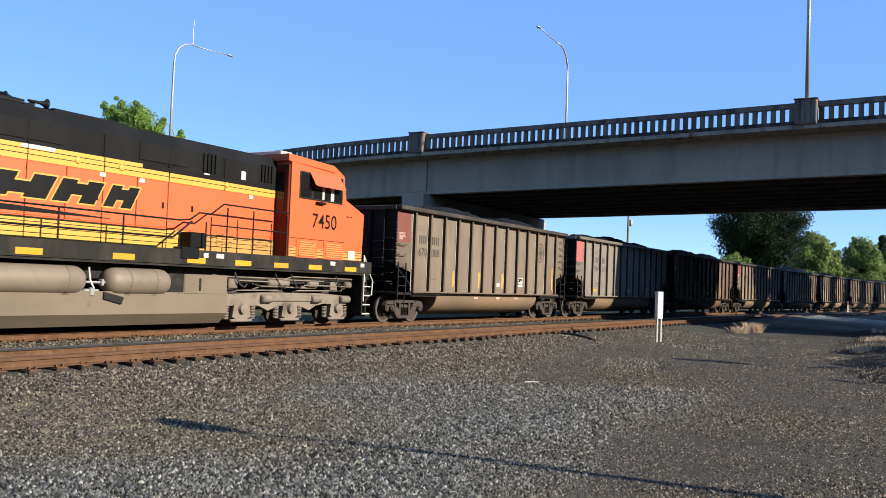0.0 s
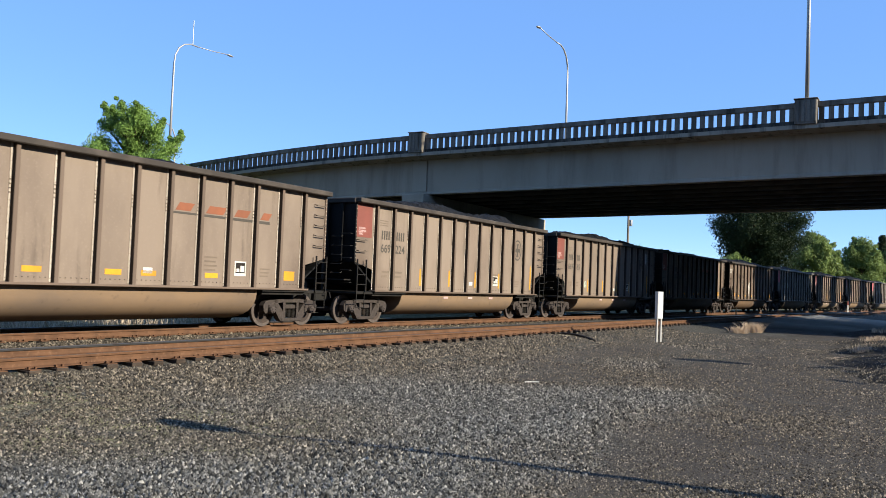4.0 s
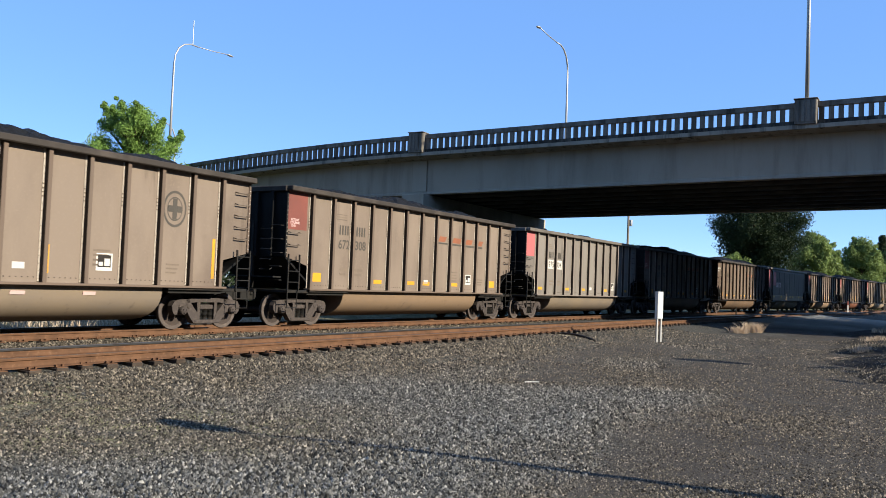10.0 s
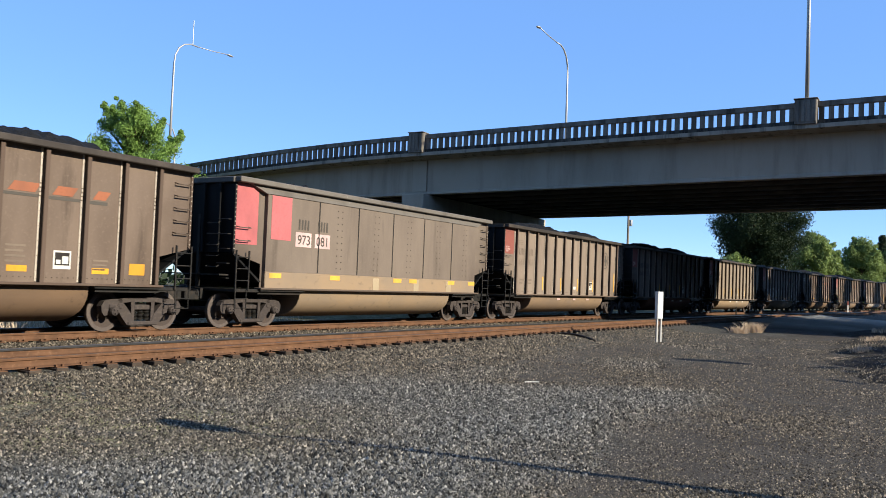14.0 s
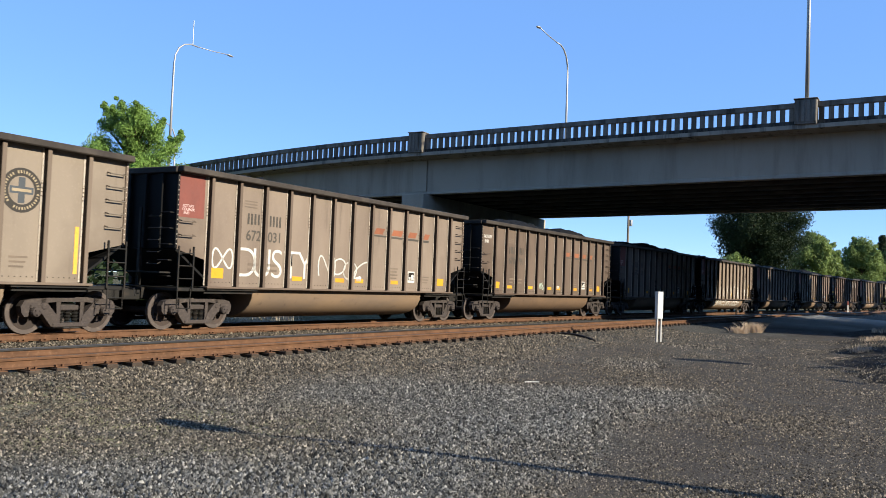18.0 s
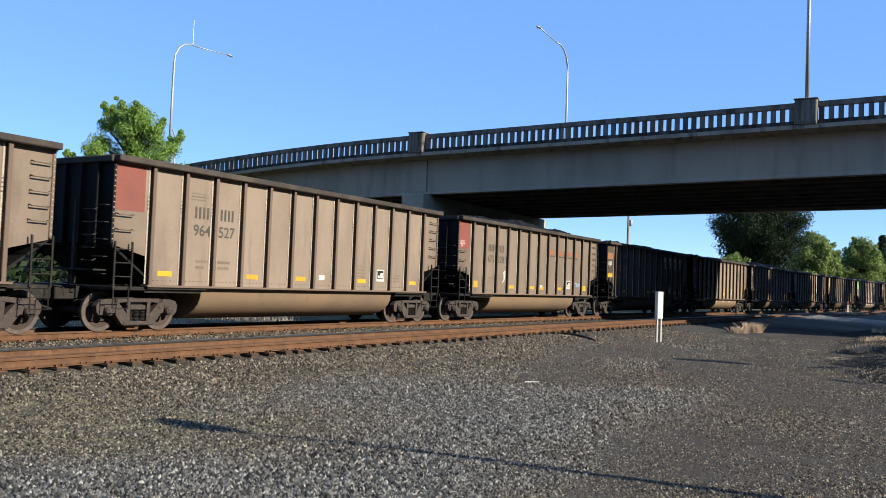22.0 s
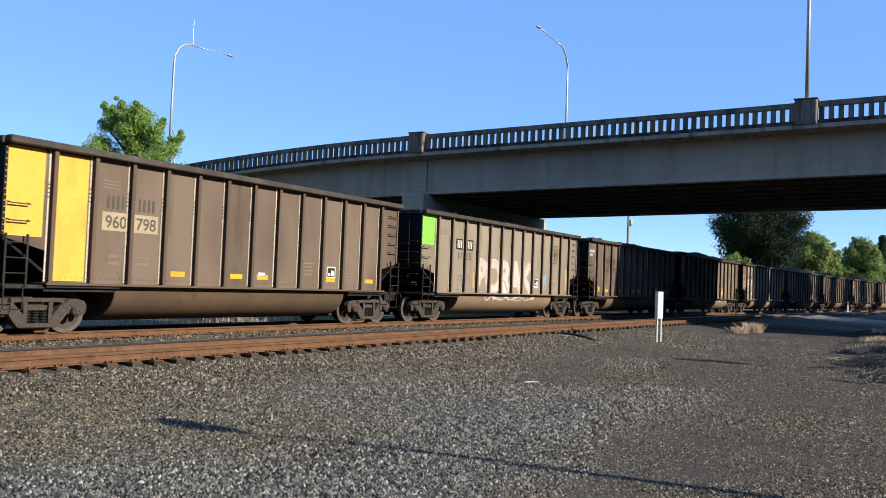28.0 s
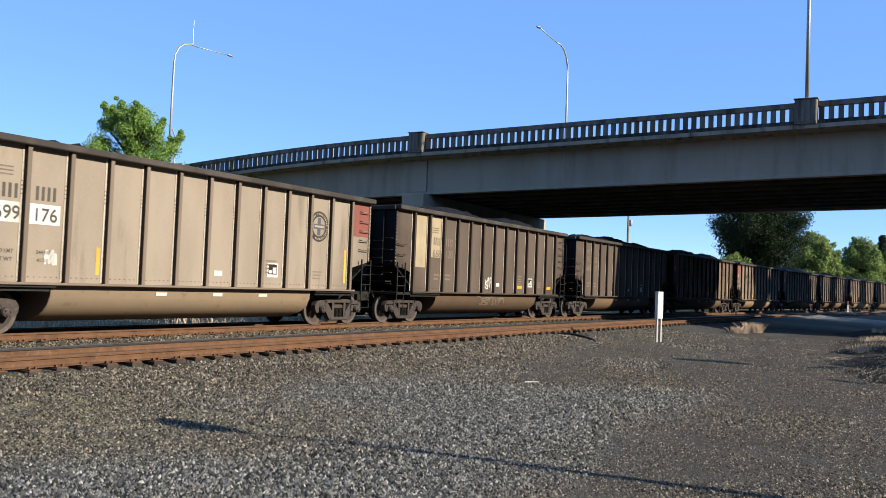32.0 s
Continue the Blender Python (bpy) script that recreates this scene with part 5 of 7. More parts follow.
    for x0, x1 in ((7.72, 7.82), (8.14, 8.30)):
        Q("sash", lambda bm, x0=x0, x1=x1: box(bm, x0, x1, CAB_Y - 0.045, CAB_Y - 0.026, 3.85, 4.36), white_rail, loco, "pale window sash")
    Q("sunshade", lambda bm: hexa(bm, [(7.25, CAB_Y - 0.30, 4.20), (8.45, CAB_Y - 0.30, 4.20), (8.62, CAB_Y - 0.28, 4.23), (7.1, CAB_Y - 0.28, 4.23), (7.15, CAB_Y - 0.02, 4.62), (8.58, CAB_Y - 0.02, 4.62), (8.6, CAB_Y, 4.66), (7.12, CAB_Y, 4.66)]), loco_orange, loco, "orange sunshade over the window")
    Q("arm_rest", lambda bm: box(bm, 7.45, 7.85, CAB_Y - 0.12, CAB_Y, 3.70, 3.77, 0.02), loco_black, loco)
    letters("road_number", "7450", 0.62, loco_black, loco, 7.93, 2.98, CAB_Y - 0.006, 0.004)
    Q("seam", slab(6.35, 9.0, 2.60, 2.615, CAB_Y - 0.001, 0.004), loco_black, loco)
    Q("cab_stripe", slab(6.32, 9.94, 2.06, 2.34, CAB_Y - 0.001, 0.006), loco_tan, loco, "dusty yellow stripe")
    for z in (2.14, 2.22, 2.30):
        Q("pinstripe", slab(6.32, 9.94, z, z + 0.014, CAB_Y - 0.008, 0.002), loco_black, loco)
    for x0 in (6.62, 7.92):
        grille = Q("grille_door", lambda bm, x0=x0: box(bm, x0, x0 + 0.98, CAB_Y - 0.025, CAB_Y, 1.98, 2.58, 0.01), loco_orange, loco)
        for j in range(7):
            Q("slat", lambda bm, x0=x0, j=j: box(bm, x0 + 0.1, x0 + 0.88, CAB_Y - 0.045, CAB_Y - 0.025, 2.10 + j * 0.065, 2.135 + j * 0.065), loco_tan, grille)
    for x0 in (3.9, 5.35):
        for j in range(5):
            Q("louvre", lambda bm, x0=x0, j=j: box(bm, x0, x0 + 0.62, HOOD_Y - 0.04, HOOD_Y - 0.012, 2.2 + j * 0.07, 2.235 + j * 0.07), loco_tan, loco)
    Q("nose_placard", slab(9.2, 9.55, 2.08, 2.36, CAB_Y - 0.009, 0.004), WHITE, loco)
    for x in (9.05, 9.24):
        Q("nose_vent", lambda bm, x=x: box(bm, x, x + 0.10, CAB_Y - 0.006, CAB_Y, 3.42, 3.46), loco_black, loco)
    # rear cab door and mirror, in the recess over the walkway
    Q("cab_door", lambda bm: box(bm, 6.22, 6.30, -1.46, -1.0, 1.75, 4.75, 0.01), shaded_door_paint, loco, "rear cab door, orange darkened for shade and grime")
    Q("door_window", lambda bm: box(bm, 6.205, 6.22, -1.32, -1.06, 3.4, 4.5), cab_glass, loco)
    # solid black boxes drawn for the step recess on the walkway
    Q("walkway_box", lambda bm: [box(bm, 2.62, 3.18, -1.40, -1.0, 2.10, 2.50, 0.02), box(bm, 2.12, 2.74, -1.615, -1.3, 1.80, 2.10, 0.02)], loco_black, loco, "solid black boxes drawn for a step recess")
    # handrails
    zr = 2.76
    posts = [(-9.3, zr), (-7.6, zr), (-5.6, zr), (-3.0, zr), (-1.3, zr), (0.4, zr), (2.1, 2.5), (3.0, 2.78), (3.75, 3.22), (4.75, 3.22), (6.15, 3.22)]
    for x, z in posts:
        Q("handrail_post", lambda bm, x=x, z=z: tube(bm, [(x, SILL_Y + 0.03, 1.66), (x, SILL_Y + 0.03, z)], 0.024, 6), loco_black, loco)
    Q("handrail", lambda bm: tube(bm, [(-10.2, SILL_Y + 0.03, zr), (-3.0, SILL_Y + 0.03, zr), (2.1, SILL_Y + 0.03, zr), (2.45, SILL_Y + 0.03, zr + 0.05), (2.75, SILL_Y + 0.03, 3.0), (3.15, SILL_Y + 0.03, 3.0), (3.6, SILL_Y + 0.03, 3.3), (4.75, SILL_Y + 0.03, 3.3), (6.2, SILL_Y + 0.03, 3.3)], 0.023, 6), loco_black, loco)
    Q("handrail", lambda bm: tube(bm, [(-10.2, SILL_Y + 0.03, 2.32), (1.9, SILL_Y + 0.03, 2.32), (2.15, SILL_Y + 0.03, 2.5), (2.5, SILL_Y + 0.03, zr)], 0.026, 6), loco_black, loco)
    Q("handrail", lambda bm: tube(bm, [(3.2, SILL_Y + 0.03, 2.72), (6.2, SILL_Y + 0.03, 2.72)], 0.02, 6), loco_black, loco)
    # front platform, steps and white grab rails
    Q("pilot", lambda bm: [box(bm, 10.0, 10.45, -1.5, 1.5, 1.45, 1.66, 0.02), box(bm, 10.40, 10.47, -1.4, 1.4, 0.25, 1.45)], blacksteel, loco)
    Q("step_side", lambda bm: box(bm, 9.98, 10.04, -1.55, -1.2, 0.30, 1.62), blacksteel, loco)
    for z in (0.32, 0.62, 0.92, 1.22):
        Q("step", lambda bm, z=z: box(bm, 10.05, 10.45, -1.56, -1.22, z, z + 0.035), white_rail, loco, "white edged step")
    for pts in ([(10.02, -1.56, 2.25), (10.06, -1.56, 1.75), (10.05, -1.57, 0.75)], [(10.02, -1.56, 2.25), (10.45, -1.56, 1.55), (10.55, -1.57, 1.42), (10.5, -1.57, 0.95)], [(10.1, -1.5, 2.1), (10.2, -1.5, 1.4)]):
        Q("grab_rail", lambda bm, pts=pts: tube(bm, pts, 0.022, 6), white_rail, loco)
    Q("nose_ladder", lambda bm: [box(bm, 10.02, 10.10, -1.0, -0.7, 1.66, 2.7), None], loco_yellow, loco)
    # tank, air reservoirs and fittings
    bm = bmesh.new()
    prism(bm, [(-1.15, 0.14), (1.15, 0.14), (1.45, 0.42), (1.45, 0.95), (-1.45, 0.95), (-1.45, 0.42)], -4.4, 3.98, "x")
    part("fuel_tank", bm, dusty_steel, loco, "sand-dusted fuel tank")
    Q("tank_box", lambda bm: box(bm, 2.42, 3.95, -1.46, -1.0, 0.90, 1.42, 0.03), dusty_steel, loco)
    Q("sight_glass", lambda bm: box(bm, 2.92, 2.98, -1.475, -1.46, 1.0, 1.32), blacksteel, loco)
    Q("tank_gap", lambda bm: box(bm, 1.92, 2.41, -1.42, -1.0, 0.95, 1.42), blacksteel, loco)
    for x0, x1 in ((-3.4, -0.46), (0.10, 1.98)):
        bm = bmesh.new()
        lathe(bm, [(x0, 0.03), (x0 + 0.02, 0.16), (x0 + 0.08, 0.25), (x0 + 0.18, 0.305), (x0 + 0.3, 0.325), (x1 - 0.3, 0.325), (x1 - 0.18, 0.305), (x1 - 0.08, 0.25), (x1 - 0.02, 0.16), (x1, 0.03)], 24, "x", (0, -1.30, 1.19))
        tank = part("air_reservoir", bm, reservoir_paint, loco, "dusty beige air reservoir", smooth=True)
        for x in (x0 + 0.55, x1 - 0.55):
            Q("strap", lambda bm, x=x: [lathe(bm, [(x, 0.325), (x + 0.001, 0.333), (x + 0.05, 0.333), (x + 0.051, 0.325)], 24, "x", (0, -1.30, 1.19)), box(bm, x - 0.05, x + 0.12, -1.45, -1.15, 0.86, 0.95)], dusty_steel, tank)
    Q("valve", lambda bm: [tube(bm, [(-0.48, -1.35, 1.15), (0.12, -1.35, 1.15)], 0.03, 8), box(bm, -0.02, 0.05, -1.42, -1.28, 1.07, 1.23, 0.015), tube(bm, [(-0.3, -1.3, 1.5), (-0.28, -1.34, 1.2), (-0.2, -1.4, 0.98)], 0.025, 6), box(bm, -0.5, -0.1, -1.45, -1.3, 0.93, 1.0, 0.02), box(bm, -0.36, -0.24, -1.48, -1.38, 0.84, 1.03, 0.02), box(bm, -0.72, -0.5, -1.44, -1.34, 0.9, 0.96, 0.015)], galv, loco)
    Q("drain_box", lambda bm: hexa(bm, [(0.0, -1.5, 0.78), (0.5, -1.5, 0.66), (0.5, -1.4, 0.66), (0.0, -1.4, 0.78), (0.0, -1.5, 0.94), (0.55, -1.5, 0.82), (0.55, -1.4, 0.82), (0.0, -1.4, 0.94)]), blacksteel, loco)
    for z, y, x0, x1 in ((1.40, -1.40, 3.6, 9.7), (1.30, -1.44, 4.3, 8.2), (1.16, -1.42, 5.2, 9.3)):
        Q("pipe", lambda bm, z=z, y=y, x0=x0, x1=x1: tube(bm, [(x0, y + 0.25, z + 0.05), (x0 + 0.08, y, z), (x0 + (x1 - x0) * 0.45, y, z - 0.02), (x0 + (x1 - x0) * 0.5, y, z + 0.06), (x1 - 0.1, y, z + 0.05), (x1, y + 0.2, z - 0.12)], 0.02, 6), loco_truck, loco)
    for x in (4.25, 5.9, 6.6, 8.75):
        Q("hose", lambda bm, x=x: tube(bm, [(x, -1.40, 1.52), (x + 0.03, -1.47, 1.32), (x + 0.14, -1.50, 1.18), (x + 0.3, -1.50, 1.12), (x + 0.42, -1.46, 1.2)], 0.022, 6), truckmat, loco)
    for x, w in ((5.55, 0.95), (7.35, 0.5), (9.2, 0.34)):
        Q("brake_cylinder", lambda bm, x=x, w=w: lathe(bm, [(x, 0.03), (x + 0.03, 0.10), (x + w - 0.03, 0.10), (x + w, 0.03)], 12, "x", (0, -1.38, 1.26)), loco_truck, loco)
    for x in (4.05, 8.5):
        Q("junction_box", lambda bm, x=x: box(bm, x, x + 0.35, -1.4, -1.1, 1.08, 1.34, 0.02), loco_truck, loco)
    loco_truck_parts(loco, 6.74)
    loco_truck_parts(loco, -7.1)
    Q("coupler", lambda bm: [box(bm, 10.45, 10.95, -0.14, 0.14, 0.76, 1.0, 0.03), box(bm, 10.9, 11.1, -0.22, 0.22, 0.70, 1.04, 0.04), box(bm, -11.1, -10.7, -0.2, 0.2, 0.7, 1.0, 0.04)], blacksteel, loco)
    CARS.append((loco, LOCO_S6))


build_loco()

# ---- the wagons, one by one from the locomotive back ----
def ring(**k):
    return dict(dict(style="ring", end=RED, bay=0, label="dusty taupe coal gondola with a round mark and red end panel"), **k)


def swoosh(**k):
    return dict(dict(style="swoosh", end=RED, bay=1, label="dusty taupe coal gondola with faded orange slanted marks"), **k)


def plain(**k):
    return dict(dict(style="plain", end=RED, bay=1, label="grey-brown coal gondola with a red end panel"), **k)


def spray(name, ink, seed, x0, x1, z0, z1, w, n, label, y=YS - 0.006, wild=1.0):
    return (name, scrawl(seed, x0, x1, z0, z1, w, n, y, wild), ink, label)


SPECS = {
    -6: ring(number="670088", strip=GOLD, strips=(2, 4, 6, 11), heap=1),
    -5: plain(number="964324", shade="grey", tub="taupe", end=PINK, rotary=False, label="pale grey coal gondola with a pink end panel", heap=0),
    -4: ring(number="668716", shade="brown", strip=GOLD, strips=(5, 9), ink=FAINT, label="brown coal gondola with sprayed tags on its belly", heap=1,
             paint=[spray("graffiti", MINT, 5, -2.35, -1.75, 1.4, 2.1, 0.05, 3, "pale sprayed tag"), spray("graffiti", GREEN, 6, 1.3, 2.0, 1.6, 2.0, 0.05, 3, "light green sprayed tag"),
                    spray("graffiti", DARK, 7, -1.6, 0.2, 0.62, 0.98, 0.035, 5, "black sprayed tag", TUB_Y), spray("graffiti", DARK, 8, 0.9, 2.6, 0.62, 0.98, 0.035, 5, "black sprayed tag", TUB_Y)]),
    -3: swoosh(number="672008", ink=FAINT, heap=2),
    -2: ring(number="669224", heap=3),
    -1: ring(number="669585", heap=0, paint=[spray("graffiti", WHITE, 11, 5.62, 5.82, 3.1, 3.75, 0.05, 3, "white sprayed squiggle"), spray("graffiti", MINT, 12, -3.75, -3.5, 1.5, 1.85, 0.04, 2, "faint sprayed circle")]),
    0: swoosh(number="672429", heap=2),
    1: swoosh(number="671646", shade="brown", end=None, rotary="end", heap=0, bay=1, strips=(0, 1, 3, 5, 6, 8, 10, 11), label="dark brown coal gondola with white sprayed letters",
              paint=[spray("graffiti", WHITE, 13, -1.6, -0.75, 1.45, 2.5, 0.06, 5, "white sprayed letters")]),
    2: plain(number="672757", shade="grey", tub="taupe", end=PINK, rotary=False, patch=WHITE, strips=(0, 3, 5, 8, 11), heap=0, paint=[spray("graffiti", WHITE, 14, -4.95, -4.7, 1.55, 1.9, 0.05, 2, "white sprayed mark")]),
    3: ring(number="669010", tub="grey", strips=(0.06, 4.62, 7.06, 9.05, 11), heap=0),
    4: swoosh(number="672308", heap=0),
    5: plain(number="975304", shade="grey", tub="grey", end=PINK, rotary=False, patch=WHITE, strips=(0, 3, 5, 8, 11), label="pale grey coal gondola with white number patches", heap=2),
    6: swoosh(number="672370", heap=0),
    7: swoosh(number="670695", shade="brown", end=None, rotary="end", strips=(0, 1, 3, 5, 6, 8, 10, 11), label="dark brown coal gondola with bright orange slanted marks", heap=1),
    8: plain(number="973081", shade="smoke", tub="sand", end=PINK, end_z=2.3, rotary=False, patch=BLUSH, strips=(), smooth=True, label="smooth-sided grey coal wagon with pink end panels", heap=2),
    9: ring(number="669803", ink=FAINT, strip=GOLD, heap=1),
    10: ring(number="668415", tub="red", pale=True, band=MOSS, strip=GOLD, strips=(3, 5, 7, 10), label="taupe coal gondola with a red-brown belly", heap=1),
    11: ring(number="699492", shade="sand", ink=GREY, ring=SLATE, strip=GOLD, strips=(2, 4, 6, 8, 11), pale=True, label="light taupe coal gondola with a dark round mark", heap=2),
    12: swoosh(number="672031", heap=2, label="taupe coal gondola with large white sprayed letters",
               words=[(c, RIBS[1] + 0.42 + 0.62 * i, 1.40, 1.20, -0.014, WHITE, 0.006) for i, c in enumerate("DUSTY")],
               paint=[spray("graffiti", WHITE, 21, -6.0, -5.3, 1.55, 2.15, 0.055, 1, "white sprayed loop"), spray("graffiti", WHITE, 20, -1.5, 0.9, 1.40, 2.15, 0.05, 4, "white sprayed loops")]),
    13: swoosh(number="670791", shade="brown", end=None, rotary="end", strips=(0, 1, 3, 5, 6, 8, 10, 11), label="dark brown coal gondola with white rotary lettering", heap=1,
               paint=[spray("graffiti", MINT, 22, -1.6, -1.2, 1.35, 1.7, 0.04, 3, "faint sprayed tag")]),
    14: swoosh(number="672038", heap=0),
    15: ring(number="669503", strip=GOLD, strips=(0, 11, 6), heap=2, label="taupe coal gondola covered in white sprayed loops",
             paint=[spray("graffiti", WHITE, 23, -5.3, 3.6, 1.15, 2.2, 0.05, 18, "large white sprayed loops"), spray("graffiti", WHITE, 24, 4.6, 5.9, 1.25, 2.0, 0.05, 5, "white sprayed letters"),
                    spray("graffiti", WHITE, 25, -4.0, 3.4, 0.55, 1.0, 0.045, 12, "white sprayed loops", TUB_Y)]),
    16: plain(number="964527", end=RED, rotary=False, strips=(0, 3, 5, 8, 11), heap=2),
    17: swoosh(number="672228", heap=0, paint=[spray("graffiti", WHITE, 26, -3.4, -2.95, 1.55, 2.15, 0.05, 4, "white sprayed tag"), spray("graffiti", SKYBLUE, 27, 4.5, 5.2, 1.5, 1.7, 0.05, 3, "blue sprayed mark")]),
    18: plain(number="668309", shade="umber", tub="umber", end=BURNT, end_z=3.16, end_top=3.52, bay=0, num_z=2.12, rot_size=0.125, rot_z=-0.2, ink=BURNT, weights=("LD LMT", "LT WT", "243900", "42300"), strips=(1, 5, 8, 10, 11), label="dark brown coal gondola with large white marks", heap=2,
              paint=[("white_mark", block_mark(RIBS[8 + i] + 0.22, 2.98, 0.56, 0.72), WHITE, "large white mark") for i in range(4)] + [("reflector", flat_rect(-HALF + 0.2, -6.42, 2.16, 2.42), YELLOW, "yellow reflective patch")]),
    19: ring(number="668912", strip=GOLD, strips=(0, 3, 6, 8, 11), heap=2),
    20: swoosh(number="671092", shade="brown", end=None, rotary="end", strips=(0, 1, 3, 5, 6, 8, 10, 11), label="brown coal gondola with faded orange slanted marks", heap=1),
    21: plain(number="960412", shade="brown", tub="brown", end=RED, ink=FAINT, strips=(7, 9, 11), label="brown streaked coal gondola with one pale rib", heap=2,
              paint=[("pale_patch", flat_rect(RIBS[i] + 0.1, RIBS[i] + 0.85, 1.15, 1.85), CREAM, "pale cleaned patch") for i in (6, 7, 9, 11)] + [("pale_rib", lambda bm: box(bm, RIBS[8] - 0.06, RIBS[8] + 0.06, YR - 0.012, YR - 0.001, SILL, TOP - 0.1), WHITE, "bare aluminium rib")]),
    22: plain(number="960798", shade="brown", tub="umber", end=GOLD, end_z=2.08, rotary=False, bay=1, patch=CREAM, ink=GREY, strips=(3, 5, 6, 9, 11), label="grey-brown coal gondola with two yellow end bays", heap=2,
              paint=[("yellow_bay", flat_rect(RIBS[0] + 0.06, RIBS[1] - 0.13, SILL + 0.04, TOP - 0.2), GOLD, "golden yellow painted bay")]),
    23: ring(number="11 55", owner_patch=True, shade="sand", tub="taupe", end=GREEN, rotary=False, strip=GOLD, bay=1, patch=None, strips=(0, 2, 4, 11), label="pale coal gondola with a green panel and pink graffiti", heap=2,
             words=[(c, RIBS[3 + i] + 0.50 + d, 1.22, 1.78, b, ink, o) for i, c in enumerate("BORAK") for d, b, ink, o in ((0.0, 0.105, WHITE, 0.0050), (0.0, 0.078, PURPLE, 0.0065), (0.0, 0.062, BLUSH, 0.0080))],
             paint=[spray("graffiti", SKYBLUE, 32, 3.2, 3.8, 1.3, 2.1, 0.04, 4, "pale blue sprayed tag"),
                    spray("graffiti", WHITE, 33, -2.2, 2.4, 0.80, 0.98, 0.022, 7, "white sprayed scribble", TUB_Y)]),
    24: swoosh(number="670595", shade="brown", end=None, rotary="end", ink=CHAR, strips=(0, 1, 3, 5, 6, 8, 10, 11), label="dark brown coal gondola with faint purple sprayed letters", heap=2,
               paint=[spray("graffiti", PURPLE, 34, -4.0, 3.4, 1.7, 2.3, 0.06, 7, "faint purple sprayed letters")]),
    25: ring(number="669090", shade="smoke", tub="taupe", strip=GOLD, strips=(1, 4, 6, 8, 11), heap=0),
    26: ring(number="699176", shade="sand", tub="sand", weights=("LD LMT", "LT WT", "244300", "41700"), end_rear=RED, strip=GOLD, patch=WHITE, strips=(0, 2, 11), pale=True, label="light taupe coal gondola with red panels at both ends", heap=2,
             paint=[spray("graffiti", WHITE, 35, -4.6, -4.35, 1.5, 1.8, 0.05, 3, "small white sprayed mark")]),
    27: plain(number="668120", shade="umber", tub="umber", end=None, rotary=False, ink=FAINT, strips=(8, 11), label="dark umber coal gondola with a cream painted bay", heap=1,
              paint=[("cream_bay", flat_rect(RIBS[0] + 0.06, RIBS[1] - 0.13, 2.0, TOP - 0.2), CREAM, "pale cream painted bay"), ("cream_bay", flat_rect(RIBS[1] + 0.06, RIBS[2] - 0.13, 2.4, TOP - 0.2), CREAM, "cream painted bay"),
                     spray("graffiti", FAINT, 36, -1.2, 1.2, 0.6, 0.95, 0.05, 5, "faint sprayed letters", TUB_Y), spray("graffiti", WHITE, 37, -0.6, 0.0, 1.3, 1.8, 0.05, 3, "white sprayed tag")]),
    28: ring(number="668930", shade="umber", tub="brown", end=None, rotary=False, ink=FAINT, strips=(), ring=FAINT, label="dark brown coal gondola with a faint round mark", heap=0),
}
for k in range(29, 36):
    SPECS[k] = (ring if k % 2 else swoosh)(number="67%d" % (1210 + 317 * k), shade="brown" if k % 3 else "taupe", heap=k % 4)


def build_train():
    for k in sorted(SPECS):
        spec = SPECS[k]
        CARS.append(gondola(k, spec))


build_train()

# ---- lamps, posts, plants ----
street_lamp(-23.4, 0.16, 10.4, math.atan2(0.869, 0.495), "tall galvanised street lamp with an aerial on the bridge", True)
street_lamp(23.95, 0.16, 9.7, math.atan2(0.869, 0.495), "tall galvanised street lamp on the bridge parapet")
street_lamp(-42.2, 18.1, 10.2, math.atan2(-0.869, -0.495), "far galvanised street lamp behind the tree", z0=7.6)
street_lamp(3.2, 18.1, 10.1, math.atan2(-0.869, -0.495), "tall galvanised street lamp with a curved arm", z0=11.3)

bark = mat("grey_brown_bark", (0.12, 0.09, 0.065), 0.9, 0, [((0.06, 0.045, 0.035), 5, 0.45, 0.7, (3, 3, 1))], 0.2, 12)


def leaf_mat(name, c, c2):
    m = mat(name, c, 0.55, 0, [(c2, 0.35, 0.4, 0.7, ALL), (tuple(v * 1.35 for v in c), 2.5, 0.5, 0.75, ALL)], 0.0, 10)
    N, Lk = m.node_tree.nodes, m.node_tree.links
    b = N["Principled BSDF"]
    t = N.new("ShaderNodeBsdfTranslucent")
    Lk.new(b.inputs["Base Color"].links[0].from_socket, t.inputs["Color"])
    x = N.new("ShaderNodeMixShader")
    x.inputs[0].default_value = 0.3
    Lk.new(b.outputs[0], x.inputs[1])
    Lk.new(t.outputs[0], x.inputs[2])
    Lk.new(x.outputs[0], N["Material Output"].inputs["Surface"])
    return m


leaf_green = leaf_mat("bright_green_leaves", (0.27, 0.43, 0.10), (0.125, 0.215, 0.05))
leaf_dark = leaf_mat("dark_green_leaves", (0.034, 0.054, 0.022), (0.016, 0.028, 0.012))
leaf_mid = leaf_mat("summer_green_leaves", (0.075, 0.105, 0.032), (0.04, 0.062, 0.02))
leaf_willow = leaf_mat("grey_green_leaves", (0.29, 0.38, 0.12), (0.13, 0.19, 0.06))


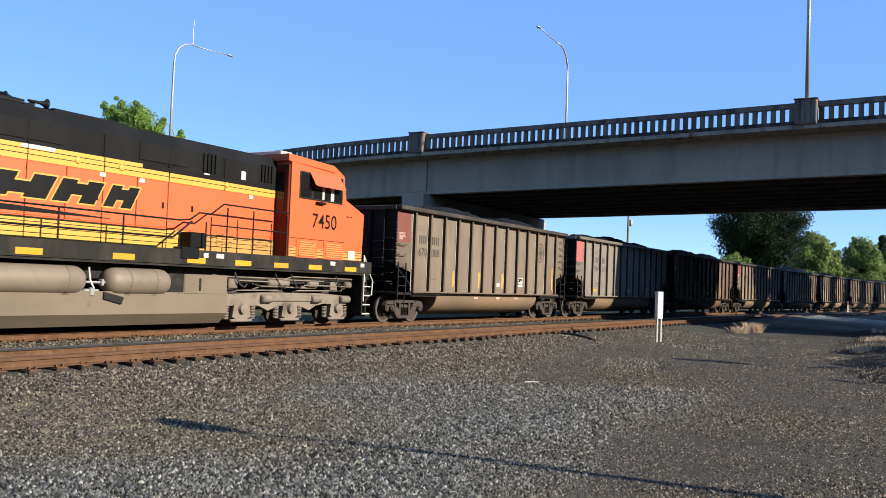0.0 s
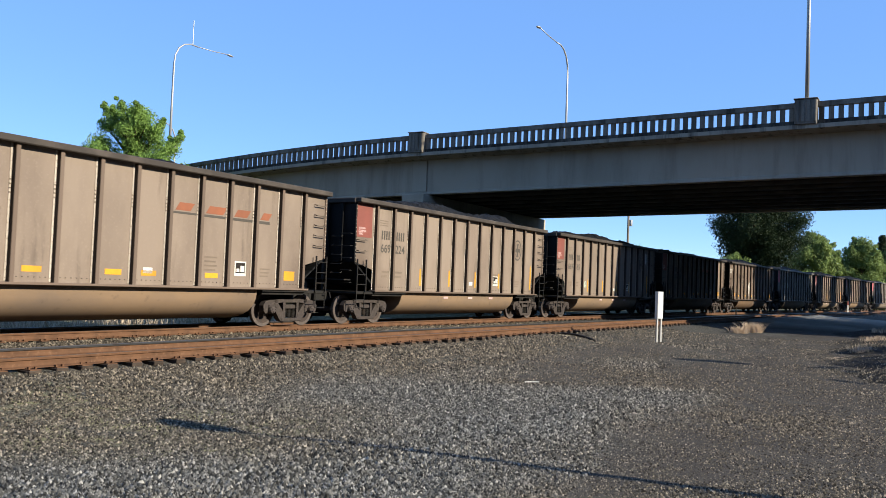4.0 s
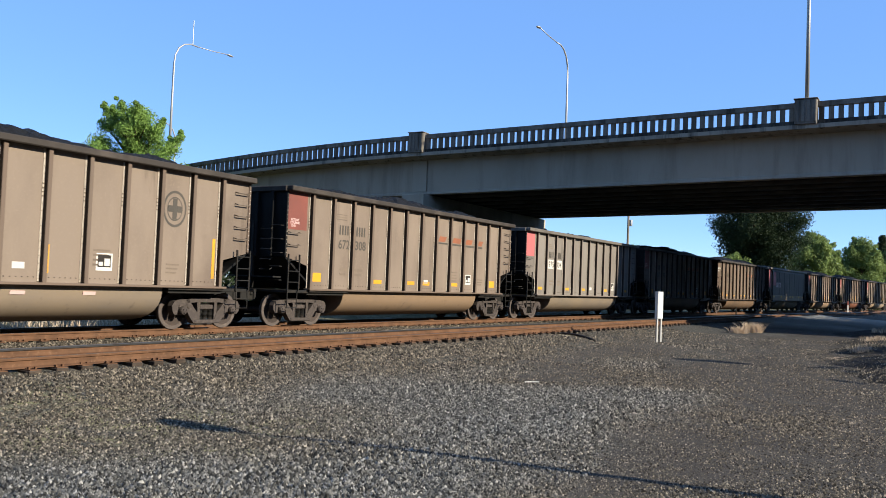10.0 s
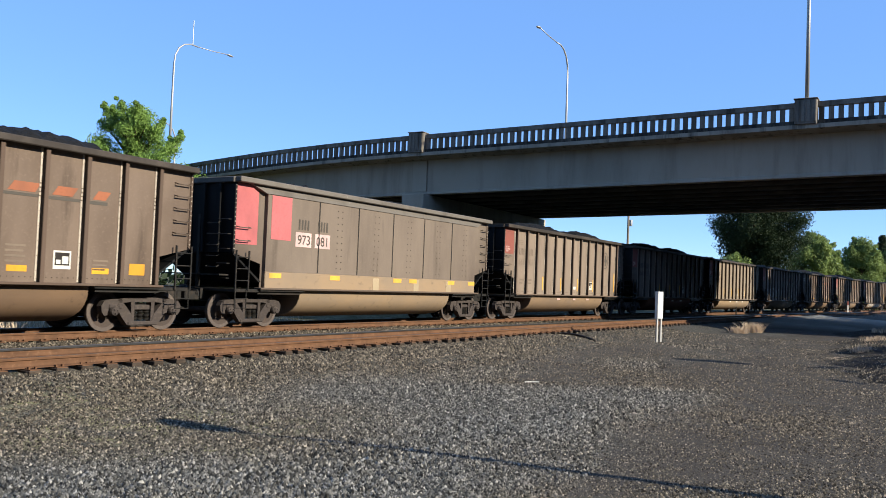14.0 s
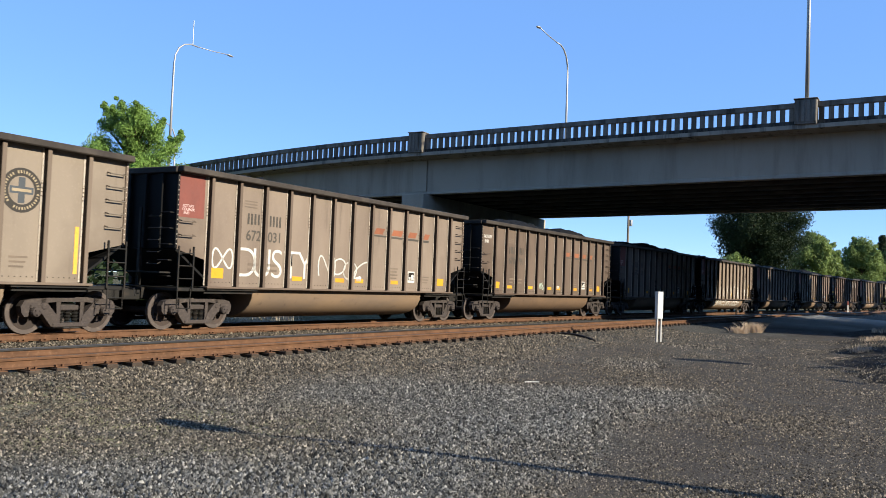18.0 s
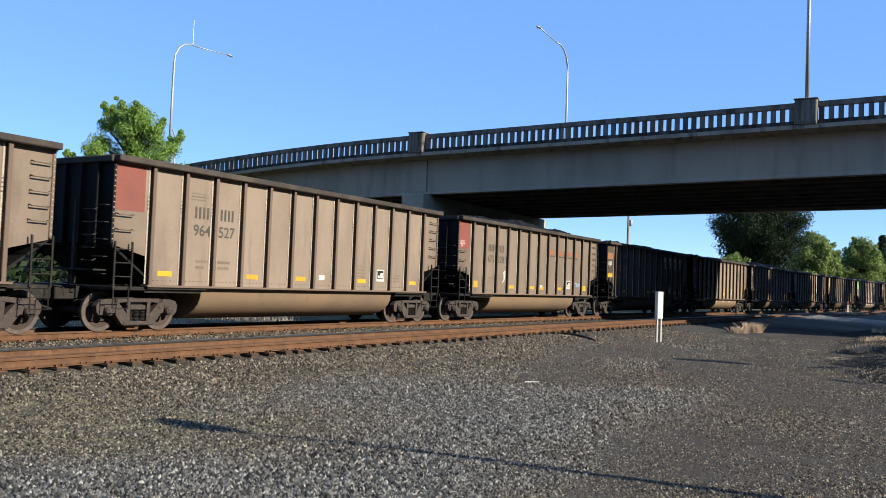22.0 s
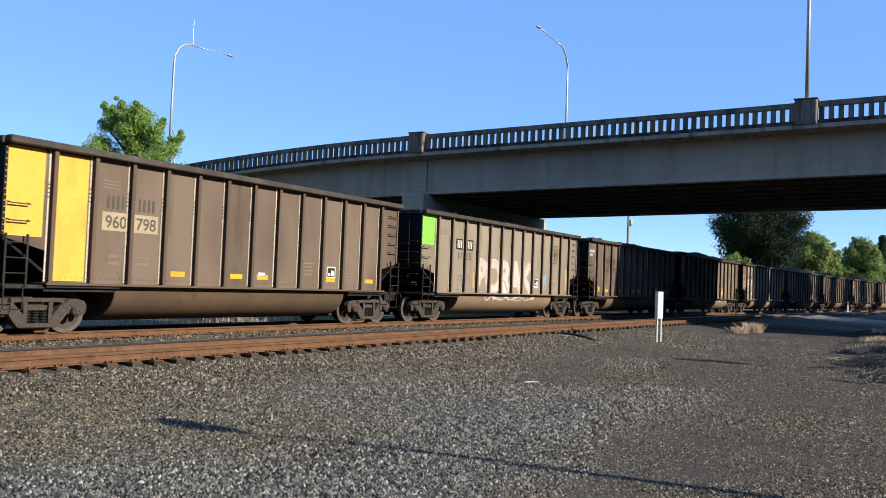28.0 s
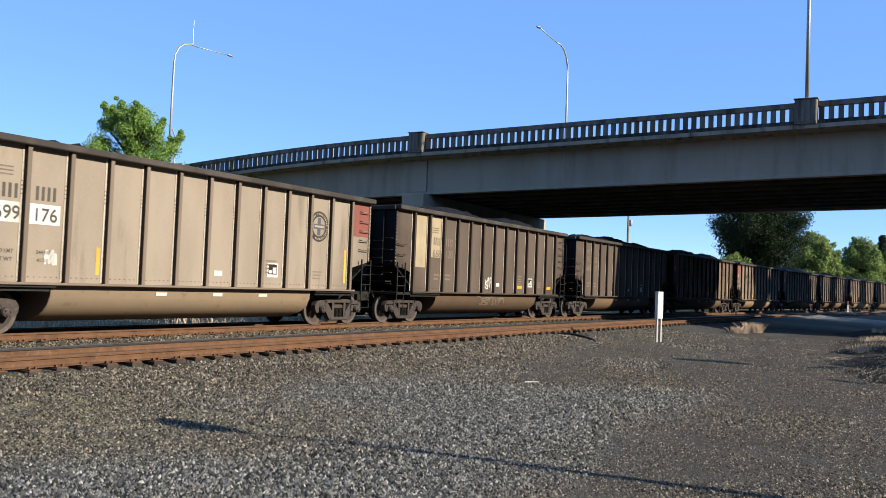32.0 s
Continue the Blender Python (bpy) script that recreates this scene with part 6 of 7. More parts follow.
def leaf_cloud(rng, clumps, per, size, droop=0.0, spread=0.5):
    """Many small folded leaves gathered in clumps (centre, radius)."""
    v, f = [], []
    for c, r in clumps:
        for _ in range(per if r > 0.55 or size > 0.2 else per // 3):
            d = Vector((rng.gauss(0, spread), rng.gauss(0, spread), rng.gauss(0, spread * 0.8)))
            if d.length > 1.15:
                d.normalize()
            p = Vector(c) + d * r
            n = (d.normalized() * 1.3 + Vector((rng.gauss(0, .8), rng.gauss(0, .8), rng.gauss(0.35, .8)))).normalized()
            a = n.orthogonal().normalized()
            b = n.cross(a)
            th = rng.uniform(0, 6.28)
            u = a * math.cos(th) + b * math.sin(th)
            if droop:
                u = (u * (1 - abs(droop)) + Vector((0.15, 0, -1)) * droop).normalized()
            w = n.cross(u).normalized()
            s = size * rng.uniform(0.6, 1.3)
            i = len(v)
            v += [p - u * s, p + w * s * 0.42 + n * s * 0.15, p + u * s, p - w * s * 0.42 + n * s * 0.15]
            f += [(i, i + 1, i + 2), (i, i + 2, i + 3)]
    return v, f


def tree(name, x, y, z0, height, crown, n_clumps, per, leaf, material, label, seed, shape="round", droop=0.0, base=0.25, lean=0.0):
    rng = random.Random(seed)
    ob = thing(name, Matrix.Translation((x, y, z0)), label, "tree")
    bm = bmesh.new()
    tr = height * 0.022
    top = Vector((lean, 0, height * 0.8))
    tube(bm, [(0, 0, -0.3), (lean * .2, 0.05, height * 0.3), (lean * .6, -0.1, height * 0.55), top], tr, 8, [tr * 1.3, tr, tr * 0.6, tr * 0.2])
    clumps = []
    for i in range(n_clumps):
        h = base + (1 - base) * (i + 0.5) / n_clumps
        if shape == "round":
            w = crown * math.sin(math.pi * min(1, (h - base) / (1 - base) * 0.88 + 0.12)) ** 0.6
        elif shape == "cone":
            w = crown * (1.02 - (h - base) / (1 - base)) ** 0.75
        else:
            w = crown * (0.75 + 0.25 * math.sin(h * 9 + seed)) * (1 - 0.5 * max(0, h - 0.7) / 0.3)
        a = i * 2.399 + rng.uniform(-0.5, 0.5)
        r = w * rng.uniform(0.05, 1.0) ** 0.7
        if shape == "spires":
            # several leaning spires of differing height
            a = (i % 9) * 0.698 + seed
            r = crown * (0.35 + 0.65 * ((i * 7) % 9) / 9) * (1.1 - 0.55 * h)
            h *= 0.72 + 0.28 * math.sin((i % 9) * 2.1 + seed) ** 2
        c = Vector((r * math.cos(a) + lean * h, r * math.sin(a), h * height + rng.uniform(-0.3, 0.3)))
        if shape == "round" and i % 5 == 2:
            # a sprout beyond the crown's outline
            out = Vector((0.5 * math.cos(a), 0.5 * math.sin(a), 1.0)) * crown
            for k in range(5):
                clumps.append((c + out * (0.10 + 0.045 * k) + Vector((rng.gauss(0, 0.02), rng.gauss(0, 0.02), 0)) * crown, crown * (0.10 - 0.017 * k)))
        clumps.append((c, crown * (rng.uniform(0.10, 0.2) if shape == "spires" else rng.uniform(0.11, 0.21) if leaf < 0.2 else rng.uniform(0.20, 0.36))))
        s = Vector((lean * h * 0.6, 0, max(height * 0.15, (h - 0.18) * height)))
        tube(bm, [s, (s + c) / 2 + Vector((0, 0, 0.1)), c], 0.05, 5, [tr * 0.45, tr * 0.25, tr * 0.08])
    part("trunk", bm, bark, ob)
    v, f = leaf_cloud(rng, clumps, per, leaf, droop)
    me = bpy.data.meshes.new("crown")
    me.from_pydata(v, [], f)
    me.materials.append(material)
    part("crown", me, None, ob)
    return ob


def far_z(x, y):
    return ground_z(x, y) - 0.05


tree("broadleaf_tree", -23.3, 63.8, far_z(-23, 64), 13.8, 4.9, 130, 480, 0.105, leaf_green, "sunlit green broadleaf tree behind the tracks", 3, base=0.3)
tree("broadleaf_tree", 62.3, 170.0, far_z(62, 170), 24.0, 9.2, 220, 620, 0.24, leaf_dark, "large dark evergreen tree beyond the bridge", 8, "column", base=0.0)
tree("shrub", 50.5, 150.0, far_z(50, 150), 8.6, 4.0, 40, 260, 0.24, leaf_willow, "yellow-green shrub beyond the bridge", 23, base=0.05)
tree("broadleaf_tree", 36.0, 160.0, far_z(36, 160), 10.2, 2.6, 40, 160, 0.2, leaf_green, "small green tree beyond the bridge", 21, base=0.3)
tree("willow_tree", 79.5, 185.0, far_z(80, 185), 15.0, 5.6, 75, 420, 0.30, leaf_willow, "light green willow tree beyond the bridge", 12, droop=-0.35, base=0.03)
tree("willow_tree", 94.7, 195.0, far_z(95, 195), 14.6, 6.2, 75, 420, 0.30, leaf_willow, "grey-green willow tree beyond the bridge", 17, droop=-0.35, base=0.03)
tree("willow_tree", 107.0, 200.0, far_z(105, 200), 14.8, 6.5, 75, 420, 0.30, leaf_willow, "light green willow tree beyond the bridge", 19, droop=-0.35, base=0.03)

tree("poplar_tree", 87.0, 192.0, far_z(87, 192), 14.2, 3.4, 70, 260, 0.26, leaf_willow, "light green poplar tree beyond the bridge", 51, "spires", base=0.02)
tree("poplar_tree", 99.5, 200.0, far_z(100, 200), 15.4, 3.6, 70, 260, 0.26, leaf_willow, "grey-green poplar tree beyond the bridge", 53, "spires", base=0.02)
tree("conifer_tree", 104.5, 205.0, far_z(104, 205), 17.2, 2.4, 90, 160, 0.26, leaf_dark, "dark conifer beyond the bridge", 55, "cone", base=0.05)

# ---- lineside post, markers and poles ----
def lineside_post():
    x, y = 8.07, 31.9
    ob = thing("marker_post", pose(x, y, ground_z(x, y) - 0.05, 0, 0, 26), "white-topped twin-leg steel post beside the track", "post")
    post_white = mat("white_post_paint", (0.62, 0.64, 0.66), 0.5, 0, [((0.5, 0.48, 0.44), 3, 0.5, 0.8, STREAK)])
    bm = bmesh.new()
    box(bm, -0.13, 0.13, -0.05, -0.02, 0.92, 1.92, 0.008)
    box(bm, -0.13, -0.10, -0.05, 0.10, 0.92, 1.92)
    part("plate", bm, post_white, ob, "white painted upper plate")
    for dx in (-0.09, 0.09):
        bm = bmesh.new()
        box(bm, dx - 0.035, dx + 0.035, -0.02, 0.05, -0.2, 1.85, 0.006)
        part("leg", bm, galv, ob)


lineside_post()


def small_marker():
    x, y = 49.3, 104.7
    ob = thing("delineator", pose(x, y, ground_z(x, y) - 0.02), "slim white and red lineside marker", "post")
    bm = bmesh.new()
    box(bm, -0.09, 0.09, -0.04, 0.04, 0, 1.0, 0.01)
    part("stake", bm, WHITE, ob)
    bm = bmesh.new()
    box(bm, -0.1, 0.1, -0.05, 0.05, 1.0, 1.5, 0.01)
    part("band", bm, RED, ob, "faded red top")


small_marker()


def rail_stake():
    ob = thing("rail_stake", pose(24.6, 72.0, -0.45), "slim dark steel stake between the tracks", "post")
    bm = bmesh.new()
    box(bm, -0.045, 0.045, -0.03, 0.03, 0, 2.1, 0.008)
    part("bar", bm, blacksteel, ob)
    bm = bmesh.new()
    box(bm, -0.10, 0.10, -0.05, -0.032, 1.7, 2.1, 0.008)
    part("target", bm, blacksteel, ob)


rail_stake()


def old_tie():
    x, y = 15.6, 44.6
    bm = bmesh.new()
    box(bm, -0.9, 0.9, -0.11, 0.11, -0.02, 0.14, 0.02)
    ob = part("old_tie", bm, tiewood, None, m=pose(x, y, ground_z(x, y), 0, 2, 24))
    tagged(ob, "dark discarded wooden tie in the dry grass", "timber")


old_tie()


def shadow_tube():
    """A dark tube standing in for a shadow cast on the ballast shoulder."""
    bm = bmesh.new()
    pts = [(4.35, 32.0), (4.6, 31.8), (4.85, 31.3), (5.05, 30.7), (5.3, 30.1), (5.36, 29.9)]
    tube(bm, [(x, y, ground_z(x, y) + (0.05 if 0 < i < 5 else 0.02)) for i, (x, y) in enumerate(pts)], 0.045, 8)
    ob = part("cable", bm, blacksteel, None, smooth=True)
    tagged(ob, "dark tube standing in for a shadow on the ballast", "cable")


shadow_tube()
pole_wood = mat("weathered_pole_wood", (0.30, 0.26, 0.215), 0.9, 0, [((0.19, 0.16, 0.13), 3, 0.45, 0.75, (1, 1, 0.1))], 0.05, 20)


def utility_pole(x, y, h, label, arm=True):
    ob = thing("utility_pole", pose(x, y, ground_z(x, y) - 0.1, 0, 0, 20), label, "utility pole")
    bm = bmesh.new()
    tube(bm, [(0, 0, 0), (0, 0, h * 0.5), (0, 0, h)], 0.2, 10, [0.26, 0.22, 0.16])
    part("pole", bm, pole_wood, ob)
    if arm:
        bm = bmesh.new()
        box(bm, -1.6, 1.6, -0.32, -0.2, h - 1.4, h - 1.22, 0.01)
        part("crossarm", bm, pole_wood, ob)
        for dx in (-1.4, -0.7, 0.7, 1.4):
            bm = bmesh.new()
            lathe(bm, [(h - 1.22, 0.05), (h - 1.12, 0.07), (h - 1.0, 0.04)], 10, "z", (dx, -0.26, 0))
            part("insulator", bm, galv, ob)
        bm = bmesh.new()
        lathe(bm, [(h - 5.6, 0.25), (h - 5.5, 0.28), (h - 4.6, 0.28), (h - 4.5, 0.25)], 14, "z", (0.45, -0.1, 0))
        part("transformer", bm, galv, ob, smooth=True)
    return ob


utility_pole(32.1, 150.0, 19.0, "wooden utility pole beyond the bridge")
UP = 1 / math.tan(radians(SUN_ELEV))


def lamp_by_road(tip, height, label, head=1.0):
    """A road lamp outside the view whose shadow's tip falls at tip."""
    d = Vector((math.cos(radians(SUN_AZ)), -math.sin(radians(SUN_AZ)), 0)) * height * UP
    x, y = tip[0] + d.x, tip[1] + d.y
    z = ground_z(x, y)
    ob = thing("road_lamp", pose(x, y, z - 0.05), label, "street lamp", "road lamps")
    bm = bmesh.new()
    tube(bm, [(0, 0, 0), (0, 0, height * 0.5), (0, 0, height)], 0.09, 10, [0.15, 0.085, 0.045])
    part("pole", bm, galv, ob)
    bm = bmesh.new()
    lathe(bm, [(d * head, r * head) for d, r in ((-0.32, 0.04), (-0.25, 0.16), (-0.05, 0.22), (0.18, 0.18), (0.30, 0.06))], 12, "z", (0, 0, height))
    part("lamp_head", bm, galv, ob)


lamp_by_road((-3.0, 10.9), 6.5, "road lamp on a slim galvanised pole")
lamp_by_road((7.3, 23.75), 4.6, "road lamp with a broad head on a slim pole", 1.6)

# unseen trees added right of the road to shade the far wagons
for i, s in enumerate((59.8, 66.0, 72.0, 76.8)):
    x, y = trk(s, 1.6).xy + Vector((math.cos(radians(SUN_AZ)), -math.sin(radians(SUN_AZ)))) * 27
    tree("unseen_shade_tree", x, y, far_z(x, y), 18.5, 3.3, 110, 220, 0.55, leaf_green, "unseen green tree added to shade the far wagons", 30 + i, "column", base=0.55)

# thinner unseen trees, added to dapple the light on wagons further back
for i, s in enumerate((84.0, 91.0, 99.0, 108.0, 118.0)):
    x, y = trk(s, 1.6).xy + Vector((math.cos(radians(SUN_AZ)), -math.sin(radians(SUN_AZ)))) * 30
    tree("unseen_shade_tree", x, y, far_z(x, y), 19.0, 3.2, 60, 70, 0.42, leaf_green, "thin unseen tree added to dapple the far wagons", 60 + i, "column", base=0.5)

# unseen tree belt, added to block low skylight from the sides and behind
def tree_belt():
    rng = random.Random(41)
    v, f = [], []
    for k in range(520):
        a = radians(-26 + 199 * k / 520)        # clockwise from the right, round behind, to the left
        r = 98 + rng.uniform(-8, 8)
        c = Vector((r * math.cos(-a), r * math.sin(-a), 0))
        for _ in range(90):
            tall = 46 if a > 0.95 else 30 if a < 0.0 else 17
            p = c + Vector((rng.gauss(0, 4), rng.gauss(0, 4), abs(rng.gauss(0, 1)) * tall * 0.5))
            if p.z > tall:
                continue
            n = Vector((rng.gauss(0, 1), rng.gauss(0, 1), rng.gauss(0, 1))).normalized()
            u = n.orthogonal().normalized() * rng.uniform(1.0, 2.2)
            w = n.cross(u)
            i = len(v)
            v += [p - u, p + w * 0.7, p + u, p - w * 0.7]
            f.append((i, i + 1, i + 2, i + 3))
    me = bpy.data.meshes.new("tree_belt")
    me.from_pydata(v, [], f)
    me.materials.append(leaf_mid)
    tagged(new("tree_belt", me), "unseen belt of trees added to block skylight", "trees", kind="stuff")


tree_belt()


# unseen row of shrubs past the service road, added to block low skylight
def roadside_hedge():
    rng = random.Random(43)
    v, f = [], []
    for k in range(150):
        y = 14 + 84 * k / 150
        c = Vector((0.514 * y + 19 + rng.uniform(-1.5, 1.5), y, 0))
        for _ in range(170):
            p = c + Vector((rng.gauss(0, 1.2), rng.gauss(0, 0.9), rng.uniform(-0.4, 7.3 if y < 42 else 9.3) * (1 - 0.3 * rng.random())))
            n = Vector((rng.gauss(0, 1), rng.gauss(0, 1), rng.gauss(0, 1))).normalized()
            u = n.orthogonal().normalized() * rng.uniform(0.3, 0.6)
            w = n.cross(u)
            i = len(v)
            v += [p - u, p + w * 0.7, p + u, p - w * 0.7]
            f.append((i, i + 1, i + 2, i + 3))
    me = bpy.data.meshes.new("roadside_hedge")
    me.from_pydata(v, [], f)
    me.materials.append(leaf_mid)
    tagged(new("roadside_hedge", me), "unseen row of shrubs added to block skylight", "hedge", kind="stuff")


roadside_hedge()


# low brush behind the far track
def trackside_brush():
    rng = random.Random(47)
    v, f = [], []
    for k in range(360):
        c = trk(-60 + 190 * k / 360, -23 + rng.uniform(-2, 2), 0)
        for _ in range(60):
            p = c + Vector((rng.gauss(0, 0.8), rng.gauss(0, 0.8), rng.uniform(-0.6, 2.4) * (1 - 0.35 * rng.random())))
            n = Vector((rng.gauss(0, 1), rng.gauss(0, 1), rng.gauss(0, 1))).normalized()
            u = n.orthogonal().normalized() * rng.uniform(0.15, 0.3)
            w = n.cross(u)
            i = len(v)
            v += [p - u, p + w * 0.6, p + u, p - w * 0.6]
            f.append((i, i + 1, i + 2, i + 3))
    me = bpy.data.meshes.new("trackside_brush")
    me.from_pydata(v, [], f)
    me.materials.append(leaf_dark)
    tagged(new("trackside_brush", me), "low dark green brush behind the tracks", "brush", kind="stuff")


trackside_brush()

# ---- dry grass, mound of dark ballast and loose stones ----
straw = mat("dry_straw", (0.66, 0.54, 0.41), 0.9, 0, [((0.44, 0.35, 0.25), 4, 0.45, 0.75, ALL)])


def grass_tuft(x, y, r, h, n, seed, label):
    rng = random.Random(seed)
    v, f = [], []
    for _ in range(n):
        a, d = rng.uniform(0, 6.28), r * math.sqrt(rng.random())
        bx, by = x + d * math.cos(a), y + d * math.sin(a)
        z = mound_z(bx, by) - 0.03
        hh = h * rng.uniform(0.35, 1.0)
        lx, ly = rng.gauss(0, 0.5) * hh, rng.gauss(0, 0.5) * hh
        w = rng.uniform(0.005, 0.011)
        t = rng.uniform(0, 3.14)
        cx, cy = w * math.cos(t), w * math.sin(t)
        i = len(v)
        v += [(bx - cx, by - cy, z), (bx + cx, by + cy, z), (bx + lx * .4 + cx, by + ly * .4 + cy, z + hh * .6), (bx + lx * .4 - cx, by + ly * .4 - cy, z + hh * .6), (bx + lx, by + ly, z + hh)]
        f += [(i, i + 1, i + 2, i + 3), (i + 3, i + 2, i + 4)]
    me = bpy.data.meshes.new("dry_grass")
    me.from_pydata(v, [], f)
    me.materials.append(straw)
    tagged(new("dry_grass", me), label, "grass", "dry grass tufts", "stuff")


MOUND = [(11.9, 20.0, 2.2, 0.34), (13.5, 24.0, 2.7, 0.36), (16.4, 29.5, 3.0, 0.38), (20.0, 36.0, 3.6, 0.38), (24.6, 44.0, 4.6, 0.38)]


def mound_z(x, y):
    z = ground_z(x, y)
    return z + max([h * max(0, 1 - ((x - a) ** 2 + (y - b) ** 2) / (r * r)) for a, b, r, h in MOUND] + [0])


def build_mound():
    bm = bmesh.new()
    v = {}
    n = 90
    for i in range(n + 1):
        for j in range(n + 1):
            x, y = 9 + 22 * i / n, 17 + 34 * j / n
            up = mound_z(x, y) - ground_z(x, y)
            z = ground_z(x, y) - 0.06 + up + (0.05 * noise.noise((x * 2.2, y * 2.2, 1)) + 0.04 * noise.noise((x * 6, y * 6, 1)) if up > 0 else 0)
            v[i, j] = bm.verts.new((x, y, z))
    for i in range(n):
        for j in range(n):
            q = [v[i, j], v[i + 1, j], v[i + 1, j + 1], v[i, j + 1]]
            if max(mound_z(p.co.x, p.co.y) - ground_z(p.co.x, p.co.y) for p in q) > 0:
                bm.faces.new(q)
    bmesh.ops.delete(bm, geom=[p for p in bm.verts if not p.link_faces], context="VERTS")
    ob = part("gravel_bank", bm, mound_mat)
    tagged(ob, "low bank of dark gravel beside the service road", "gravel bank", kind="structure")


# unseen shrubs added past the road's edge to cast shade on the bank
for i, (x, y, h) in enumerate([(0.514 * y + 1.7, y, 0.36) for y in (19.0, 20.2, 21.4, 22.6)]):
    tree("shrub", x, y, far_z(x, y), h, 0.7, 22, 160, 0.07, leaf_green, "unseen green shrub added to shade the gravel bank", 70 + i, base=0.1)
mound_mat = mat("dark_gravel", (0.040, 0.037, 0.034), 0.95, 0, [((0.12, 0.11, 0.10), 14, 0.56, 0.75, ALL), ((0.022, 0.020, 0.018), 3, 0.5, 0.75, ALL)], 0.6, 16)
build_mound()
for i, (x, y, r, h, n) in enumerate(((14.5, 42.0, 0.42, 0.42, 420), (15.5, 43.0, 0.5, 0.62, 560), (12.0, 26.0, 0.26, 0.13, 90), (12.9, 26.9, 0.22, 0.10, 60), (14.1, 29.0, 0.34, 0.22, 150), (15.7, 31.8, 0.4, 0.20, 130), (17.8, 35.5, 0.5, 0.24, 150), (20.2, 39.4, 0.6, 0.26, 160), (22.6, 43.6, 0.8, 0.28, 180))):
    grass_tuft(x, y, r, h, n, 50 + i, "tuft of dry straw-coloured grass on the gravel")
# sunlit grass verge behind the far track
rng = random.Random(77)
for i in range(10):
    s = -24 + i * 3.4
    p = trk(s, -6.0 - rng.uniform(0, 2.5))
    grass_tuft(p.x, p.y, 1.9, 0.5, 420, 90 + i, "dry grass along the verge behind the track")


def stone_material():
    m = bpy.data.materials.new("crushed_stone")
    m.use_nodes = True
    N, Lk = m.node_tree.nodes, m.node_tree.links
    g = N.new("ShaderNodeNewGeometry")
    r = N.new("ShaderNodeValToRGB")
    e = r.color_ramp.elements
    e[0].position, e[0].color = 0.0, (0.014, 0.013, 0.011, 1)
    e[1].position, e[1].color = 1.0, (0.44, 0.40, 0.335, 1)
    x = e.new(0.55)
    x.color = (0.105, 0.097, 0.083, 1)
    x = e.new(0.88)
    x.color = (0.222, 0.205, 0.176, 1)
    Lk.new(g.outputs["Random Per Island"], r.inputs[0])
    a = N.new("ShaderNodeAttribute")
    a.attribute_name = "ochre"
    mx = N.new("ShaderNodeMix")
    mx.data_type, mx.blend_type = "RGBA", "MULTIPLY"
    Lk.new(a.outputs["Fac"], mx.inputs["Factor"])
    Lk.new(r.outputs[0], mx.inputs["A"])
    mx.inputs["B"].default_value = (0.88, 0.765, 0.62, 1)
    Lk.new(mx.outputs["Result"], N["Principled BSDF"].inputs["Base Color"])
    N["Principled BSDF"].inputs["Specular IOR Level"].default_value = 0.12
    N["Principled BSDF"].inputs["Roughness"].default_value = 0.9
    return m


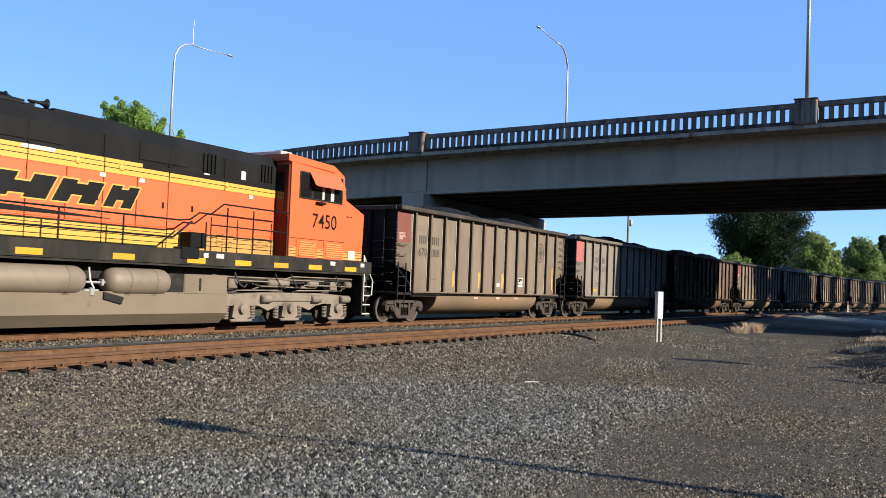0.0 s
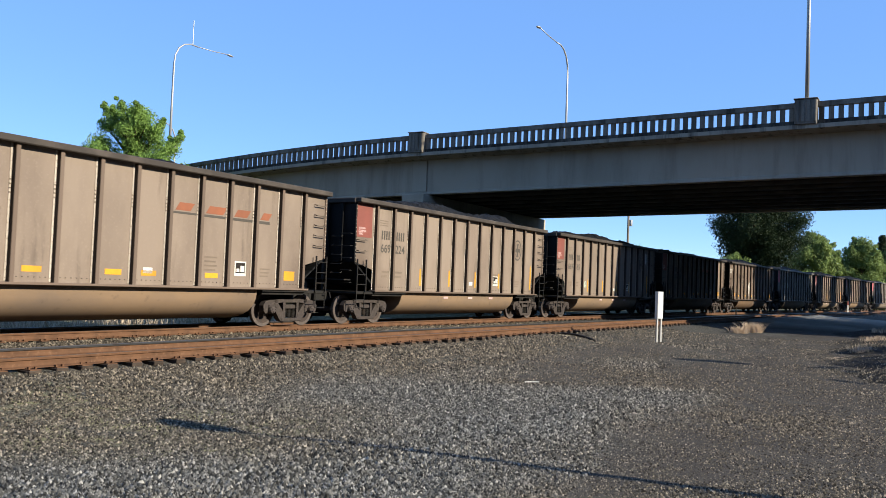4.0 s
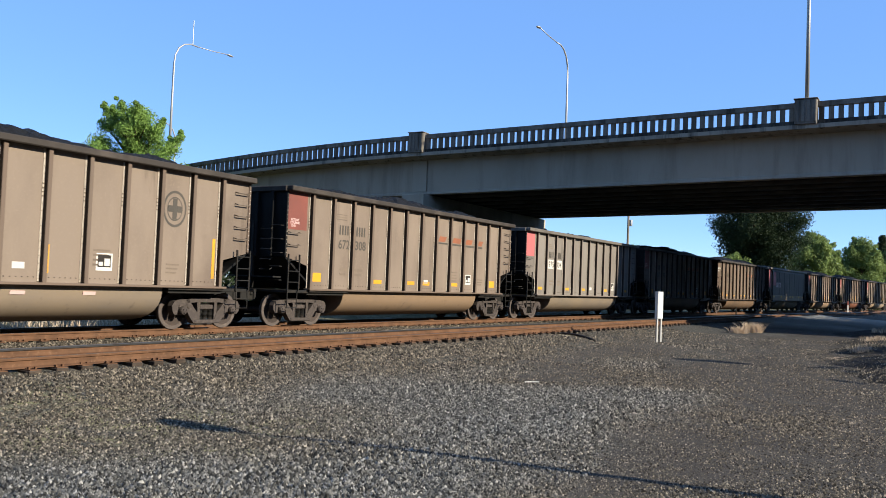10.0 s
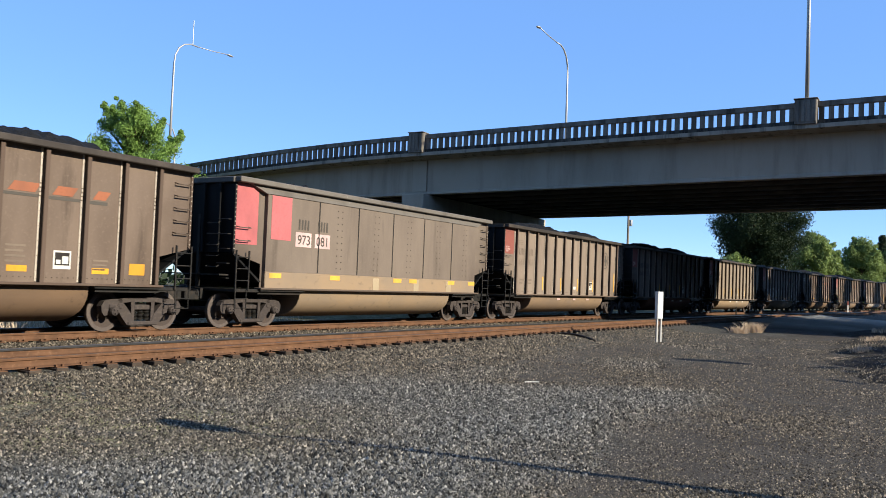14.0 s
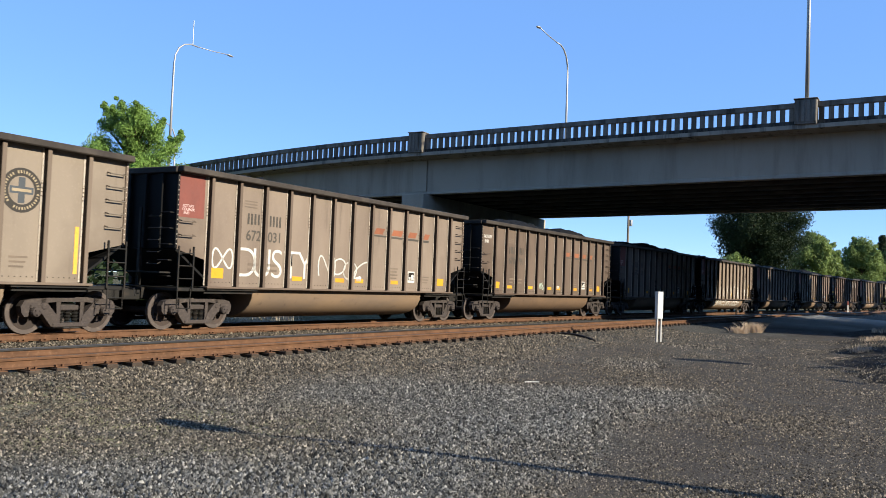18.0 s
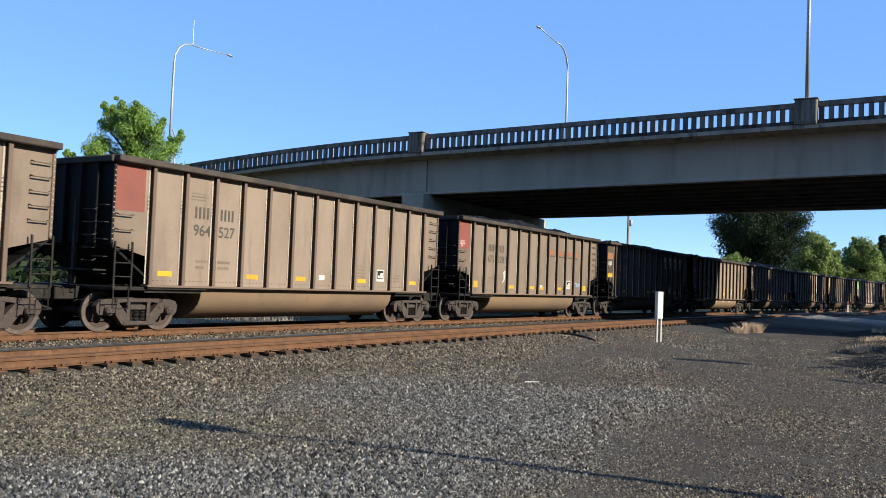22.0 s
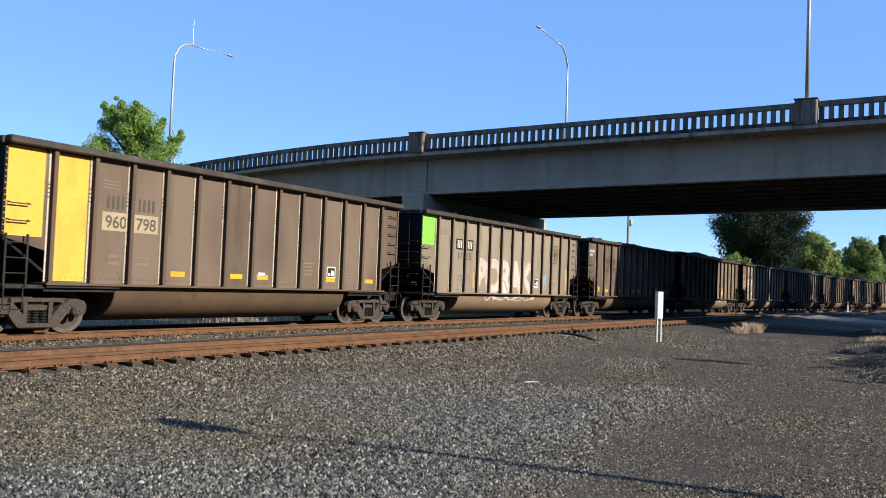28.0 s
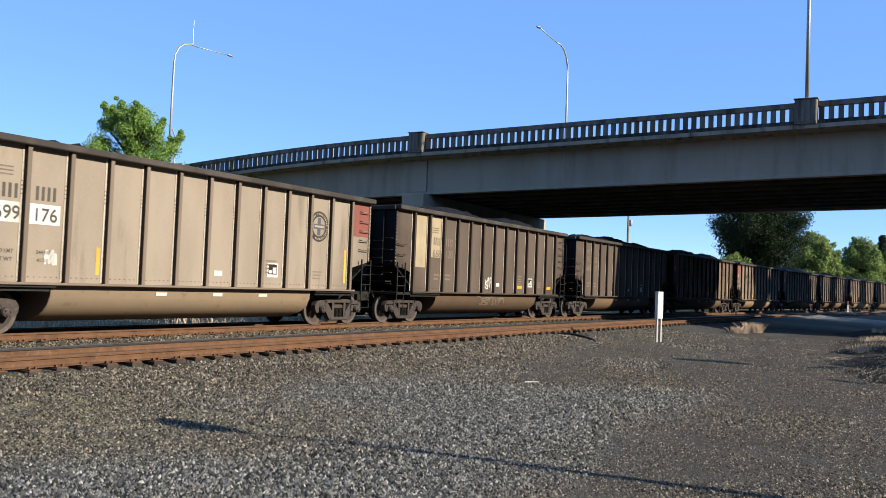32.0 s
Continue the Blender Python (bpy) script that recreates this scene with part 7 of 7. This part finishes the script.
def build_stones():
    """Loose crushed stone over the foreground and the ballast shoulder, thinning with distance and on the road."""
    rs = np.random.RandomState(3)
    shapes = []
    base = np.array([(1, 0, -0.55), (-1, 0, -0.55), (0, 1, -0.55), (0, -1, -0.55), (0.1, 0, 1.15)], float)
    tri = np.array([(0, 2, 4), (2, 1, 4), (1, 3, 4), (3, 0, 4)])     # the under side is bedded in the ground
    for _ in range(24):
        shapes.append(base * rs.uniform(0.65, 1.25, (5, 1)) + rs.uniform(-0.42, 0.42, (5, 3)))
    pts = []
    rr = random.Random(9)
    tries = 0
    while len(pts) < 300000 and tries < 1100000:
        tries += 1
        d = 6.2 * (42 / 6.2) ** (rr.random() ** 0.9)
        a = rr.uniform(-0.60, 0.56)
        x, y = d * math.sin(a), d * math.cos(a)
        lat = lat_of(x, y)
        if lat < -0.6 or y < 5:
            continue
        if y > 28 and paved(x, y) > 0.3:
            continue
        road = dirt_amount(x, y)
        mossy = ramp(-x, -0.5, 2.5) * ramp(y, 8.2, 9.5) * (1 - ramp(y, 11.5, 14.5))
        if rr.random() < 0.4 * mossy * ramp(noise.noise((x * 0.6, y * 0.6, 6)), -0.3, 0.2):
            continue
        big = noise.noise((x * 0.35, y * 0.35, 7))
        if rr.random() < road * (0.30 if big < 0.2 else 0.15):
            continue
        size = (0.009 + 0.020 * rr.random() ** 1.6) * (1.1 if lat < 7.5 else 0.8 + 0.9 * max(0, big + 0.15)) * (0.62 if road > 0.5 else 1)
        if NEAR_TRACK + 0.7 < lat < NEAR_TRACK + 0.92:
            continue
        if abs(lat - NEAR_TRACK) < 1.35 and min(abs(lat - NEAR_TRACK - 0.755), abs(lat - NEAR_TRACK + 0.755)) < 0.12:
            continue
        rusty = 0.10 + 0.30 * ramp(d, 11, 19) + (1 - ramp(lat, 6.5, 9.5)) * 0.9 + 0.8 * road + 0.5 * max(0, noise.noise((x * 0.5, y * 0.5, 4))) + 0.7 * ramp(-x, -0.5, 2.0) * ramp(y, 8.0, 10.0) * (1 - ramp(y, 11.0, 14.0))
        pts.append((x, y, mound_z(x, y) + size * 0.35, size * min(1.6, 0.60 + d * 0.042), min(1, rusty)))
    P = np.array(pts)
    n = len(P)
    idx = rs.randint(0, 24, n)
    S = np.array(shapes)[idx]
    th = rs.uniform(0, 6.28, n)
    c, s = np.cos(th), np.sin(th)
    X = (S[:, :, 0] * c[:, None] - S[:, :, 1] * s[:, None]) * P[:, 3:4] + P[:, 0:1]
    Y = (S[:, :, 0] * s[:, None] + S[:, :, 1] * c[:, None]) * P[:, 3:4] + P[:, 1:2]
    Z = S[:, :, 2] * P[:, 3:4] * 0.72 + P[:, 2:3]
    co = np.stack([X, Y, Z], -1).reshape(-1, 3)
    fa = (tri[None] + (np.arange(n) * 5)[:, None, None]).reshape(-1, 3)
    me = bpy.data.meshes.new("loose_stones")
    me.vertices.add(len(co))
    me.vertices.foreach_set("co", co.ravel())
    me.loops.add(fa.size)
    me.loops.foreach_set("vertex_index", fa.ravel())
    me.polygons.add(len(fa))
    me.polygons.foreach_set("loop_start", np.arange(0, fa.size, 3))
    me.update(calc_edges=True)
    at = me.attributes.new("ochre", "FLOAT", "POINT")
    at.data.foreach_set("value", np.repeat(P[:, 4], 5))
    me.materials.append(stone_material())
    tagged(new("loose_stones", me), "loose grey crushed stone over the ballast and verge", "gravel", kind="stuff")


build_stones()
# a pale stick and a light stone on the gravel
bm = bmesh.new()
tube(bm, [(0, 0, 0), (0.14, 0.02, 0.012), (0.28, 0, 0.01)], 0.016, 6)
stick = part("stick", bm, WHITE, None, m=pose(1.66, 16.6, ground_z(1.66, 16.6) + 0.02))
tagged(stick, "pale bleached stick lying on the gravel", "stick")


def motions():
    """Rolls the train along the curve, and turns the wheels that come into view."""
    for car, s6 in CARS:
        rows = []
        for i in range(17):
            t = i * 2.0
            s = train_s(s6, t)
            a, b = trk(s - 6.17), trk(s + 6.17)
            c = (a + b) / 2
            rows.append((t, Matrix.Translation(c) @ Matrix.Rotation(math.atan2(b.y - a.y, b.x - a.x), 4, "Z")))
        walk(car, rows)
    for w, dx, z, s6 in SPIN:
        t0 = max(0.0, (travelled(6.0) + s6 - 72.0) / SPEED)
        t1 = min(32.0, (travelled(6.0) + s6 + 34.0) / SPEED)
        if t1 <= t0:
            continue
        rows = []
        n0, n1 = int(t0 * FPS), int(t1 * FPS)
        steps = ([0] if n0 > 0 else []) + list(range(n0, n1 + 1)) + ([32 * FPS] if n1 < 32 * FPS else [])
        first, last = travelled(n0 / FPS), travelled(n1 / FPS)
        for n in steps:
            d = min(max(travelled(n / FPS), first), last)
            rows.append((n / FPS, Matrix.Translation((dx, 0, z)) @ Matrix.Rotation(-d / z % (2 * math.pi), 4, "Y")))
        walk(w, rows)


motions()
